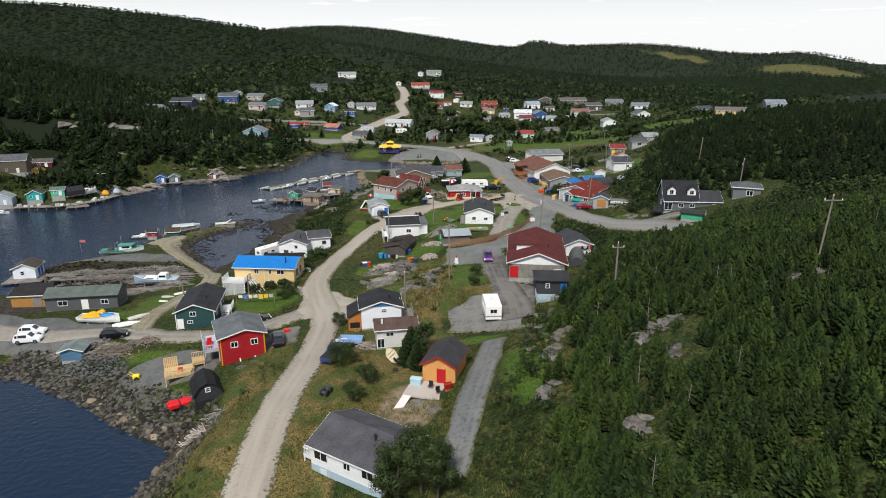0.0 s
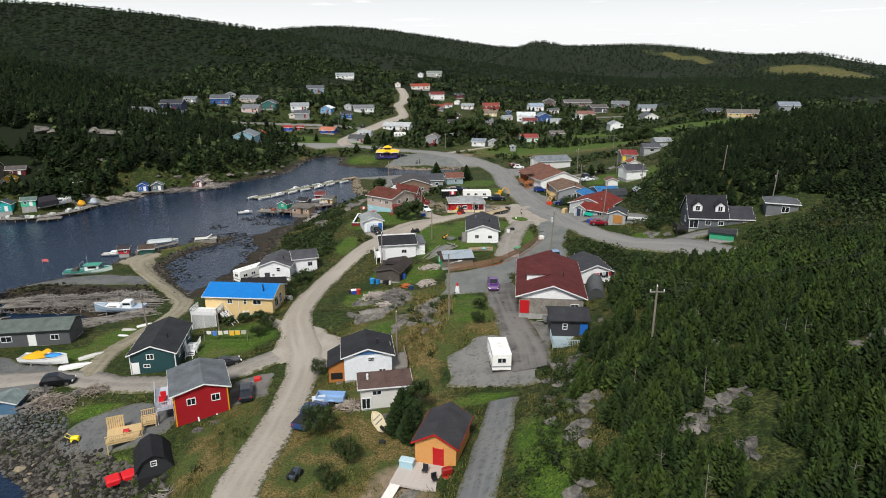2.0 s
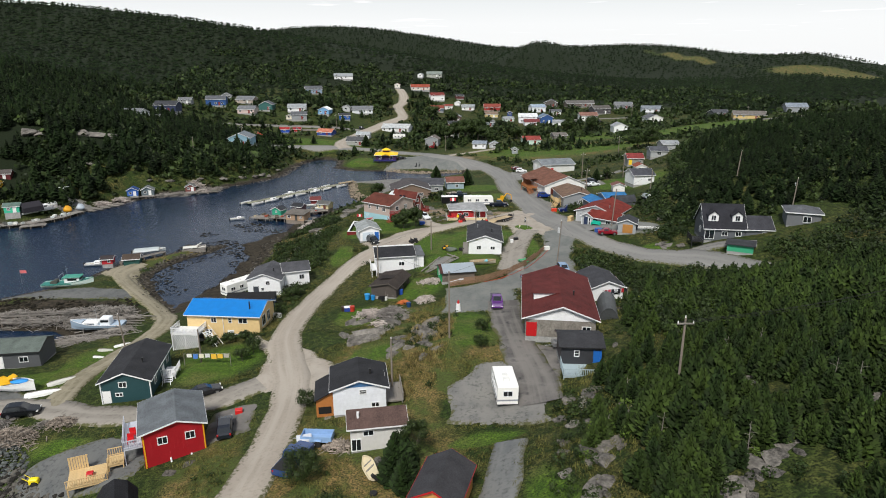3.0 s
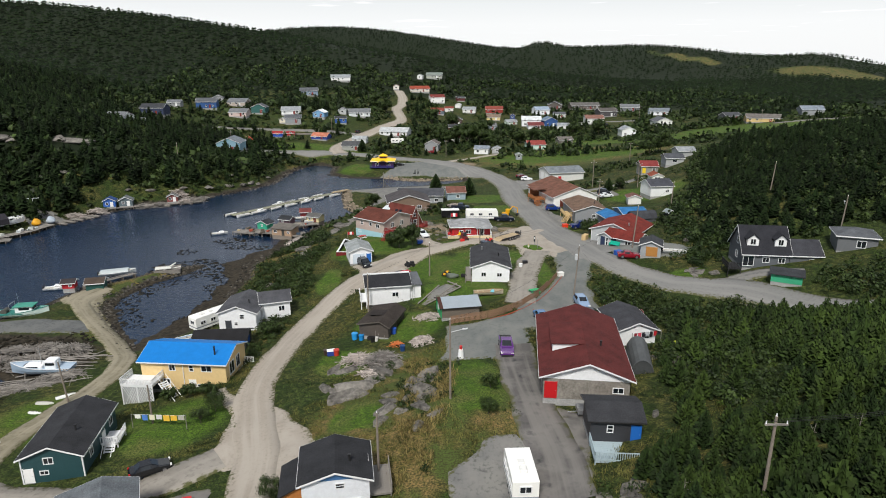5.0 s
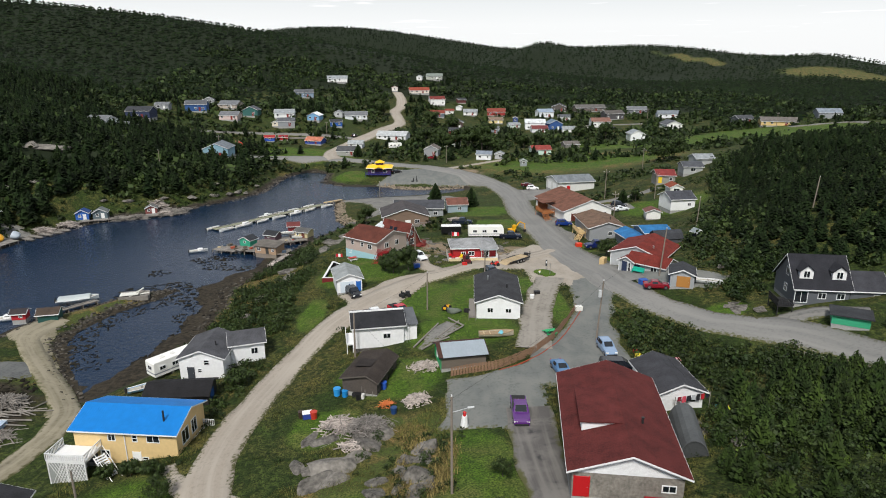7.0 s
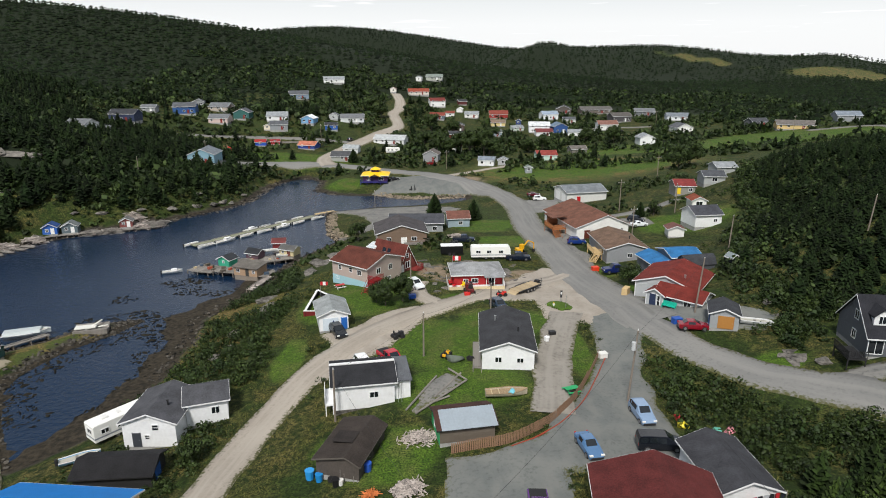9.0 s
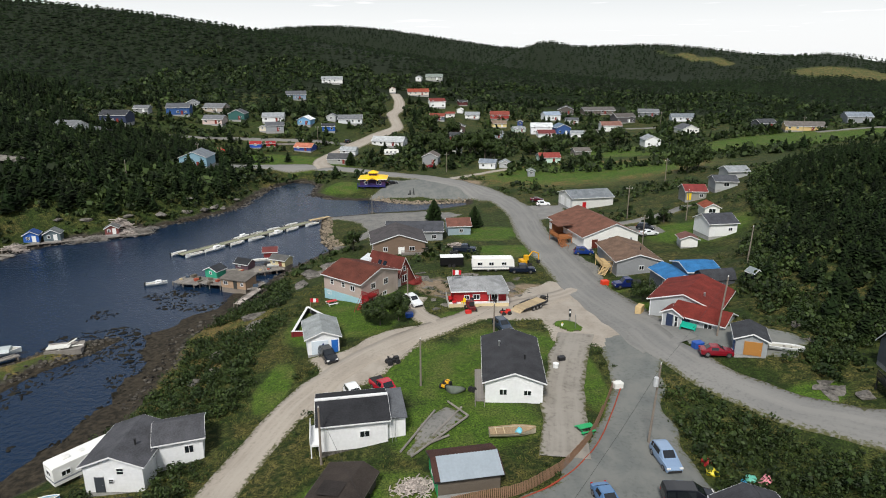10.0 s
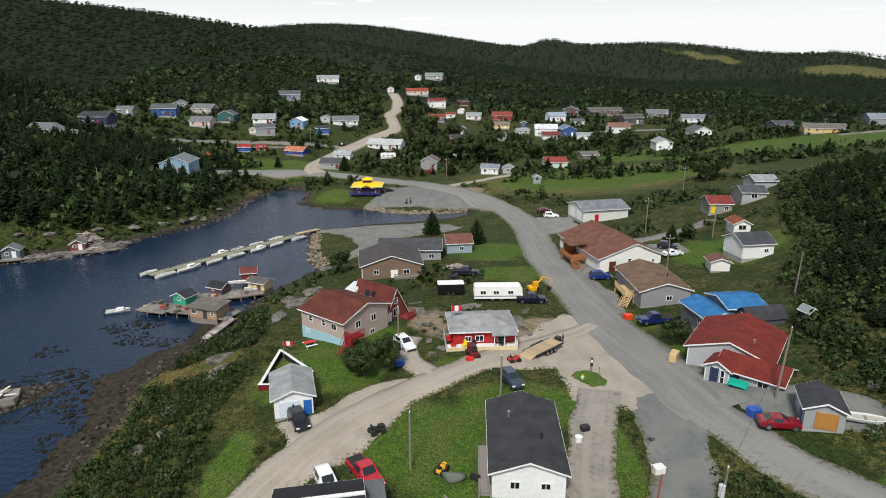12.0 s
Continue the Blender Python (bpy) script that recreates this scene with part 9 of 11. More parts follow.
# poles and cables
POLES = [(-2.0, 113.4, 10.2, -0.5, 0.0, 10), (20.2, 148.6, 9.5, 3.0, 0.0, None), (37.0, 171.0, 9.0, 3.5, 0.0, None), (-4.8, 162.4, 6.6, 0.0, 0.0, None), (-15.3, 148.2, 7.0, 0.5, 0.0, None), (5.9, 176.6, 5.6, 0, 0.0, None),
         (19.3, 83.7, 8.8, 0.0, 0.8, None), (43.2, 79.4, 9.0, 4.0, 1.2, None), (71.0, 158.0, 7.0, 3.0, 0.0, 60), (71.8, 185.4, 6.2, 4.0, 0.0, None), (56.0, 202.0, 7.0, 2, 0.0, None), (61.5, 246.0, 8, 0, 0.9, None), (50, 258, 9, 0, 0.9, None), (-9.5, 100.5, 7.0, 0, 0, None),
         (44, 226, 8, 0, 0.8, None), (-56, 127, 6.5, -4, 0, None), (-40.0, 118.0, 5.5, 0, 0, None), (-7.7, 192.3, 6.4, 0, 0, None), (-24, 296, 6, 0, 0, None), (2, 356, 8, 0, 0.8, None), (-62, 412, 8, 0, 0.8, None), (-106, 300, 7, 0, 0, None), (75, 300, 8, 0, 0.8, None), (135, 480, 9, 0, 0.8, None), (-100, 350, 8, 0, 0.8, None), (180, 405, 8, 0, 0.8, None)]
for k, (x, y, high, lean, arm, lamp) in enumerate(POLES):
    power_pole(x, y, high, lean, arm, lamp, tank=k == 1)
tip = lambda k: (POLES[k][0] + math.sin(radians(POLES[k][3])) * POLES[k][2], POLES[k][1], gz(POLES[k][0], POLES[k][1]) + POLES[k][2] - 0.25)
for a, b, sag in ((0, 4, 0.8), (0, 1, 0.9), (1, 2, 0.6), (4, 3, 0.5), (3, 5, 0.6), (6, 7, 0.8), (1, 6, 1.5), (7, 8, 2.0), (2, 10, 0.8), (13, 0, 0.5), (11, 14, 0.6), (12, 11, 0.5)):
    cable(tip(a), tip(b), sag)
for off in (-0.7, 0.7):
    a, b = Vector(tip(6)) + Vector((off, 0, -0.2)), Vector(tip(7)) + Vector((off, 0, -0.2))
    cable(a, b, 0.8)

# plain dark cut-out sculpture on the car park's edge, and a timber-edged plot beside the white house
solid("sculpture", Shape().block(-0.9, -0.1, 0, 0.2, 0.1, 0.5, 0.04).block(-0.3, -0.1, 0.45, 0.1, 0.1, 1.7, 0.06).tube((1.0, 0, 0), (1.2, 0, 2.4), 0.16, 0.1, 6).tube((1.5, 0, 0), (1.2, 0, 1.4), 0.12, 0.1, 6), DARK_METAL, -12.0, 318.2, gz(-12, 318.2) + 0.1, 0, "dark cut-out metal sculpture beside the inlet", "sculpture")
patch("pavement", [(-6.7, 148.3), (-5.5, 147.2), (-2.6, 150.4), (0.9, 153.6), (-1.6, 157.2), (-3.0, 155.4), (-5.4, 151.2)], GREY_GRAVEL, "gravel garden path edged with timber beside the white house", 0.2)
plot = thing("garden_edging", -5.6, 147.2, gz(-5.6, 147.2) + 0.12, 0, "old timbers round the gravel garden path", "edging")
for a, b in (((0.1, 0), (6.4, 6.5)), ((-1.1, 1.1), (2.6, 8.4)), ((6.5, 6.6), (4.2, 10.2)), ((2.4, 3.4), (5.8, 8.6)), ((1.8, 2.0), (4.2, 3.2))):
    za, zb = (gz(p[0] - 5.6, p[1] + 147.2) - gz(-5.6, 147.2) + 0.12 for p in (a, b))
    part("edging_log", Shape().tube((*a, za), (*b, zb), 0.13, n=6), GREY_WOOD, plot)


# ---- heaps and clutter round the dark shed ----
def stick_heap(x, y, wide, deep, tall, count, mat, label, seed, size=(0.02, 0.05), reach=(0.3, 0.9)):
    """A mound of crossed sticks and boards on the ground."""
    r, heap = random.Random(seed), Shape()
    for k in range(count):
        px, py = r.gauss(0, 0.42) * wide, r.gauss(0, 0.42) * deep
        top = max(0.04, tall * (1 - (px / wide) ** 2 - (py / deep) ** 2)) * r.uniform(0.55, 1.0)
        a, half = r.uniform(0, 6.28), r.uniform(*reach)
        dx, dy, z = math.cos(a) * half, math.sin(a) * half, gz(x + px, y + py) + top
        heap.tube((x + px - dx, y + py - dy, z), (x + px + dx, y + py + dy, z + r.uniform(-0.15, 0.15)), r.uniform(*size), n=4)
    tagged(new("scrap_heap", heap.mesh("scrap_heap", mat)), label, "heap", "scrap heaps", "stuff")


NETTING = material("old_netting", (0.2, 0.185, 0.17, 1), 0.95, vary=0.5, grain=8, coarse=1.2, bump=0.4, random_tint=0.7, island=True)
stick_heap(-11.6, 128.6, 2.8, 2.0, 1.5, 620, NETTING, "mound of grey lobster-pot laths and netting on bare rock", 3)
stick_heap(-15.2, 130.0, 2.4, 1.7, 0.8, 260, LATH, "pile of bleached boards and broken laths", 4, (0.03, 0.08), (0.3, 1.1))
stick_heap(-5.9, 134.0, 1.7, 1.6, 0.7, 420, LATH, "heap of split pale firewood on the slope", 5, (0.05, 0.09), (0.15, 0.35))
stick_heap(-4.8, 142.4, 2.2, 1.5, 0.5, 380, LATH, "spread of pale firewood behind the green-ended shed", 6, (0.05, 0.09), (0.15, 0.35))
stick_heap(-12.6, 125.4, 2.4, 1.4, 0.4, 70, LATH, "loose bleached timbers on the rock", 7, (0.04, 0.08), (0.4, 1.2))
stick_heap(-8.6, 234.8, 2.6, 1.2, 0.8, 200, LATH, "pale lumber heaped beside the brown house", 8, (0.05, 0.1), (0.4, 1.2))
stick_heap(2.0, 237.0, 2.6, 1.0, 0.9, 220, LATH, "firewood pile on the lawn by the drive", 9, (0.06, 0.1), (0.2, 0.5))
for k, (bx, by, tall, mat) in enumerate(((-99.5, 264.2, 1.4, GREY_WOOD), (-93.0, 268.6, 1.6, LATH), (-96.6, 273.6, 2.6, LATH), (-115.6, 252.6, 1.5, LATH), (-104.0, 262.0, 1.2, GREY_WOOD), (-89.6, 271.2, 1.2, GREY_WOOD), (-119.0, 246.8, 0.8, LATH))):
    stick_heap(bx, by, 3.4, 2.0, tall + 0.6, 130, mat, "collapsed grey timbers of an old stage on the far bank", 40 + k, (0.06, 0.13), (0.7, 2.0))
POT_LATH = material("stacked_pot_laths", (0.23, 0.195, 0.16, 1), 0.95, vary=0.5, grain=8, coarse=1.2, bump=0.4, random_tint=0.8, island=True)
stick_heap(-57.6, 99.6, 3.6, 1.7, 1.7, 620, POT_LATH, "long stack of weathered lobster-pot laths above the cove", 11, (0.03, 0.06), (0.25, 0.8))
stick_heap(-52.6, 102.2, 2.2, 1.1, 1.1, 260, POT_LATH, "smaller heap of weathered laths beside the lane", 12, (0.03, 0.06), (0.25, 0.7))
stick_heap(-61.6, 102.8, 1.6, 1.0, 0.9, 160, NETTING, "grey nets and poles heaped beside the blue shed", 13)
stick_heap(-66.6, 101.2, 1.6, 1.0, 0.6, 90, GREY_WOOD, "grey boards stacked beside the blue shed", 14, (0.05, 0.1), (0.6, 1.5))
stick_heap(-35.6, 76.8, 2.0, 1.2, 0.4, 90, LATH, "bleached driftwood poles above the cove", 15, (0.04, 0.08), (0.7, 1.8))
stick_heap(-34.0, 79.2, 1.6, 1.0, 0.3, 50, GREY_WOOD, "driftwood lying below the black shed", 16, (0.04, 0.08), (0.5, 1.3))
stick_heap(-14.6, 88.6, 1.5, 1.2, 0.6, 160, POT_LATH, "heap of brown boards and rubbish in the yard", 17, (0.04, 0.09), (0.3, 0.8))
stick_heap(-9.6, 133.6, 0.9, 0.6, 0.4, 60, paint("c4703a", 0.8), "small heap of orange boards", 10)
for k, (bx, by) in enumerate(((-71, 142.6), (-77, 143.2), (-83, 142.8), (-89, 143.2), (-66, 145.2), (-62.5, 136.0), (-67.5, 133.0))):
    stick_heap(bx, by, 4.2, 1.9, 1.3 if k < 5 else 0.5, 150, GREY_WOOD, "tangle of grey poles along the old slip", 20 + k, (0.04, 0.09), (0.6, 1.9))
for x, y, code, s_, label in ((-15.3, 137.0, "1d7fc0", 0.42, "blue plastic barrel by the dark shed"), (-16.4, 137.6, "2a8fd0", 0.5, "bright blue tub by the dark shed"), (-10.3, 137.6, "2a55b0", 0.45, "blue bag leaning on the shed"), (-12.9, 136.0, "d8d8d4", 0.3, "white bucket by the dark shed"), (-13.4, 135.9, "1a1a1c", 0.4, "black tub by the dark shed"),
                              (-18.5, 132.3, "b03424", 0.45, "red box beside the drive"), (-20.1, 132.6, "3a2c26", 0.4, "brown bin beside the drive"), (-8.6, 131.6, "1c3c6a", 0.4, "dark blue drum by the wood heap"), (13.4, 166.4, "e4e6e6", 0.4, "white tub beside the bungalow")):
    t = thing("barrel", x, y, gz(x, y), 0, label, "container")
    part("body", Shape().tube((0, 0, 0), (0, 0, s_ * 2), s_ * 0.85, s_, 12), paint(code), t)
    part("rim", Shape().tube((0, 0, s_ * 2 + 0.002), (0, 0, s_ * 2 + 0.05), s_ * 1.03, n=12), paint(code), t)
for x, y, flat in ((-14.0, 136.6, 0), (-13.6, 136.5, 0), (-16.9, 87.0, 1), (-10.0, 80.1, 1), (1.9, 159.6, 0), (1.5, 159.9, 0)):
    t = solid("tyre", Shape().tube((0, -0.11, 0), (0, 0.11, 0), 0.36, n=18).tube((0, -0.115, 0), (0, 0.115, 0), 0.19, n=12), RUBBER, x, y, gz(x, y) + (0.12 if flat else 0.36), 0, "old black car tyre", "tyre", "old tyres")
    t.matrix_world = pose(x, y, gz(x, y) + (0.12 if flat else 0.36), 90 if flat else 0, 0, 10)
t = thing("covered_boat", -0.6, 159.9, gz(-0.6, 159.9), 5, "machine under a dull green sheet on the lawn", "heap")
v, f = boulder(14, 2, 0.25)
part("sheet", big_mesh("sheet", v * (1.5, 0.8, 1.0) + (0, 0, 0.35), f, paint("5a6258", 0.8, 0, 0.3), True), None, t)

# ---- woods ----
rng = np.random.default_rng(7)


def road_clear(x, y, gap):
    """Whether a place keeps clear of the roads."""
    ok = np.ones(x.shape, bool)
    for line, w in ((SHORE_ROAD, 2.6), (MAIN_ROAD, 4.5), (EAST_ROAD, 3.3), (HILL_ROAD, 3.6), (WHARF_LANE, 2.4), (SPIT_LANE, 2)):
        for (ax, ay), (bx, by) in zip(line, line[1:]):
            s = np.clip(((x - ax) * (bx - ax) + (y - ay) * (by - ay)) / ((bx - ax) ** 2 + (by - ay) ** 2), 0, 1)
            ok &= np.hypot(x - ax - s * (bx - ax), y - ay - s * (by - ay)) > w + gap
    return ok


EAST_WOOD = [(4, 30), (5, 52), (7.5, 68), (9.5, 78), (13, 92), (17, 98), (22, 104), (24.5, 120), (29, 128), (34, 132), (46.5, 133), (57, 117), (74.5, 90), (130, 40), (130, 20), (40, 15)]
HILL_WOOD = [(52, 162), (46, 172), (47, 186), (56, 200), (60, 214), (70, 222), (74, 240), (84, 262), (94, 280), (122, 292), (170, 302), (260, 320), (330, 300), (300, 180), (160, 120), (90, 120), (76, 138), (62, 158)]
SCRUB_WOOD = [(24.5, 136), (30, 130), (36, 136), (46, 132), (44, 141), (37, 150), (31, 161), (27.5, 162), (25, 150)]


def inside(poly, x, y, margin=0.0):
    return shore_distance(poly, x, y) < -margin


def jitter_grid(x0, x1, y0, y1, gap, seed):
    r = np.random.default_rng(seed)
    X, Y = np.meshgrid(np.arange(x0, x1, gap), np.arange(y0, y1, gap))
    return X.ravel() + r.uniform(-0.5, 0.5, X.size) * gap, Y.ravel() + r.uniform(-0.5, 0.5, X.size) * gap


def on_ground(x, y, sink=0.1):
    return np.stack([x, y, ground(x, y) - sink], -1)


near_kinds = [fir(s, 205, 0.25 + 0.035 * (s % 3), 0.048) for s in range(6)]
mid_kinds = [fir(s + 20, 26, 0.34, 0.17) for s in range(5)]
far_kinds = [spruce(s + 40, 2, 3, 1.0, 0.5) for s in range(4)]
bush_kinds = [leaf_ball(s, 150, 0.095) for s in range(5)]
lush_kinds = [leaf_ball(s + 9, 30, 0.25) for s in range(4)]
grove_kinds = [leaf_ball(s + 19, 70, 0.15) for s in range(4)]

# the east slope, close by: the nearest trees stand as things of their own
x, y = jitter_grid(2, 95, 36, 135, 1.5, 11)
clear = np.array([noise.noise(Vector((a * 0.06, b * 0.06, 3))) for a, b in zip(x, y)])
slabs = ((12.2, 78.6), (10.3, 77.4), (7.2, 63.6), (17.4, 66.6), (19.8, 68.2), (22.2, 69.8), (18.8, 61.4), (32, 74.4), (35.4, 75.4), (38.8, 76.4), (42, 77.4), (12.9, 52), (9.2, 72), (13.6, 93), (52, 104), (26, 84), (15, 86))
bare_rock = np.min([np.hypot(x - a, (y - b + 2.6) * 0.62) for a, b in slabs], 0) < 2.1
bare_rock |= (x < 22) & (y > 64) & (rng.uniform(size=x.size) < 0.15)
mixed = (y > 99) & (x < 36) & (rng.uniform(size=x.size) > 0.22)
keep = inside(EAST_WOOD, x, y) & ~mixed & ~bare_rock & (clear < 0.75) & (rng.uniform(size=x.size) < 0.92)
x, y = x[keep], y[keep]
high = 2.0 + 2.2 * rng.uniform(size=x.size) ** 1.5 + 0.6 * (x > 30) + 0.6 * ((x > 40) & (y > 96))
high += 2.6 * (np.hypot(x - 18.8, (y - 79.5) * 0.8) < 4.2)
order = np.argsort(np.hypot(x - 14, y - 92))
single, rest = order[:240], order[240:]
crown_meshes = [big_mesh("crown", v, f, CONIFER) for v, f in near_kinds]
for k, me in enumerate(crown_meshes):
    me.attributes.new("tint", "FLOAT", "POINT").data.foreach_set("value", np.full(len(me.vertices), k / 5, np.float32))
trunk_mesh = Shape().tube((0, 0, -0.15), (0, 0, 0.75), 0.035, 0.012, 6).mesh("trunk", BARK)
for k, i in enumerate(single):
    t = thing("spruce_tree", x[i], y[i], gz(x[i], y[i]), (k * 67) % 360, "small dark green spruce on the rocky slope", "tree", "spruces on the slope")
    t.scale = (high[i] * 1.05, high[i] * 1.05, high[i])
    part("trunk", trunk_mesh, BARK, t)
    part("crown", crown_meshes[k % 6], CONIFER, t)
deep = (x[rest] > 44) | (y[rest] > 96)
away, rest = rest[deep], rest[~deep]
stuff("spruce_wood", scatter(near_kinds, on_ground(x[rest], y[rest]), high[rest], 5), CONIFER, "dense young spruce wood on the east slope", "trees")
stuff("spruce_wood", scatter([fir(s + 80, 95, 0.29, 0.07) for s in range(5)], on_ground(x[away], y[away]), high[away], 55), CONIFER, "dense young spruce wood further up the east slope", "trees")

dead = Shape()
for k in range(90):
    i = order[(k * 37) % len(order)]
    px, py, pz = x[i] + 0.7, y[i] + 0.5, gz(x[i], y[i])
    tall = 2.2 + 1.6 * ((k * 53) % 17) / 17
    dead.tube((px, py, pz - 0.1), (px + 0.15 * math.sin(k), py + 0.15 * math.cos(k), pz + tall), 0.05, 0.015, 5)
    for b in range(7):
        a, u = b * 2.4 + k, pz + tall * (0.35 + 0.08 * b)
        dead.tube((px, py, u), (px + 0.5 * math.cos(a), py + 0.5 * math.sin(a), u + 0.15), 0.015, 0.006, 4)
stuff("dead_spruces", (np.array(dead.v), np.array([t for f in dead.f if len(f) == 4 for t in ((f[0], f[1], f[2]), (f[0], f[2], f[3]))])), DEAD_WOOD, "bare grey dead spruces among the young wood", "trees")

# the hill behind the dormer house and the scrub along the main road
x, y = jitter_grid(40, 300, 110, 385, 2.2, 12)
keep = inside(HILL_WOOD, x, y) & road_clear(x, y, 1.0) & (np.hypot(x - 57, y - 154) > 11) & (np.hypot(x - 71, y - 152) > 8) & (x < 30 + 0.72 * y)
x, y = x[keep], y[keep]
broad = (shore_distance(HILL_WOOD, x, y) > -2.5 - 6 * rng.uniform(size=x.size)) | (rng.uniform(size=x.size) < 0.22)
stuff("spruce_wood", scatter([fir(s + 120, 40, 0.33, 0.14) for s in range(5)], on_ground(x[~broad], y[~broad]), 2.4 + 2.2 * rng.uniform(size=(~broad).sum()), 6), SHADED_CONIFER, "dark spruce wood on the hill", "trees")
stuff("alder_scrub", scatter(grove_kinds, on_ground(x[broad], y[broad]), 1.2 + 1.3 * rng.uniform(size=broad.sum()), 66), LEAF, "alder and birch scrub at the foot of the wooded hill", "bushes")

house_spots = np.array([(o.matrix_world.translation.x, o.matrix_world.translation.y) for o in scene.objects if o.parent is None and ("category" in o) and o["category"] in ("house", "shed", "hall", "garage")])


def clear_of_houses(x, y, gap):
    ok = np.ones(x.shape, bool)
    for hx, hy in house_spots:
        ok &= np.hypot(x - hx, y - hy - 2) > gap
    return ok


# across the harbour and over the far hills
x, y = jitter_grid(-330, 60, 215, 470, 3.0, 13)
far_village = np.minimum(np.hypot((x + 70) / 1.5, y - 398), np.hypot((x + 130) / 2.0, y - 425)) > 34
keep = (shore_distance(HARBOUR, x, y) > 5.5) & (x < -60 - 0.25 * (y - 215) * (y < 300)) & (y > 205) & clear_of_houses(x, y, 9) & far_village & road_clear(x, y, 4) & (y < 460)
wild = np.array([noise.noise(Vector((a * 0.02, b * 0.02, 8))) for a, b in zip(x, y)])
keep &= (wild < 0.6) & (np.hypot(x + 141, (y - 286) * 0.6) > 6) & (np.hypot(x + 160, (y - 276) * 0.6) > 5)
x, y = x[keep], y[keep]
leafy = rng.uniform(size=x.size) < 0.42
stuff("spruce_wood", scatter(mid_kinds, on_ground(x[~leafy], y[~leafy]), 3.8 + 4.2 * rng.uniform(size=(~leafy).sum()) ** 1.3, 7), SHADED_CONIFER, "dark spruce wood across the harbour", "trees")
stuff("broad_wood", scatter(lush_kinds, on_ground(x[leafy], y[leafy]), 1.8 + 2.0 * rng.uniform(size=leafy.sum()), 77), LEAF, "broad-leaved trees among the spruces across the harbour", "trees")
x, y = jitter_grid(-1300, 1300, 430, 1750, 5.6, 14)
keep = (np.abs(x) < 0.8 * y + 40) & ~((np.abs(x - 40) < 135) & (y < 560)) & ~((x < 60) & (x > -175) & (y < 470)) & ~((np.hypot(x + 20, y - 575) < 48)) & road_clear(x, y, 5)
wild = np.array([noise.noise(Vector((a * 0.008, b * 0.008, 5))) for a, b in zip(x, y)])
for hx, hy, rx, ry, turn in HEATHS:
    c, s = math.cos(radians(turn)), math.sin(radians(turn))
    keep &= np.hypot(((x - hx) * c + (y - hy) * s) / rx, ((y - hy) * c - (x - hx) * s) / ry) + 0.5 * wild > 1
keep &= ((wild < 0.42) | (rng.uniform(size=x.size) < 0.5)) & ((y < 900) | (rng.uniform(size=x.size) < 0.36))
x, y = x[keep], y[keep]
stuff("far_wood", scatter(far_kinds, on_ground(x, y), 3.4 + 3.2 * rng.uniform(size=x.size) ** 1.5, 8), CONIFER_FAR, "endless dark spruce wood over the far hills", "trees")

# ---- bushes, broad-leaved trees, grass ----
car_spots = np.array([(o.matrix_world.translation.x, o.matrix_world.translation.y) for o in scene.objects if o.parent is None and ("category" in o) and o["category"] in ("car", "trailer", "boat", "machine", "container")])


def open_ground(x, y, house_gap=6.0):
    """Whether a place keeps clear of houses, cars, roads, yards and water."""
    ok = road_clear(x, y, 0.8) & (shore_distance(HARBOUR, x, y) > 0.8) & (shore_distance(COVE, x, y) > 0.8)
    for hx, hy in house_spots:
        ok &= np.hypot(x - hx, y - hy - 3.5) > house_gap
    for hx, hy in car_spots:
        ok &= np.hypot(x - hx, y - hy) > 3.2
    for _, _, within in PAVED_SHEETS:
        ok &= ~within(x, y)
    return ok


def clumps(x, y, scale, seed):
    return np.array([noise.noise(Vector((a * scale, b * scale, seed))) for a, b in zip(x, y)])


SHORE_SCRUB = [(-46.5, 151), (-31, 157), (-27.5, 166), (-30, 176), (-29, 190), (-31, 206), (-36, 226), (-40, 224), (-43, 212), (-45.5, 200), (-46, 180)]
x, y = jitter_grid(-48, -22, 148, 232, 1.2, 21)
keep = inside(SHORE_SCRUB, x, y, 0.6) & (clumps(x, y, 0.09, 2) < np.where(y < 192, 0.45, 0.15)) & open_ground(x, y, 5)
x, y = x[keep], y[keep]
stuff("alder_scrub", scatter(bush_kinds, on_ground(x, y), 0.6 + 1.4 * rng.uniform(size=x.size) ** 1.6, 22), LEAF, "thick alder scrub above the shore", "bushes")
x, y = jitter_grid(-54, -26, 128, 160, 1.3, 71)
keep = inside([(-52, 140), (-46.5, 151), (-31, 157), (-29, 150), (-30.5, 140), (-32, 133), (-38, 131), (-46, 134)], x, y) & open_ground(x, y, 4.6) & (clumps(x, y, 0.12, 72) < 0.3)
x, y = x[keep], y[keep]
stuff("alder_scrub", scatter(bush_kinds, on_ground(x, y), 0.5 + 1.1 * rng.uniform(size=x.size) ** 1.6, 73), LEAF, "dark bushes round the white houses on the shore", "bushes")
x, y = jitter_grid(54, 92, 104, 152, 1.8, 75)
keep = inside([(58, 131), (66, 119), (76, 106), (90, 112), (92, 138), (74, 150), (62, 150), (56, 142)], x, y) & road_clear(x, y, 1.2) & clear_of_houses(x, y, 7.5) & open_ground(x, y, 5) & (clumps(x, y, 0.1, 76) < 0.35)
x, y = x[keep], y[keep]
stuff("alder_scrub", scatter(grove_kinds, on_ground(x, y), 0.7 + 1.1 * rng.uniform(size=x.size) ** 1.5, 77), LEAF, "dark scrub beyond the main road by the dormer house", "bushes")
x, y = jitter_grid(38, 74, 108, 148, 1.5, 91)
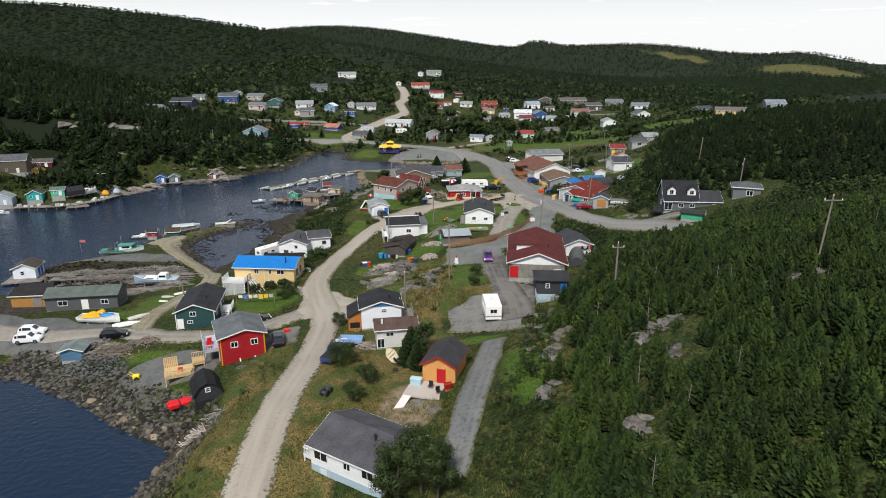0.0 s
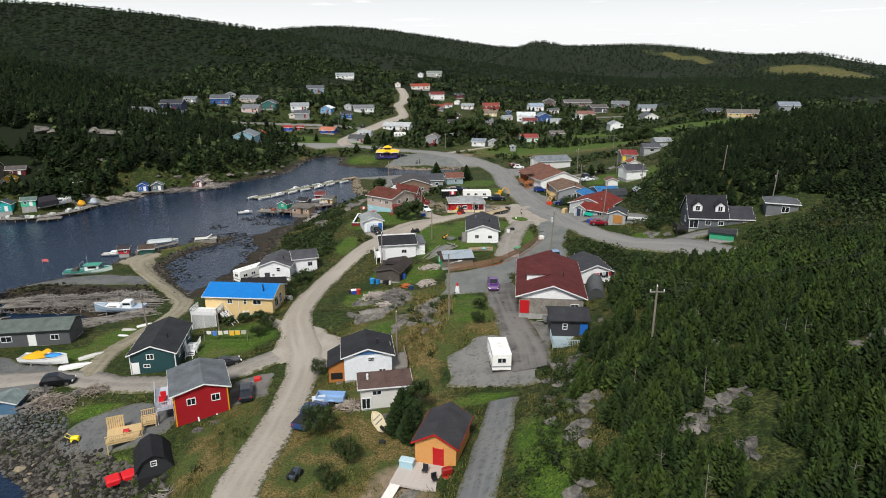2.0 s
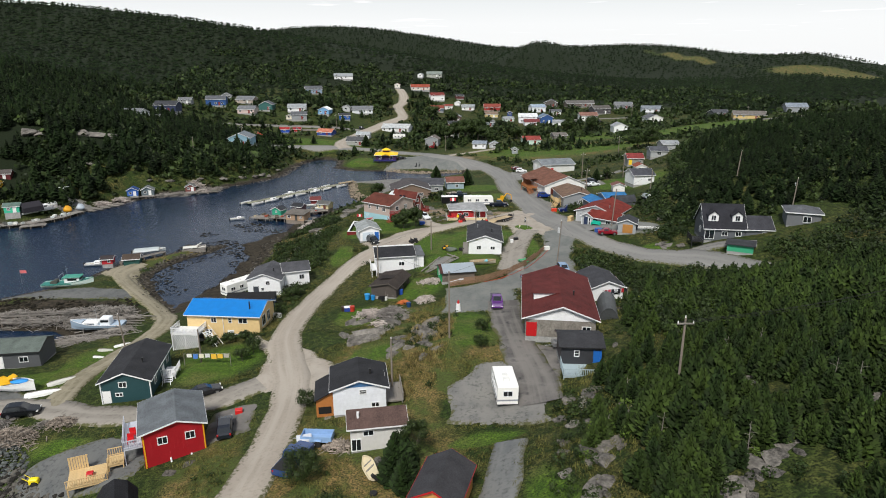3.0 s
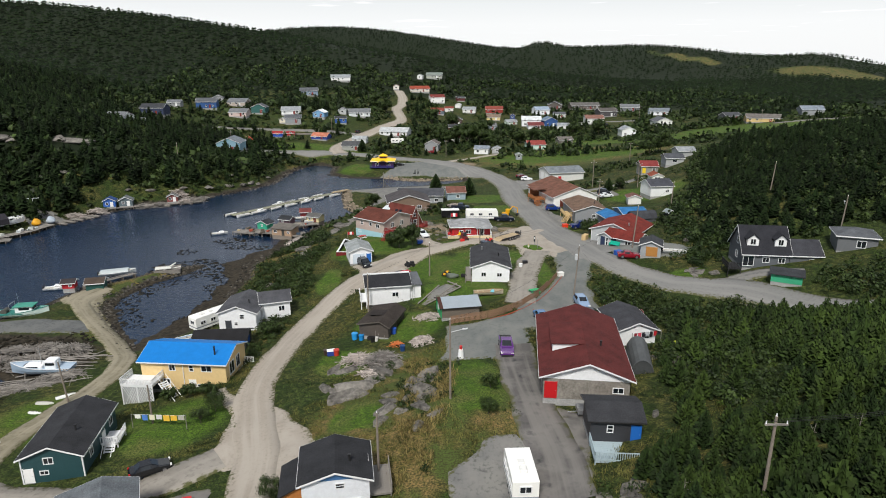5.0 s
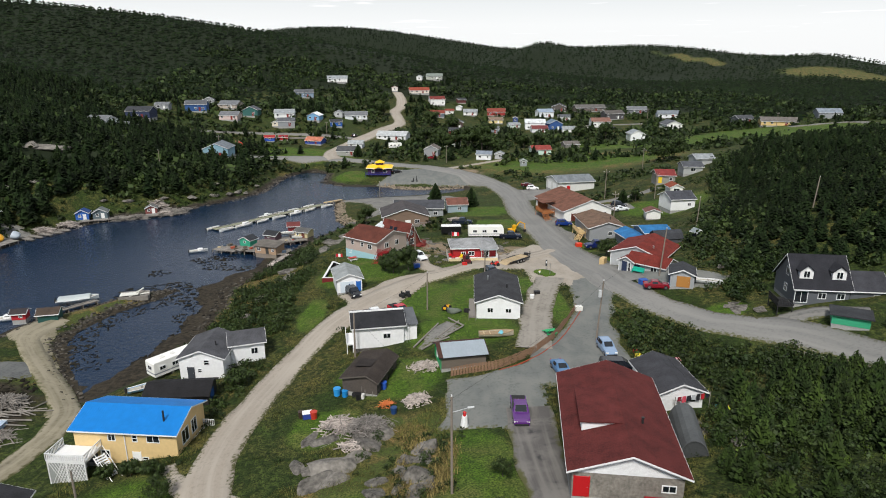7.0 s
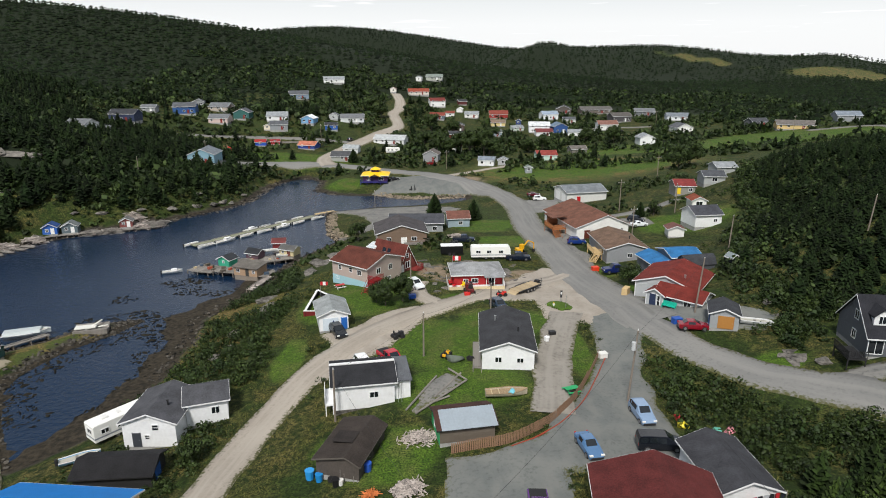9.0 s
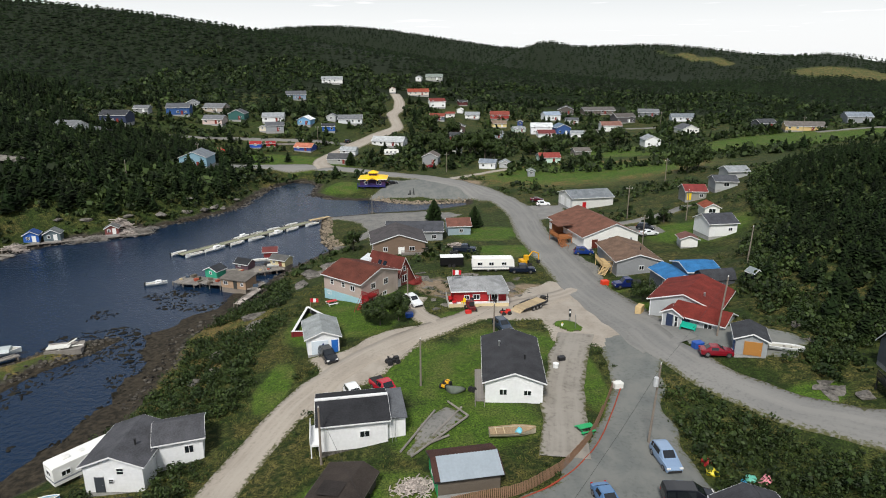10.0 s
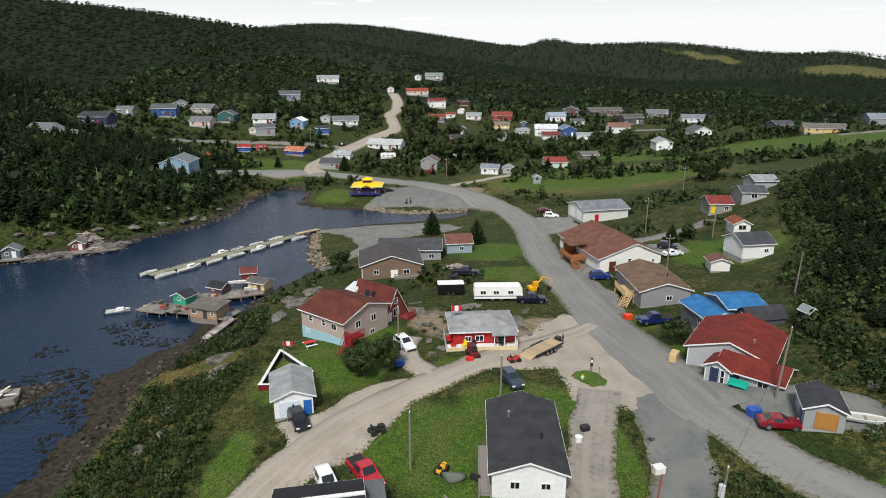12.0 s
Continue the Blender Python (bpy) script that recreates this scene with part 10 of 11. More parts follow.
keep = (inside([(57, 112), (51, 127), (46, 136.6), (41.5, 141.6), (44.4, 145.0), (49.2, 140.0), (54.0, 131.0), (60, 119)], x, y) | inside([(57.4, 142.0), (60.2, 133.0), (66, 124), (72, 128), (68, 140), (62, 144)], x, y)) & road_clear(x, y, 0.3)
x, y = x[keep], y[keep]
stuff("alder_scrub", scatter(bush_kinds, on_ground(x, y), 0.9 + 1.1 * rng.uniform(size=x.size) ** 1.4, 92), LEAF, "tall alders along the road below the dormer house", "bushes")
x, y = jitter_grid(41, 62, 152, 180, 1.3, 81)
keep = inside([(43.4, 160.6), (45.4, 158.2), (48, 157.6), (52, 160), (58, 162), (60, 168), (54, 174), (50.5, 176), (48.6, 172), (49.5, 168), (47.2, 164), (44.6, 162.4)], x, y) & (np.hypot(x - 55, y - 154) > 9)
x, y = x[keep], y[keep]
stuff("alder_scrub", scatter(bush_kinds, on_ground(x, y), 0.9 + 1.5 * rng.uniform(size=x.size) ** 1.4, 82), LEAF, "tall dark alder bushes behind the small garage", "bushes")
x, y = jitter_grid(24, 48, 128, 163, 1.35, 23)
keep = (clumps(x, y, 0.16, 31) < 0.42) & inside(SCRUB_WOOD, x, y) & road_clear(x, y, 1.2) & (np.hypot(x - 25, y - 133) > 6) & (np.hypot(x - 28, y - 143) > 2.2)
x, y = x[keep], y[keep]
stuff("alder_scrub", scatter(bush_kinds, on_ground(x, y), 0.7 + 1.5 * rng.uniform(size=x.size) ** 1.6, 24), LEAF, "dark alder scrub between the lot and the main road", "bushes")
x, y = jitter_grid(-34, 72, 44, 215, 2.1, 25)
mow = field(LAWNS, x, y) > 0.4
keep = open_ground(x, y, 7.5) & ~mow & (clumps(x, y, 0.075, 4) > 0.12) & ~inside(EAST_WOOD, x, y) & ~inside(SCRUB_WOOD, x, y) & ~inside(HILL_WOOD, x, y)
x, y = x[keep], y[keep]
stuff("wild_bushes", scatter(bush_kinds, on_ground(x, y), 0.45 + 0.65 * rng.uniform(size=x.size) ** 2, 26), LEAF, "scattered wild bushes on rough ground", "bushes")
x, y = jitter_grid(18, 40, 98, 134, 1.5, 33)
keep = inside([(20, 102), (34, 100), (38, 132), (29, 128), (24.5, 120), (22, 104)], x, y) & (clumps(x, y, 0.15, 34) < 0.3)
x, y = x[keep], y[keep]
stuff("alder_scrub", scatter(bush_kinds, on_ground(x, y), 0.6 + 1.3 * rng.uniform(size=x.size) ** 1.4, 34), LEAF, "mixed green scrub behind the long red-roofed house", "bushes")
x, y = jitter_grid(-5, 15, 44, 98, 1.0, 35)
keep = inside([(-4.5, 46), (-3.4, 54.5), (-1.4, 55.5), (0.2, 54), (5, 46), (8.5, 68), (11, 82), (14, 93), (10.4, 96), (7.8, 84), (5.0, 74), (2.6, 66), (0.6, 58)], x, y) & (clumps(x, y, 0.22, 36) > -0.2)
x, y = x[keep], y[keep]
stuff("alder_scrub", scatter(bush_kinds, on_ground(x, y), 0.35 + 0.95 * rng.uniform(size=x.size) ** 1.7, 36), LEAF, "low bushes between the driveway and the wood", "bushes")
x, y = jitter_grid(2, 90, 36, 134, 2.1, 27)
keep = inside(EAST_WOOD, x, y) & (rng.uniform(size=x.size) < 0.42)
x, y = x[keep], y[keep]
young = clumps(x, y, 0.08, 13) > 0.05
stuff("understorey", scatter(bush_kinds, on_ground(x[young], y[young]), 0.6 + 0.9 * rng.uniform(size=young.sum()) ** 1.5, 29), LEAF_BRIGHT, "bright young bushes between the spruces", "bushes")
x, y = x[~young], y[~young]
stuff("understorey", scatter(bush_kinds, on_ground(x, y), 0.6 + 1.0 * rng.uniform(size=x.size) ** 1.5, 28), LEAF, "low green bushes between the young spruces", "bushes")
x, y = jitter_grid(-230, -68, 200, 345, 2.3, 61)
keep = (shore_distance(HARBOUR, x, y) > 2.2) & (shore_distance(HARBOUR, x, y) < 30) & clear_of_houses(x, y, 5.5) & road_clear(x, y, 1) & (rng.uniform(size=x.size) < 0.8)
x, y = x[keep], y[keep]
stuff("alder_scrub", scatter(lush_kinds, on_ground(x, y), 0.8 + 1.2 * rng.uniform(size=x.size) ** 1.5, 62), LEAF, "dark scrub along the far bank of the harbour", "bushes")
x, y = jitter_grid(-150, 150, 210, 345, 3.4, 29)
mow = field(LAWNS, x, y) > 0.4
keep = open_ground(x, y, 9) & ~mow & ~((x > -36) & (x < 20) & (y > 240) & (y < 318)) & (clumps(x, y, 0.05, 6) > 0.1) & ~inside(HILL_WOOD, x, y)
x, y = x[keep], y[keep]
stuff("wild_bushes", scatter(lush_kinds, on_ground(x, y), 0.9 + 1.3 * rng.uniform(size=x.size) ** 2, 30), LEAF, "bushes on the rough slopes round the inlet", "bushes")
x, y = jitter_grid(-190, 250, 345, 620, 4.6, 31)
keep = open_ground(x, y, 8.5) & road_clear(x, y, 3.5) & (clumps(x, y, 0.03, 7) > -0.22) & (np.hypot((x - 165) / 50, (y - 385) / 26) > 1)
x, y = x[keep], y[keep]
leafy = rng.uniform(size=x.size) < 0.86
stuff("village_trees", scatter(lush_kinds, on_ground(x[leafy], y[leafy]), 1.5 + 2.8 * rng.uniform(size=leafy.sum()) ** 2, 32), LEAF, "broad-leaved trees and bushes through the far village", "trees")
stuff("village_spruces", scatter(mid_kinds, on_ground(x[~leafy], y[~leafy]), 3 + 4 * rng.uniform(size=(~leafy).sum()), 33), SHADED_CONIFER, "spruces through the far village", "trees")


def broad_tree(x, y, high, wide, seed, label, mat=LEAF, leaf=0.09, count=1500):
    leaf = leaf * min(1, (1500 / count) ** 0.2) * (1 if y < 120 else 1.7 if y < 250 else 2.6)
    """A trunk that forks into limbs, with loose leaves gathered round their ends."""
    t = thing("tree", x, y, gz(x, y), seed * 40, label, "tree")
    r = random.Random(seed)
    limbs = Shape().tube((0, 0, -0.3), (0, 0, high * 0.4), high * 0.025, high * 0.018, 8)
    tips = []
    for k in range(15):
        a = k * 2.4 + r.uniform(-0.3, 0.3)
        root = Vector((0, 0, high * r.uniform(0.2, 0.42)))
        tip_ = Vector((math.cos(a) * wide * r.uniform(0.35, 0.8), math.sin(a) * wide * r.uniform(0.35, 0.8), high * r.uniform(0.45, 0.9)))
        limbs.tube(root, tip_, high * 0.012, high * 0.005, 5)
        tips.append(tip_)
    tips.append(Vector((0, 0, high * 0.88)))
    part("trunk", limbs, BARK, t)
    gen = np.random.default_rng(seed)
    at = np.array([tuple(tips[i]) for i in gen.integers(len(tips), size=count)])
    out = gen.normal(size=(count, 3))
    out /= np.linalg.norm(out, axis=1)[:, None]
    at = at + out * gen.uniform(0.3, 1.0, (count, 1)) * wide * 0.42
    at[:, 2] = np.clip(at[:, 2], high * 0.14, high * 1.05)
    side = np.cross(out, gen.normal(size=(count, 3)))
    side /= np.linalg.norm(side, axis=1)[:, None] + 1e-6
    up = np.cross(out, side)
    s = leaf * gen.uniform(0.7, 1.5, (count, 1)) * (high / 4) ** 0.5
    v = np.stack([at - side * s, at + up * s * 0.7, at + side * s, at - up * s * 0.7], 1).reshape(-1, 3)
    crown = big_mesh("crown", v, np.arange(count * 4).reshape(-1, 4), mat)
    lay(crown, tint=np.repeat(gen.uniform(0.25, 1.0, count), 4))
    part("crown", crown, mat, t)
    return t


for k, (x, y, high, wide, count) in enumerate(((-8.4, 55.4, 6.2, 2.6, 10000), (-6.2, 56.2, 6.6, 2.6, 10000), (-4.6, 54.2, 5.6, 2.2, 8000), (-11.8, 183.4, 4.6, 2.3, 6000), (-8.9, 185.0, 4.6, 2.2, 6000), (-13.6, 185.4, 3.4, 1.8, 3600), (33.0, 191.2, 4.0, 2.3, 2600), (-17.4, 83.2, 3.2, 2.4, 6000),
                                               (-17.4, 99.4, 2.4, 1.2, 2400), (-23.0, 238.0, 5.0, 2.8, 2000), (-6.3, 86.0, 4.3, 1.7, 4200), (56.2, 247.0, 4.2, 1.8, 1000), (21.0, 392.0, 13.0, 4.5, 3500), (17.0, 400.0, 12.0, 4.2, 3500), (25.0, 385.0, 9.0, 3.5, 2600), (-2.0, 402.0, 11.0, 4.6, 3000), (4.0, 396.0, 9.0, 4.2, 3000), (-9.0, 408.0, 10.0, 4.4, 3000), (-36.0, 480.0, 10.0, 4.5, 2500), (-44.0, 486.0, 10.0, 4.5, 2500), (14.0, 393.0, 13.0, 4.6, 3500), (24.0, 396.0, 14.0, 4.8, 3500), (10.0, 404.0, 11.0, 4.4, 3000), (28.0, 378.0, 8.0, 3.6, 2500), (44.0, 400.0, 7.0, 4.0, 2500), (52.0, 406.0, 7.0, 4.0, 2500), (80.0, 430.0, 8.0, 4.5, 2500), (94.0, 426.0, 9.0, 5.0, 2500),
                                               (-5.0, 455.0, 11.0, 5.0, 2200), (8.0, 448.0, 10.0, 4.5, 2000), (88.0, 315.0, 9.0, 5.0, 2600), (95.0, 322.0, 9.0, 5.0, 2600), (-92.0, 300.0, 5.5, 2.6, 1500), (-31.4, 144.0, 2.6, 1.8, 1200), (-32.2, 119.0, 2.4, 1.7, 2600), (-33.2, 116.4, 2.0, 1.4, 2200), (-40.6, 124.6, 1.5, 1.2, 1600), (-37.6, 124.2, 1.7, 1.3, 1800), (-34.4, 122.9, 2.0, 1.5, 2000), (-20.2, 99.2, 2.2, 1.4, 2600), (-13.4, 77.0, 2.6, 1.6, 3000), (-14.6, 72.6, 2.4, 1.5, 3000), (3.0, 116.0, 1.9, 1.3, 2600), (2.2, 109.6, 1.7, 1.2, 2600))):
    broad_tree(x, y, high, wide, k + 1, "leafy green tree with a loose uneven crown", count=count)
fine_crown = [big_mesh("crown", *fir(s + 90, 420, 0.3, 0.05), CONIFER) for s in range(3)]
for k, (x, y, high) in enumerate(((-7.9, 82.6, 5.6), (-6.9, 80.4, 4.4), (-7.0, 84.2, 3.8), (8.2, 262.0, 6.5), (-3.2, 277.0, 7.0), (-17.6, 98.4, 2.4), (52.6, 247.4, 4.4), (-104.0, 310.0, 6.0), (-94.0, 311.0, 6.5), (-40.6, 372.0, 6.5))):
    t = thing("spruce_tree", x, y, gz(x, y), k * 50, "single dark spruce standing in the open", "tree", "single spruces")
    t.scale = (high * 1.15, high * 1.15, high)
    part("trunk", trunk_mesh, BARK, t)
    part("crown", fine_crown[k % 3], CONIFER, t)

# rank grass on verges and the central ridge
tuft = []
for s in range(4):
    r = np.random.default_rng(s + 60)
    a = r.uniform(0, 6.28, 16)
    root = r.normal(size=(16, 2)) * 0.24
    lean, tall = r.uniform(0.1, 0.4, 16), r.uniform(0.15, 0.45, 16)
    d = np.stack([np.cos(a), np.sin(a)], -1)
    n = np.stack([-np.sin(a), np.cos(a)], -1) * 0.028
    v = np.stack([np.c_[root - n, np.zeros(16)], np.c_[root + n, np.zeros(16)], np.c_[root + d * lean[:, None], tall]], 1).reshape(-1, 3)
    tuft.append((v, np.arange(48).reshape(-1, 3)))
x, y = jitter_grid(-46, 30, 44, 215, 0.62, 41)
keep = open_ground(x, y, 5) & (field(LAWNS, x, y) < 0.3) & (clumps(x, y, 0.11, 9) > -0.1) & ~inside(EAST_WOOD, x, y, 4) & (rng.uniform(size=x.size) < 0.8)
x, y = x[keep], y[keep]
stuff("rank_grass", scatter(tuft, on_ground(x, y, 0.03), (0.75 + 0.6 * rng.uniform(size=x.size)) * np.where(y > 135, 0.7, 1.0), 42), TALL_GRASS, "rank yellow-green grass on rough ground", "grass")

x, y = jitter_grid(-12, 2, 96, 130, 0.42, 43)
ridge = [(-8, 97), (-4.4, 99), (-3.6, 108), (-1.8, 114), (-1.2, 125), (-6.4, 127), (-8, 118), (-7.6, 106)]
keep = open_ground(x, y, 4) & inside(ridge, x, y) & (clumps(x, y, 0.3, 44) > 0.0)
x, y = x[keep], y[keep]
stuff("rank_grass", scatter(tuft, on_ground(x, y, 0.03), 0.9 + 0.8 * rng.uniform(size=x.size), 45), STRAW_GRASS, "tall straw-coloured grass along the rocky ridge", "grass")
x, y = jitter_grid(-12, 2, 96, 130, 1.9, 46)
keep = open_ground(x, y, 4) & inside(ridge, x, y) & (clumps(x, y, 0.2, 47) > -0.05)
x, y = x[keep], y[keep]
stuff("wild_bushes", scatter(bush_kinds, on_ground(x, y), 0.5 + 0.7 * rng.uniform(size=x.size) ** 1.5, 48), LEAF, "dark bushes along the rocky ridge", "bushes")

# ---- stones ----
small_stones, large_stones = [boulder(s, 1) for s in range(6)], [boulder(s + 30, 3, 0.45) for s in range(5)]


def along_shore(points, inner, outer, count, seed):
    """Places scattered in a band beside a line of points, to its left."""
    r = np.random.default_rng(seed)
    line = curve_through(points, 0.5)
    i = r.integers(len(line) - 1, size=count)
    d = line[i + 1] - line[i]
    d /= np.linalg.norm(d, axis=1)[:, None] + 1e-9
    p = line[i] + np.stack([-d[:, 1], d[:, 0]], -1) * r.uniform(inner, outer, (count, 1)) + r.normal(size=(count, 2)) * 0.3
    return p[:, 0], p[:, 1]


TAN_STONE = material("tan_armour_stone", (0.19, 0.155, 0.11, 1), 0.9, vary=0.4, grain=2, coarse=0.4, bump=0.5, random_tint=0.8, island=True)
COVE_STONE = material("cove_boulders", (0.062, 0.058, 0.05, 1), 0.9, vary=0.7, grain=2.5, coarse=0.4, bump=0.4, random_tint=1.5, island=True, spec=0.2)
BROKEN_STONE = material("broken_green_grey_stone", (0.085, 0.094, 0.09, 1), 0.9, vary=0.5, grain=2.5, coarse=0.4, bump=0.4, random_tint=1.2, island=True, spec=0.2)
for points, inner, outer, count, low, high, mat, label in (
    ([(-76, 98), (-68, 96.3), (-64, 93), (-57.6, 90), (-51, 84.8), (-44.7, 81), (-38.5, 77), (-39.5, 70), (-40, 60)], -0.8, 6.0, 7500, 0.1, 0.55, COVE_STONE, "heaped grey boulders along the cove"),
    ([(-57.6, 90), (-51, 84.8), (-44.7, 81), (-38.5, 77), (-39.5, 70), (-40, 60)], -0.6, 2.0, 26, 0.4, 0.95, TAN_STONE, "tan boulders at the water's edge of the cove"),
    ([(-57, 149), (-65, 159.3), (-71, 169), (-71.8, 174.6), (-69, 184), (-64.5, 190), (-61, 197.6)], -0.5, 2.4, 500, 0.2, 0.5, SHORE_ROCK, "boulders along the spit"),
    ([(-61, 197.6), (-70, 195), (-74, 188.5), (-81, 182), (-86.5, 165.5), (-96.8, 157), (-99, 152.4), (-94, 146), (-76, 141)], -0.5, 1.6, 500, 0.2, 0.55, SHORE_ROCK, "boulders round the spit"),
    ([(-39, 290), (-38.5, 284), (-36.5, 271), (-34, 260), (-30.5, 254)], -0.5, 3.0, 420, 0.25, 0.65, TAN_STONE, "tan boulders at the root of the dock"),
    ([(-25, 318), (-14, 311.5), (0, 312), (9, 314)], -0.6, 2.4, 450, 0.3, 0.7, TAN_STONE, "tan armour stone along the inlet"),
    ([(-116, 255), (-104, 266), (-92, 276), (-80, 290), (-72, 305), (-70.5, 332), (-67, 345)], -2.5, 0.6, 600, 0.3, 0.9, SHORE_ROCK, "grey boulders along the far bank"),
    ([(-40, 319), (-49.6, 327), (-50.4, 345), (-55, 352), (-62.4, 353)], -0.6, 1.5, 200, 0.3, 0.7, SHORE_ROCK, "boulders round the head of the inlet"),
    ([(-48, 172), (-48, 180), (-48.5, 188), (-50, 196), (-47, 204), (-44, 213), (-41.5, 224), (-40, 234), (-33.8, 247)], -2.4, 1.5, 700, 0.15, 0.5, SHORE_ROCK, "boulders on the beach below the road"),
):
    x, y = along_shore(points, inner, outer, count, int(count + inner * 10))
    size = low + (high - low) * np.random.default_rng(count).uniform(size=count) ** 2
    stuff("boulders", scatter(small_stones, on_ground(x, y, 0.0), size, count), mat, label, "stones")
x, y = jitter_grid(-97, -64, 145.5, 153.5, 0.6, 53)
keep = (clumps(x, y, 0.2, 14) > -0.25) & (rng.uniform(size=x.size) < 0.75)
x, y = x[keep], y[keep]
stuff("weedy_rocks", scatter(small_stones, on_ground(x, y, 0.05), 0.2 + 0.5 * rng.uniform(size=x.size) ** 2, 54), WEED_ROCK, "brown weedy rocks beside the jetty", "stones")
x, y = jitter_grid(-67, -50, 91, 102, 0.38, 55)
slope = np.hypot((x + 59.2) / 6.4, (y - 96.8 + 0.3 * (x + 59)) / 2.9)
x, y, slope = x[slope < 1], y[slope < 1], slope[slope < 1]
stuff("stone_heap", scatter(small_stones, on_ground(x, y, 0.0) + np.stack([0 * x, 0 * x, 0.7 * (1 - slope)], -1), 0.14 + 0.22 * rng.uniform(size=x.size) ** 1.5, 56), BROKEN_STONE, "slope of grey-green broken stone above the cove", "stones")
x, y = jitter_grid(-73, -44, 148, 226, 0.75, 51)
keep = (shore_distance(HARBOUR, x, y) < 0.5) & (clumps(x * 0.6, y, 0.13, 11) > 0.2 - 0.4 * (shore_distance(HARBOUR, x, y) > -5)) & (rng.uniform(size=x.size) < 0.6) & (x > -0.25 * (y - 148) - 72 + (y > 200) * 14)
x, y = x[keep], y[keep]
stuff("weedy_rocks", scatter(small_stones, np.stack([x, y, np.full(x.size, 0.0)], -1), np.stack([0.2 + 1.1 * rng.uniform(size=x.size) ** 3, 0.15 + 0.7 * rng.uniform(size=x.size) ** 3, 0.1 + 0.22 * rng.uniform(size=x.size) ** 2], -1), 52), WEED_ROCK, "dark weedy rocks awash on the tidal flat", "stones")
outcrop_meshes = [big_mesh("outcrop", v, f, ROCK) for v, f in large_stones]
OUTCROPS = [(-4.6, 120.4, 1.7), (-4.2, 115.4, 1.4), (-6.4, 117.6, 1.3), (-3.6, 110.4, 1.2), (11, 76, 2.2), (17, 65, 3.2), (15, 84, 2.2), (19, 92, 1.9), (10.5, 86, 1.6), (12.5, 90, 1.5), (24, 78, 2.6), (30, 88, 2.4), (38, 76, 3.4), (48, 92, 4.0),
            (9.4, 69, 1.8), (36, 100, 2.5), (6.4, 206.5, 2.6), (1.6, 203.6, 2.2), (-1.4, 198.4, 2.0), (11.5, 200.6, 2.4), (-3.6, 207, 2.4), (43.8, 155, 1.8), (46.8, 153.4, 2.0)]
OUTCROPS += [(-34, 208, 2.4), (-31, 226, 3.0), (-27, 246, 3.2), (-36, 218, 2.2), (28, 119.5, 1.4), (25, 121.5, 1.2), (-6.4, 70.6, 1.6), (-4.4, 68.4, 1.5), (-15.4, 151.2, 1.0), (-10, 85.5, 1.1), (-33, 88.6, 1.4), (-31.4, 90.4, 1.1), (-132, 268, 4), (-140, 262, 4), (-80, 296, 3), (-76, 302, 2.6), (20, 106, 1.2), (8.2, 80.4, 1.1), (42, 64, 3.5), (58, 100, 4)]
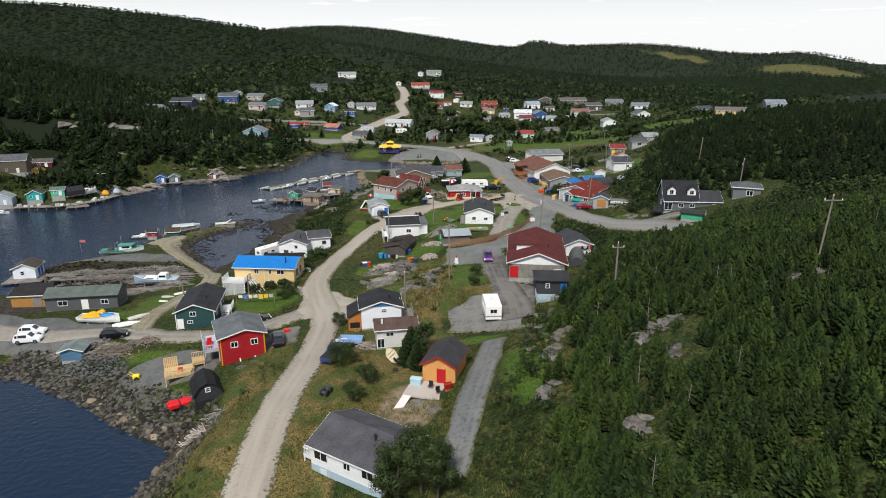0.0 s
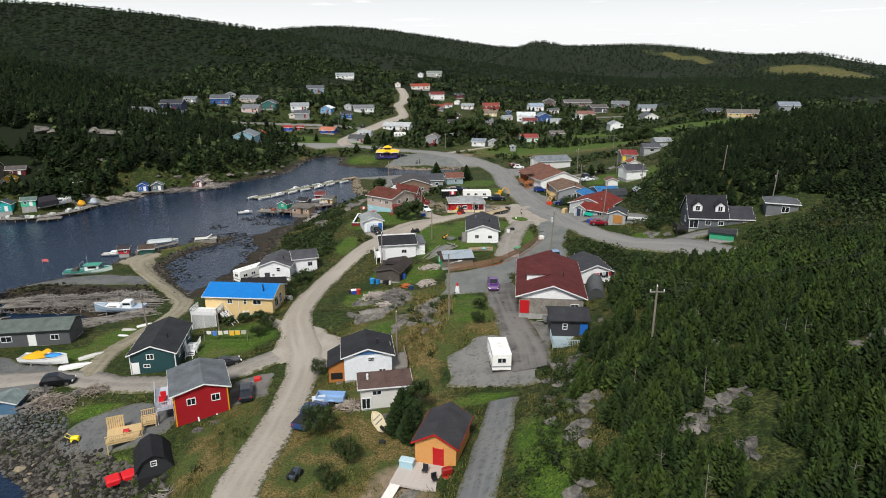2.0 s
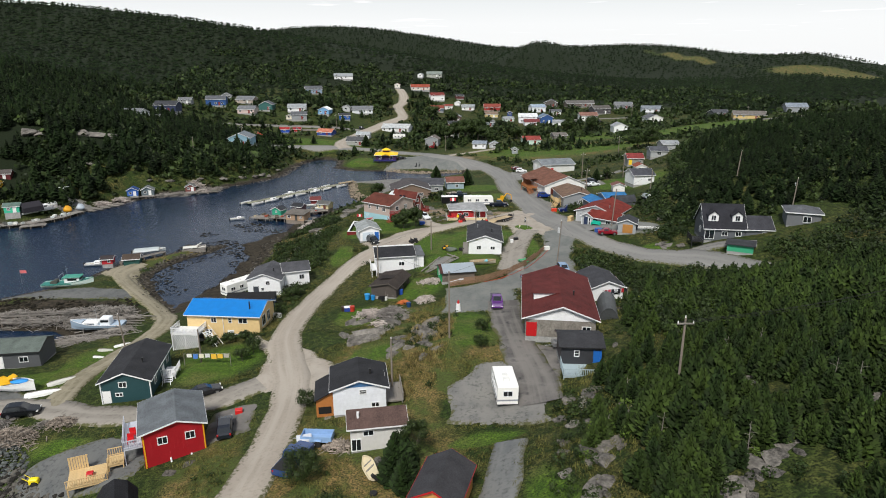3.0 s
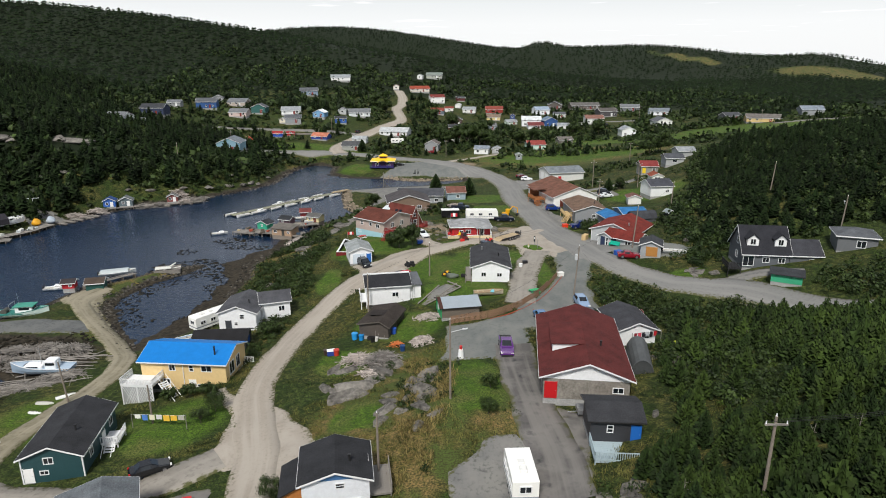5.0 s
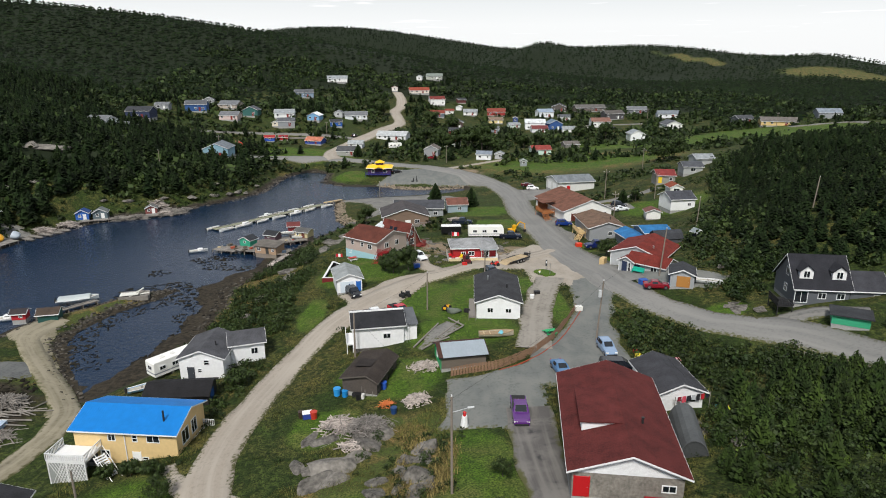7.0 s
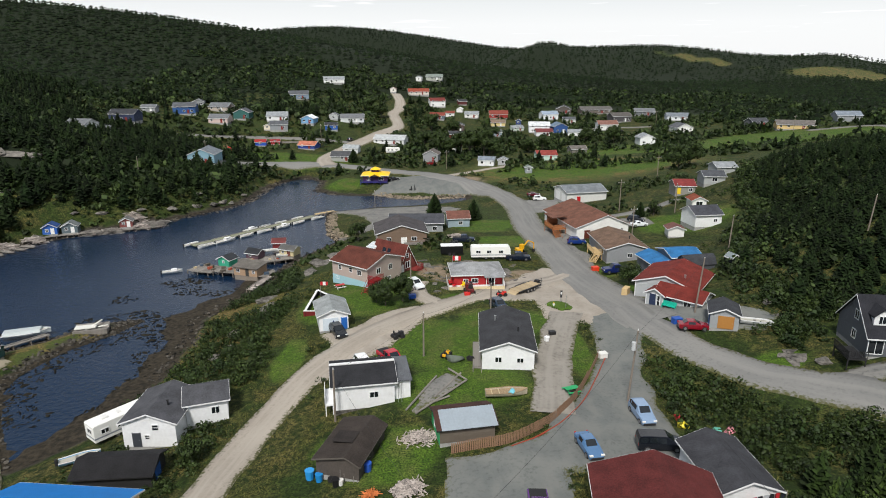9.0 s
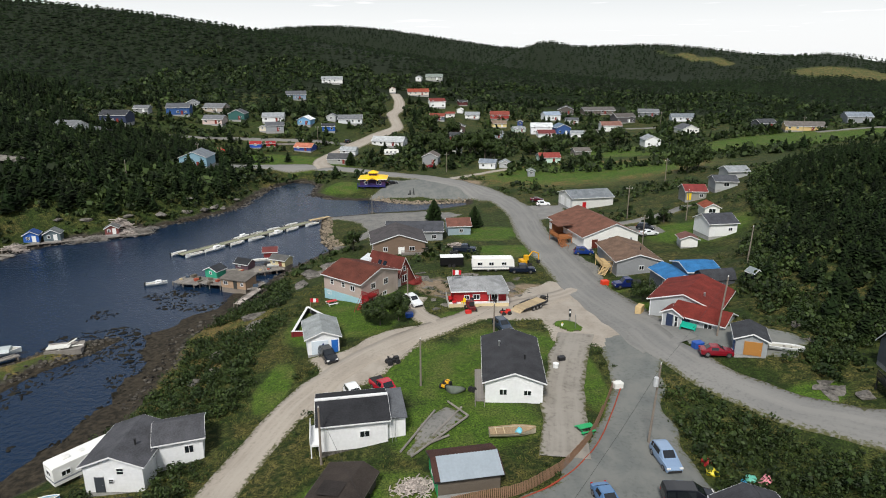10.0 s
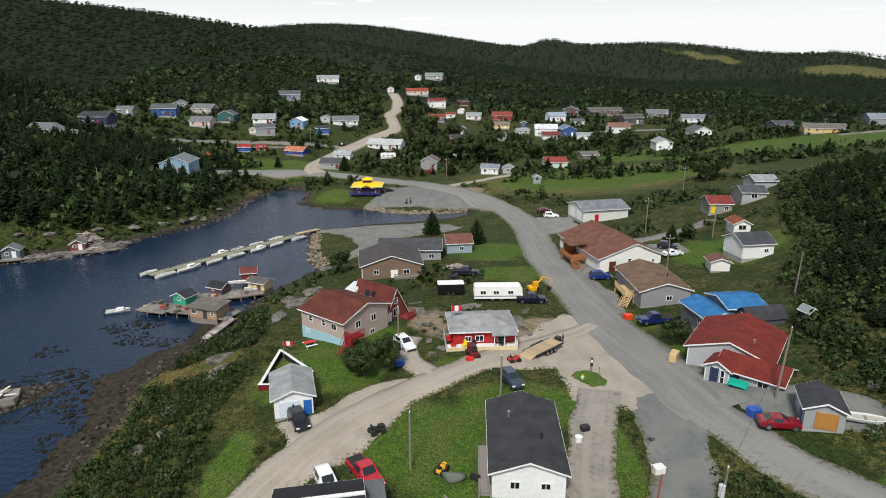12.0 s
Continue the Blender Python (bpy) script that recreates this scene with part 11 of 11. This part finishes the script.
OUTCROPS += [(-141, 290, 6.5), (-137, 292, 5.5), (-146, 289, 5), (-161, 280, 5.5), (-157, 281, 4.6), (-15.6, 119.6, 2.7), (-14.2, 121.6, 2.8), (-13.4, 119.2, 2.0), (-18.6, 122.6, 1.6), (-17.0, 121.8, 1.7), (-18.0, 128.2, 2.2), (-16.2, 127.4, 1.9), (-11.6, 122.9, 2.2), (-11.0, 125.4, 2.4), (-10.2, 127.8, 2.6), (-12.4, 127.0, 2.2), (-9.5, 113.2, 1.7), (-9.8, 110.8, 1.5), (-9.2, 115.2, 1.3), (-6.2, 120.8, 1.8), (-4.4, 121.4, 1.6), (-5.2, 114.2, 1.7), (-7.0, 115.4, 1.2), (-9.1, 117.4, 1.2), (-7.7, 112.2, 1.2), (-6.6, 118.4, 1.3), (-1.1, 191.6, 1.6), (-3.0, 194.8, 1.8), (-2.8, 189.6, 1.2), (-5.8, 213.4, 2.4), (-2.4, 207.6, 2.2), (0.6, 200.6, 1.6), (-1.8, 199.4, 1.9), (12.2, 197.4, 2.0), (14.4, 199.2, 2.2), (45.1, 157.2, 1.8), (-4.8, 117, 2.4), (-5.2, 112.6, 2.0), (-4.2, 122.6, 2.2), (-5.6, 108.2, 1.6), (7.6, 76.5, 1.2), (8.6, 82.5, 1.4), (9.6, 88.5, 1.5), (11.4, 93, 1.6), (8.8, 72.2, 1.3), (10.6, 79.4, 1.6), (12.2, 85.6, 1.5), (26.4, 112.4, 1.6), (27.6, 118, 1.8), (25.4, 124, 1.2)]
OUTCROPS += [(-34.5, 192, 3.2), (-36, 198, 3.6), (-34, 204, 3.4), (-38, 184, 2.6), (-36.5, 178, 2.4), (-30.5, 214, 3.6), (-29, 222, 3.8), (-27, 228, 3.4), (-39, 176, 2.0)]
OUTCROPS += [(-84, 291, 3.0), (-90, 285, 3.4), (-97, 279, 2.6), (-78, 300, 3.0), (-86, 297, 2.4), (-106, 272, 2.8), (-75, 312, 2.6), (-112, 268, 2.2)]
OUTCROPS += [(47.6, 166.4, 2.2), (48.4, 171.6, 1.8), (45.2, 155.6, 2.4), (43.6, 156.6, 1.6)]
OUTCROPS += [(-2, 196.5, 2.0), (-4, 201, 2.8), (10.6, 204, 3.0), (13.4, 209.5, 2.4), (3, 211, 3.2), (-6, 209, 3.0), (0, 205.5, 2.6), (7.6, 208.6, 2.4)]
OUTCROPS = [o for o in OUTCROPS if o[0] < 13 or o[1] > 105]
OUTCROPS += [(a + dx, b + dy, w) for a, b in slabs for dx, dy, w in ((0, 0, 2.1), (0.9, 0.6, 1.5), (-0.8, -0.7, 1.3), (0.3, -1.1, 0.9))]
for k, (x, y, s) in enumerate(OUTCROPS):
    flat = x > 8 and y < 105
    crag = -20 < x < -2 and 106 < y < 130
    s = min(s, 2.2) if flat else s * 1.2 if crag else s
    o = tagged(new("rock_outcrop", outcrop_meshes[k % 5]), "grey bedrock outcrop breaking through the grass", "rock", "rock outcrops")
    o.matrix_world = pose(x, y, gz(x, y) - (0.1 if s < 1.8 else 0.12 if flat else 0.14 if s < 3 else 0.04) * s, 0, 0, k * 77) @ Matrix.Diagonal((s, s * 0.75, s * (0.4 if flat else 0.6 if crag else 0.42 if s < 4 else 0.55), 1))
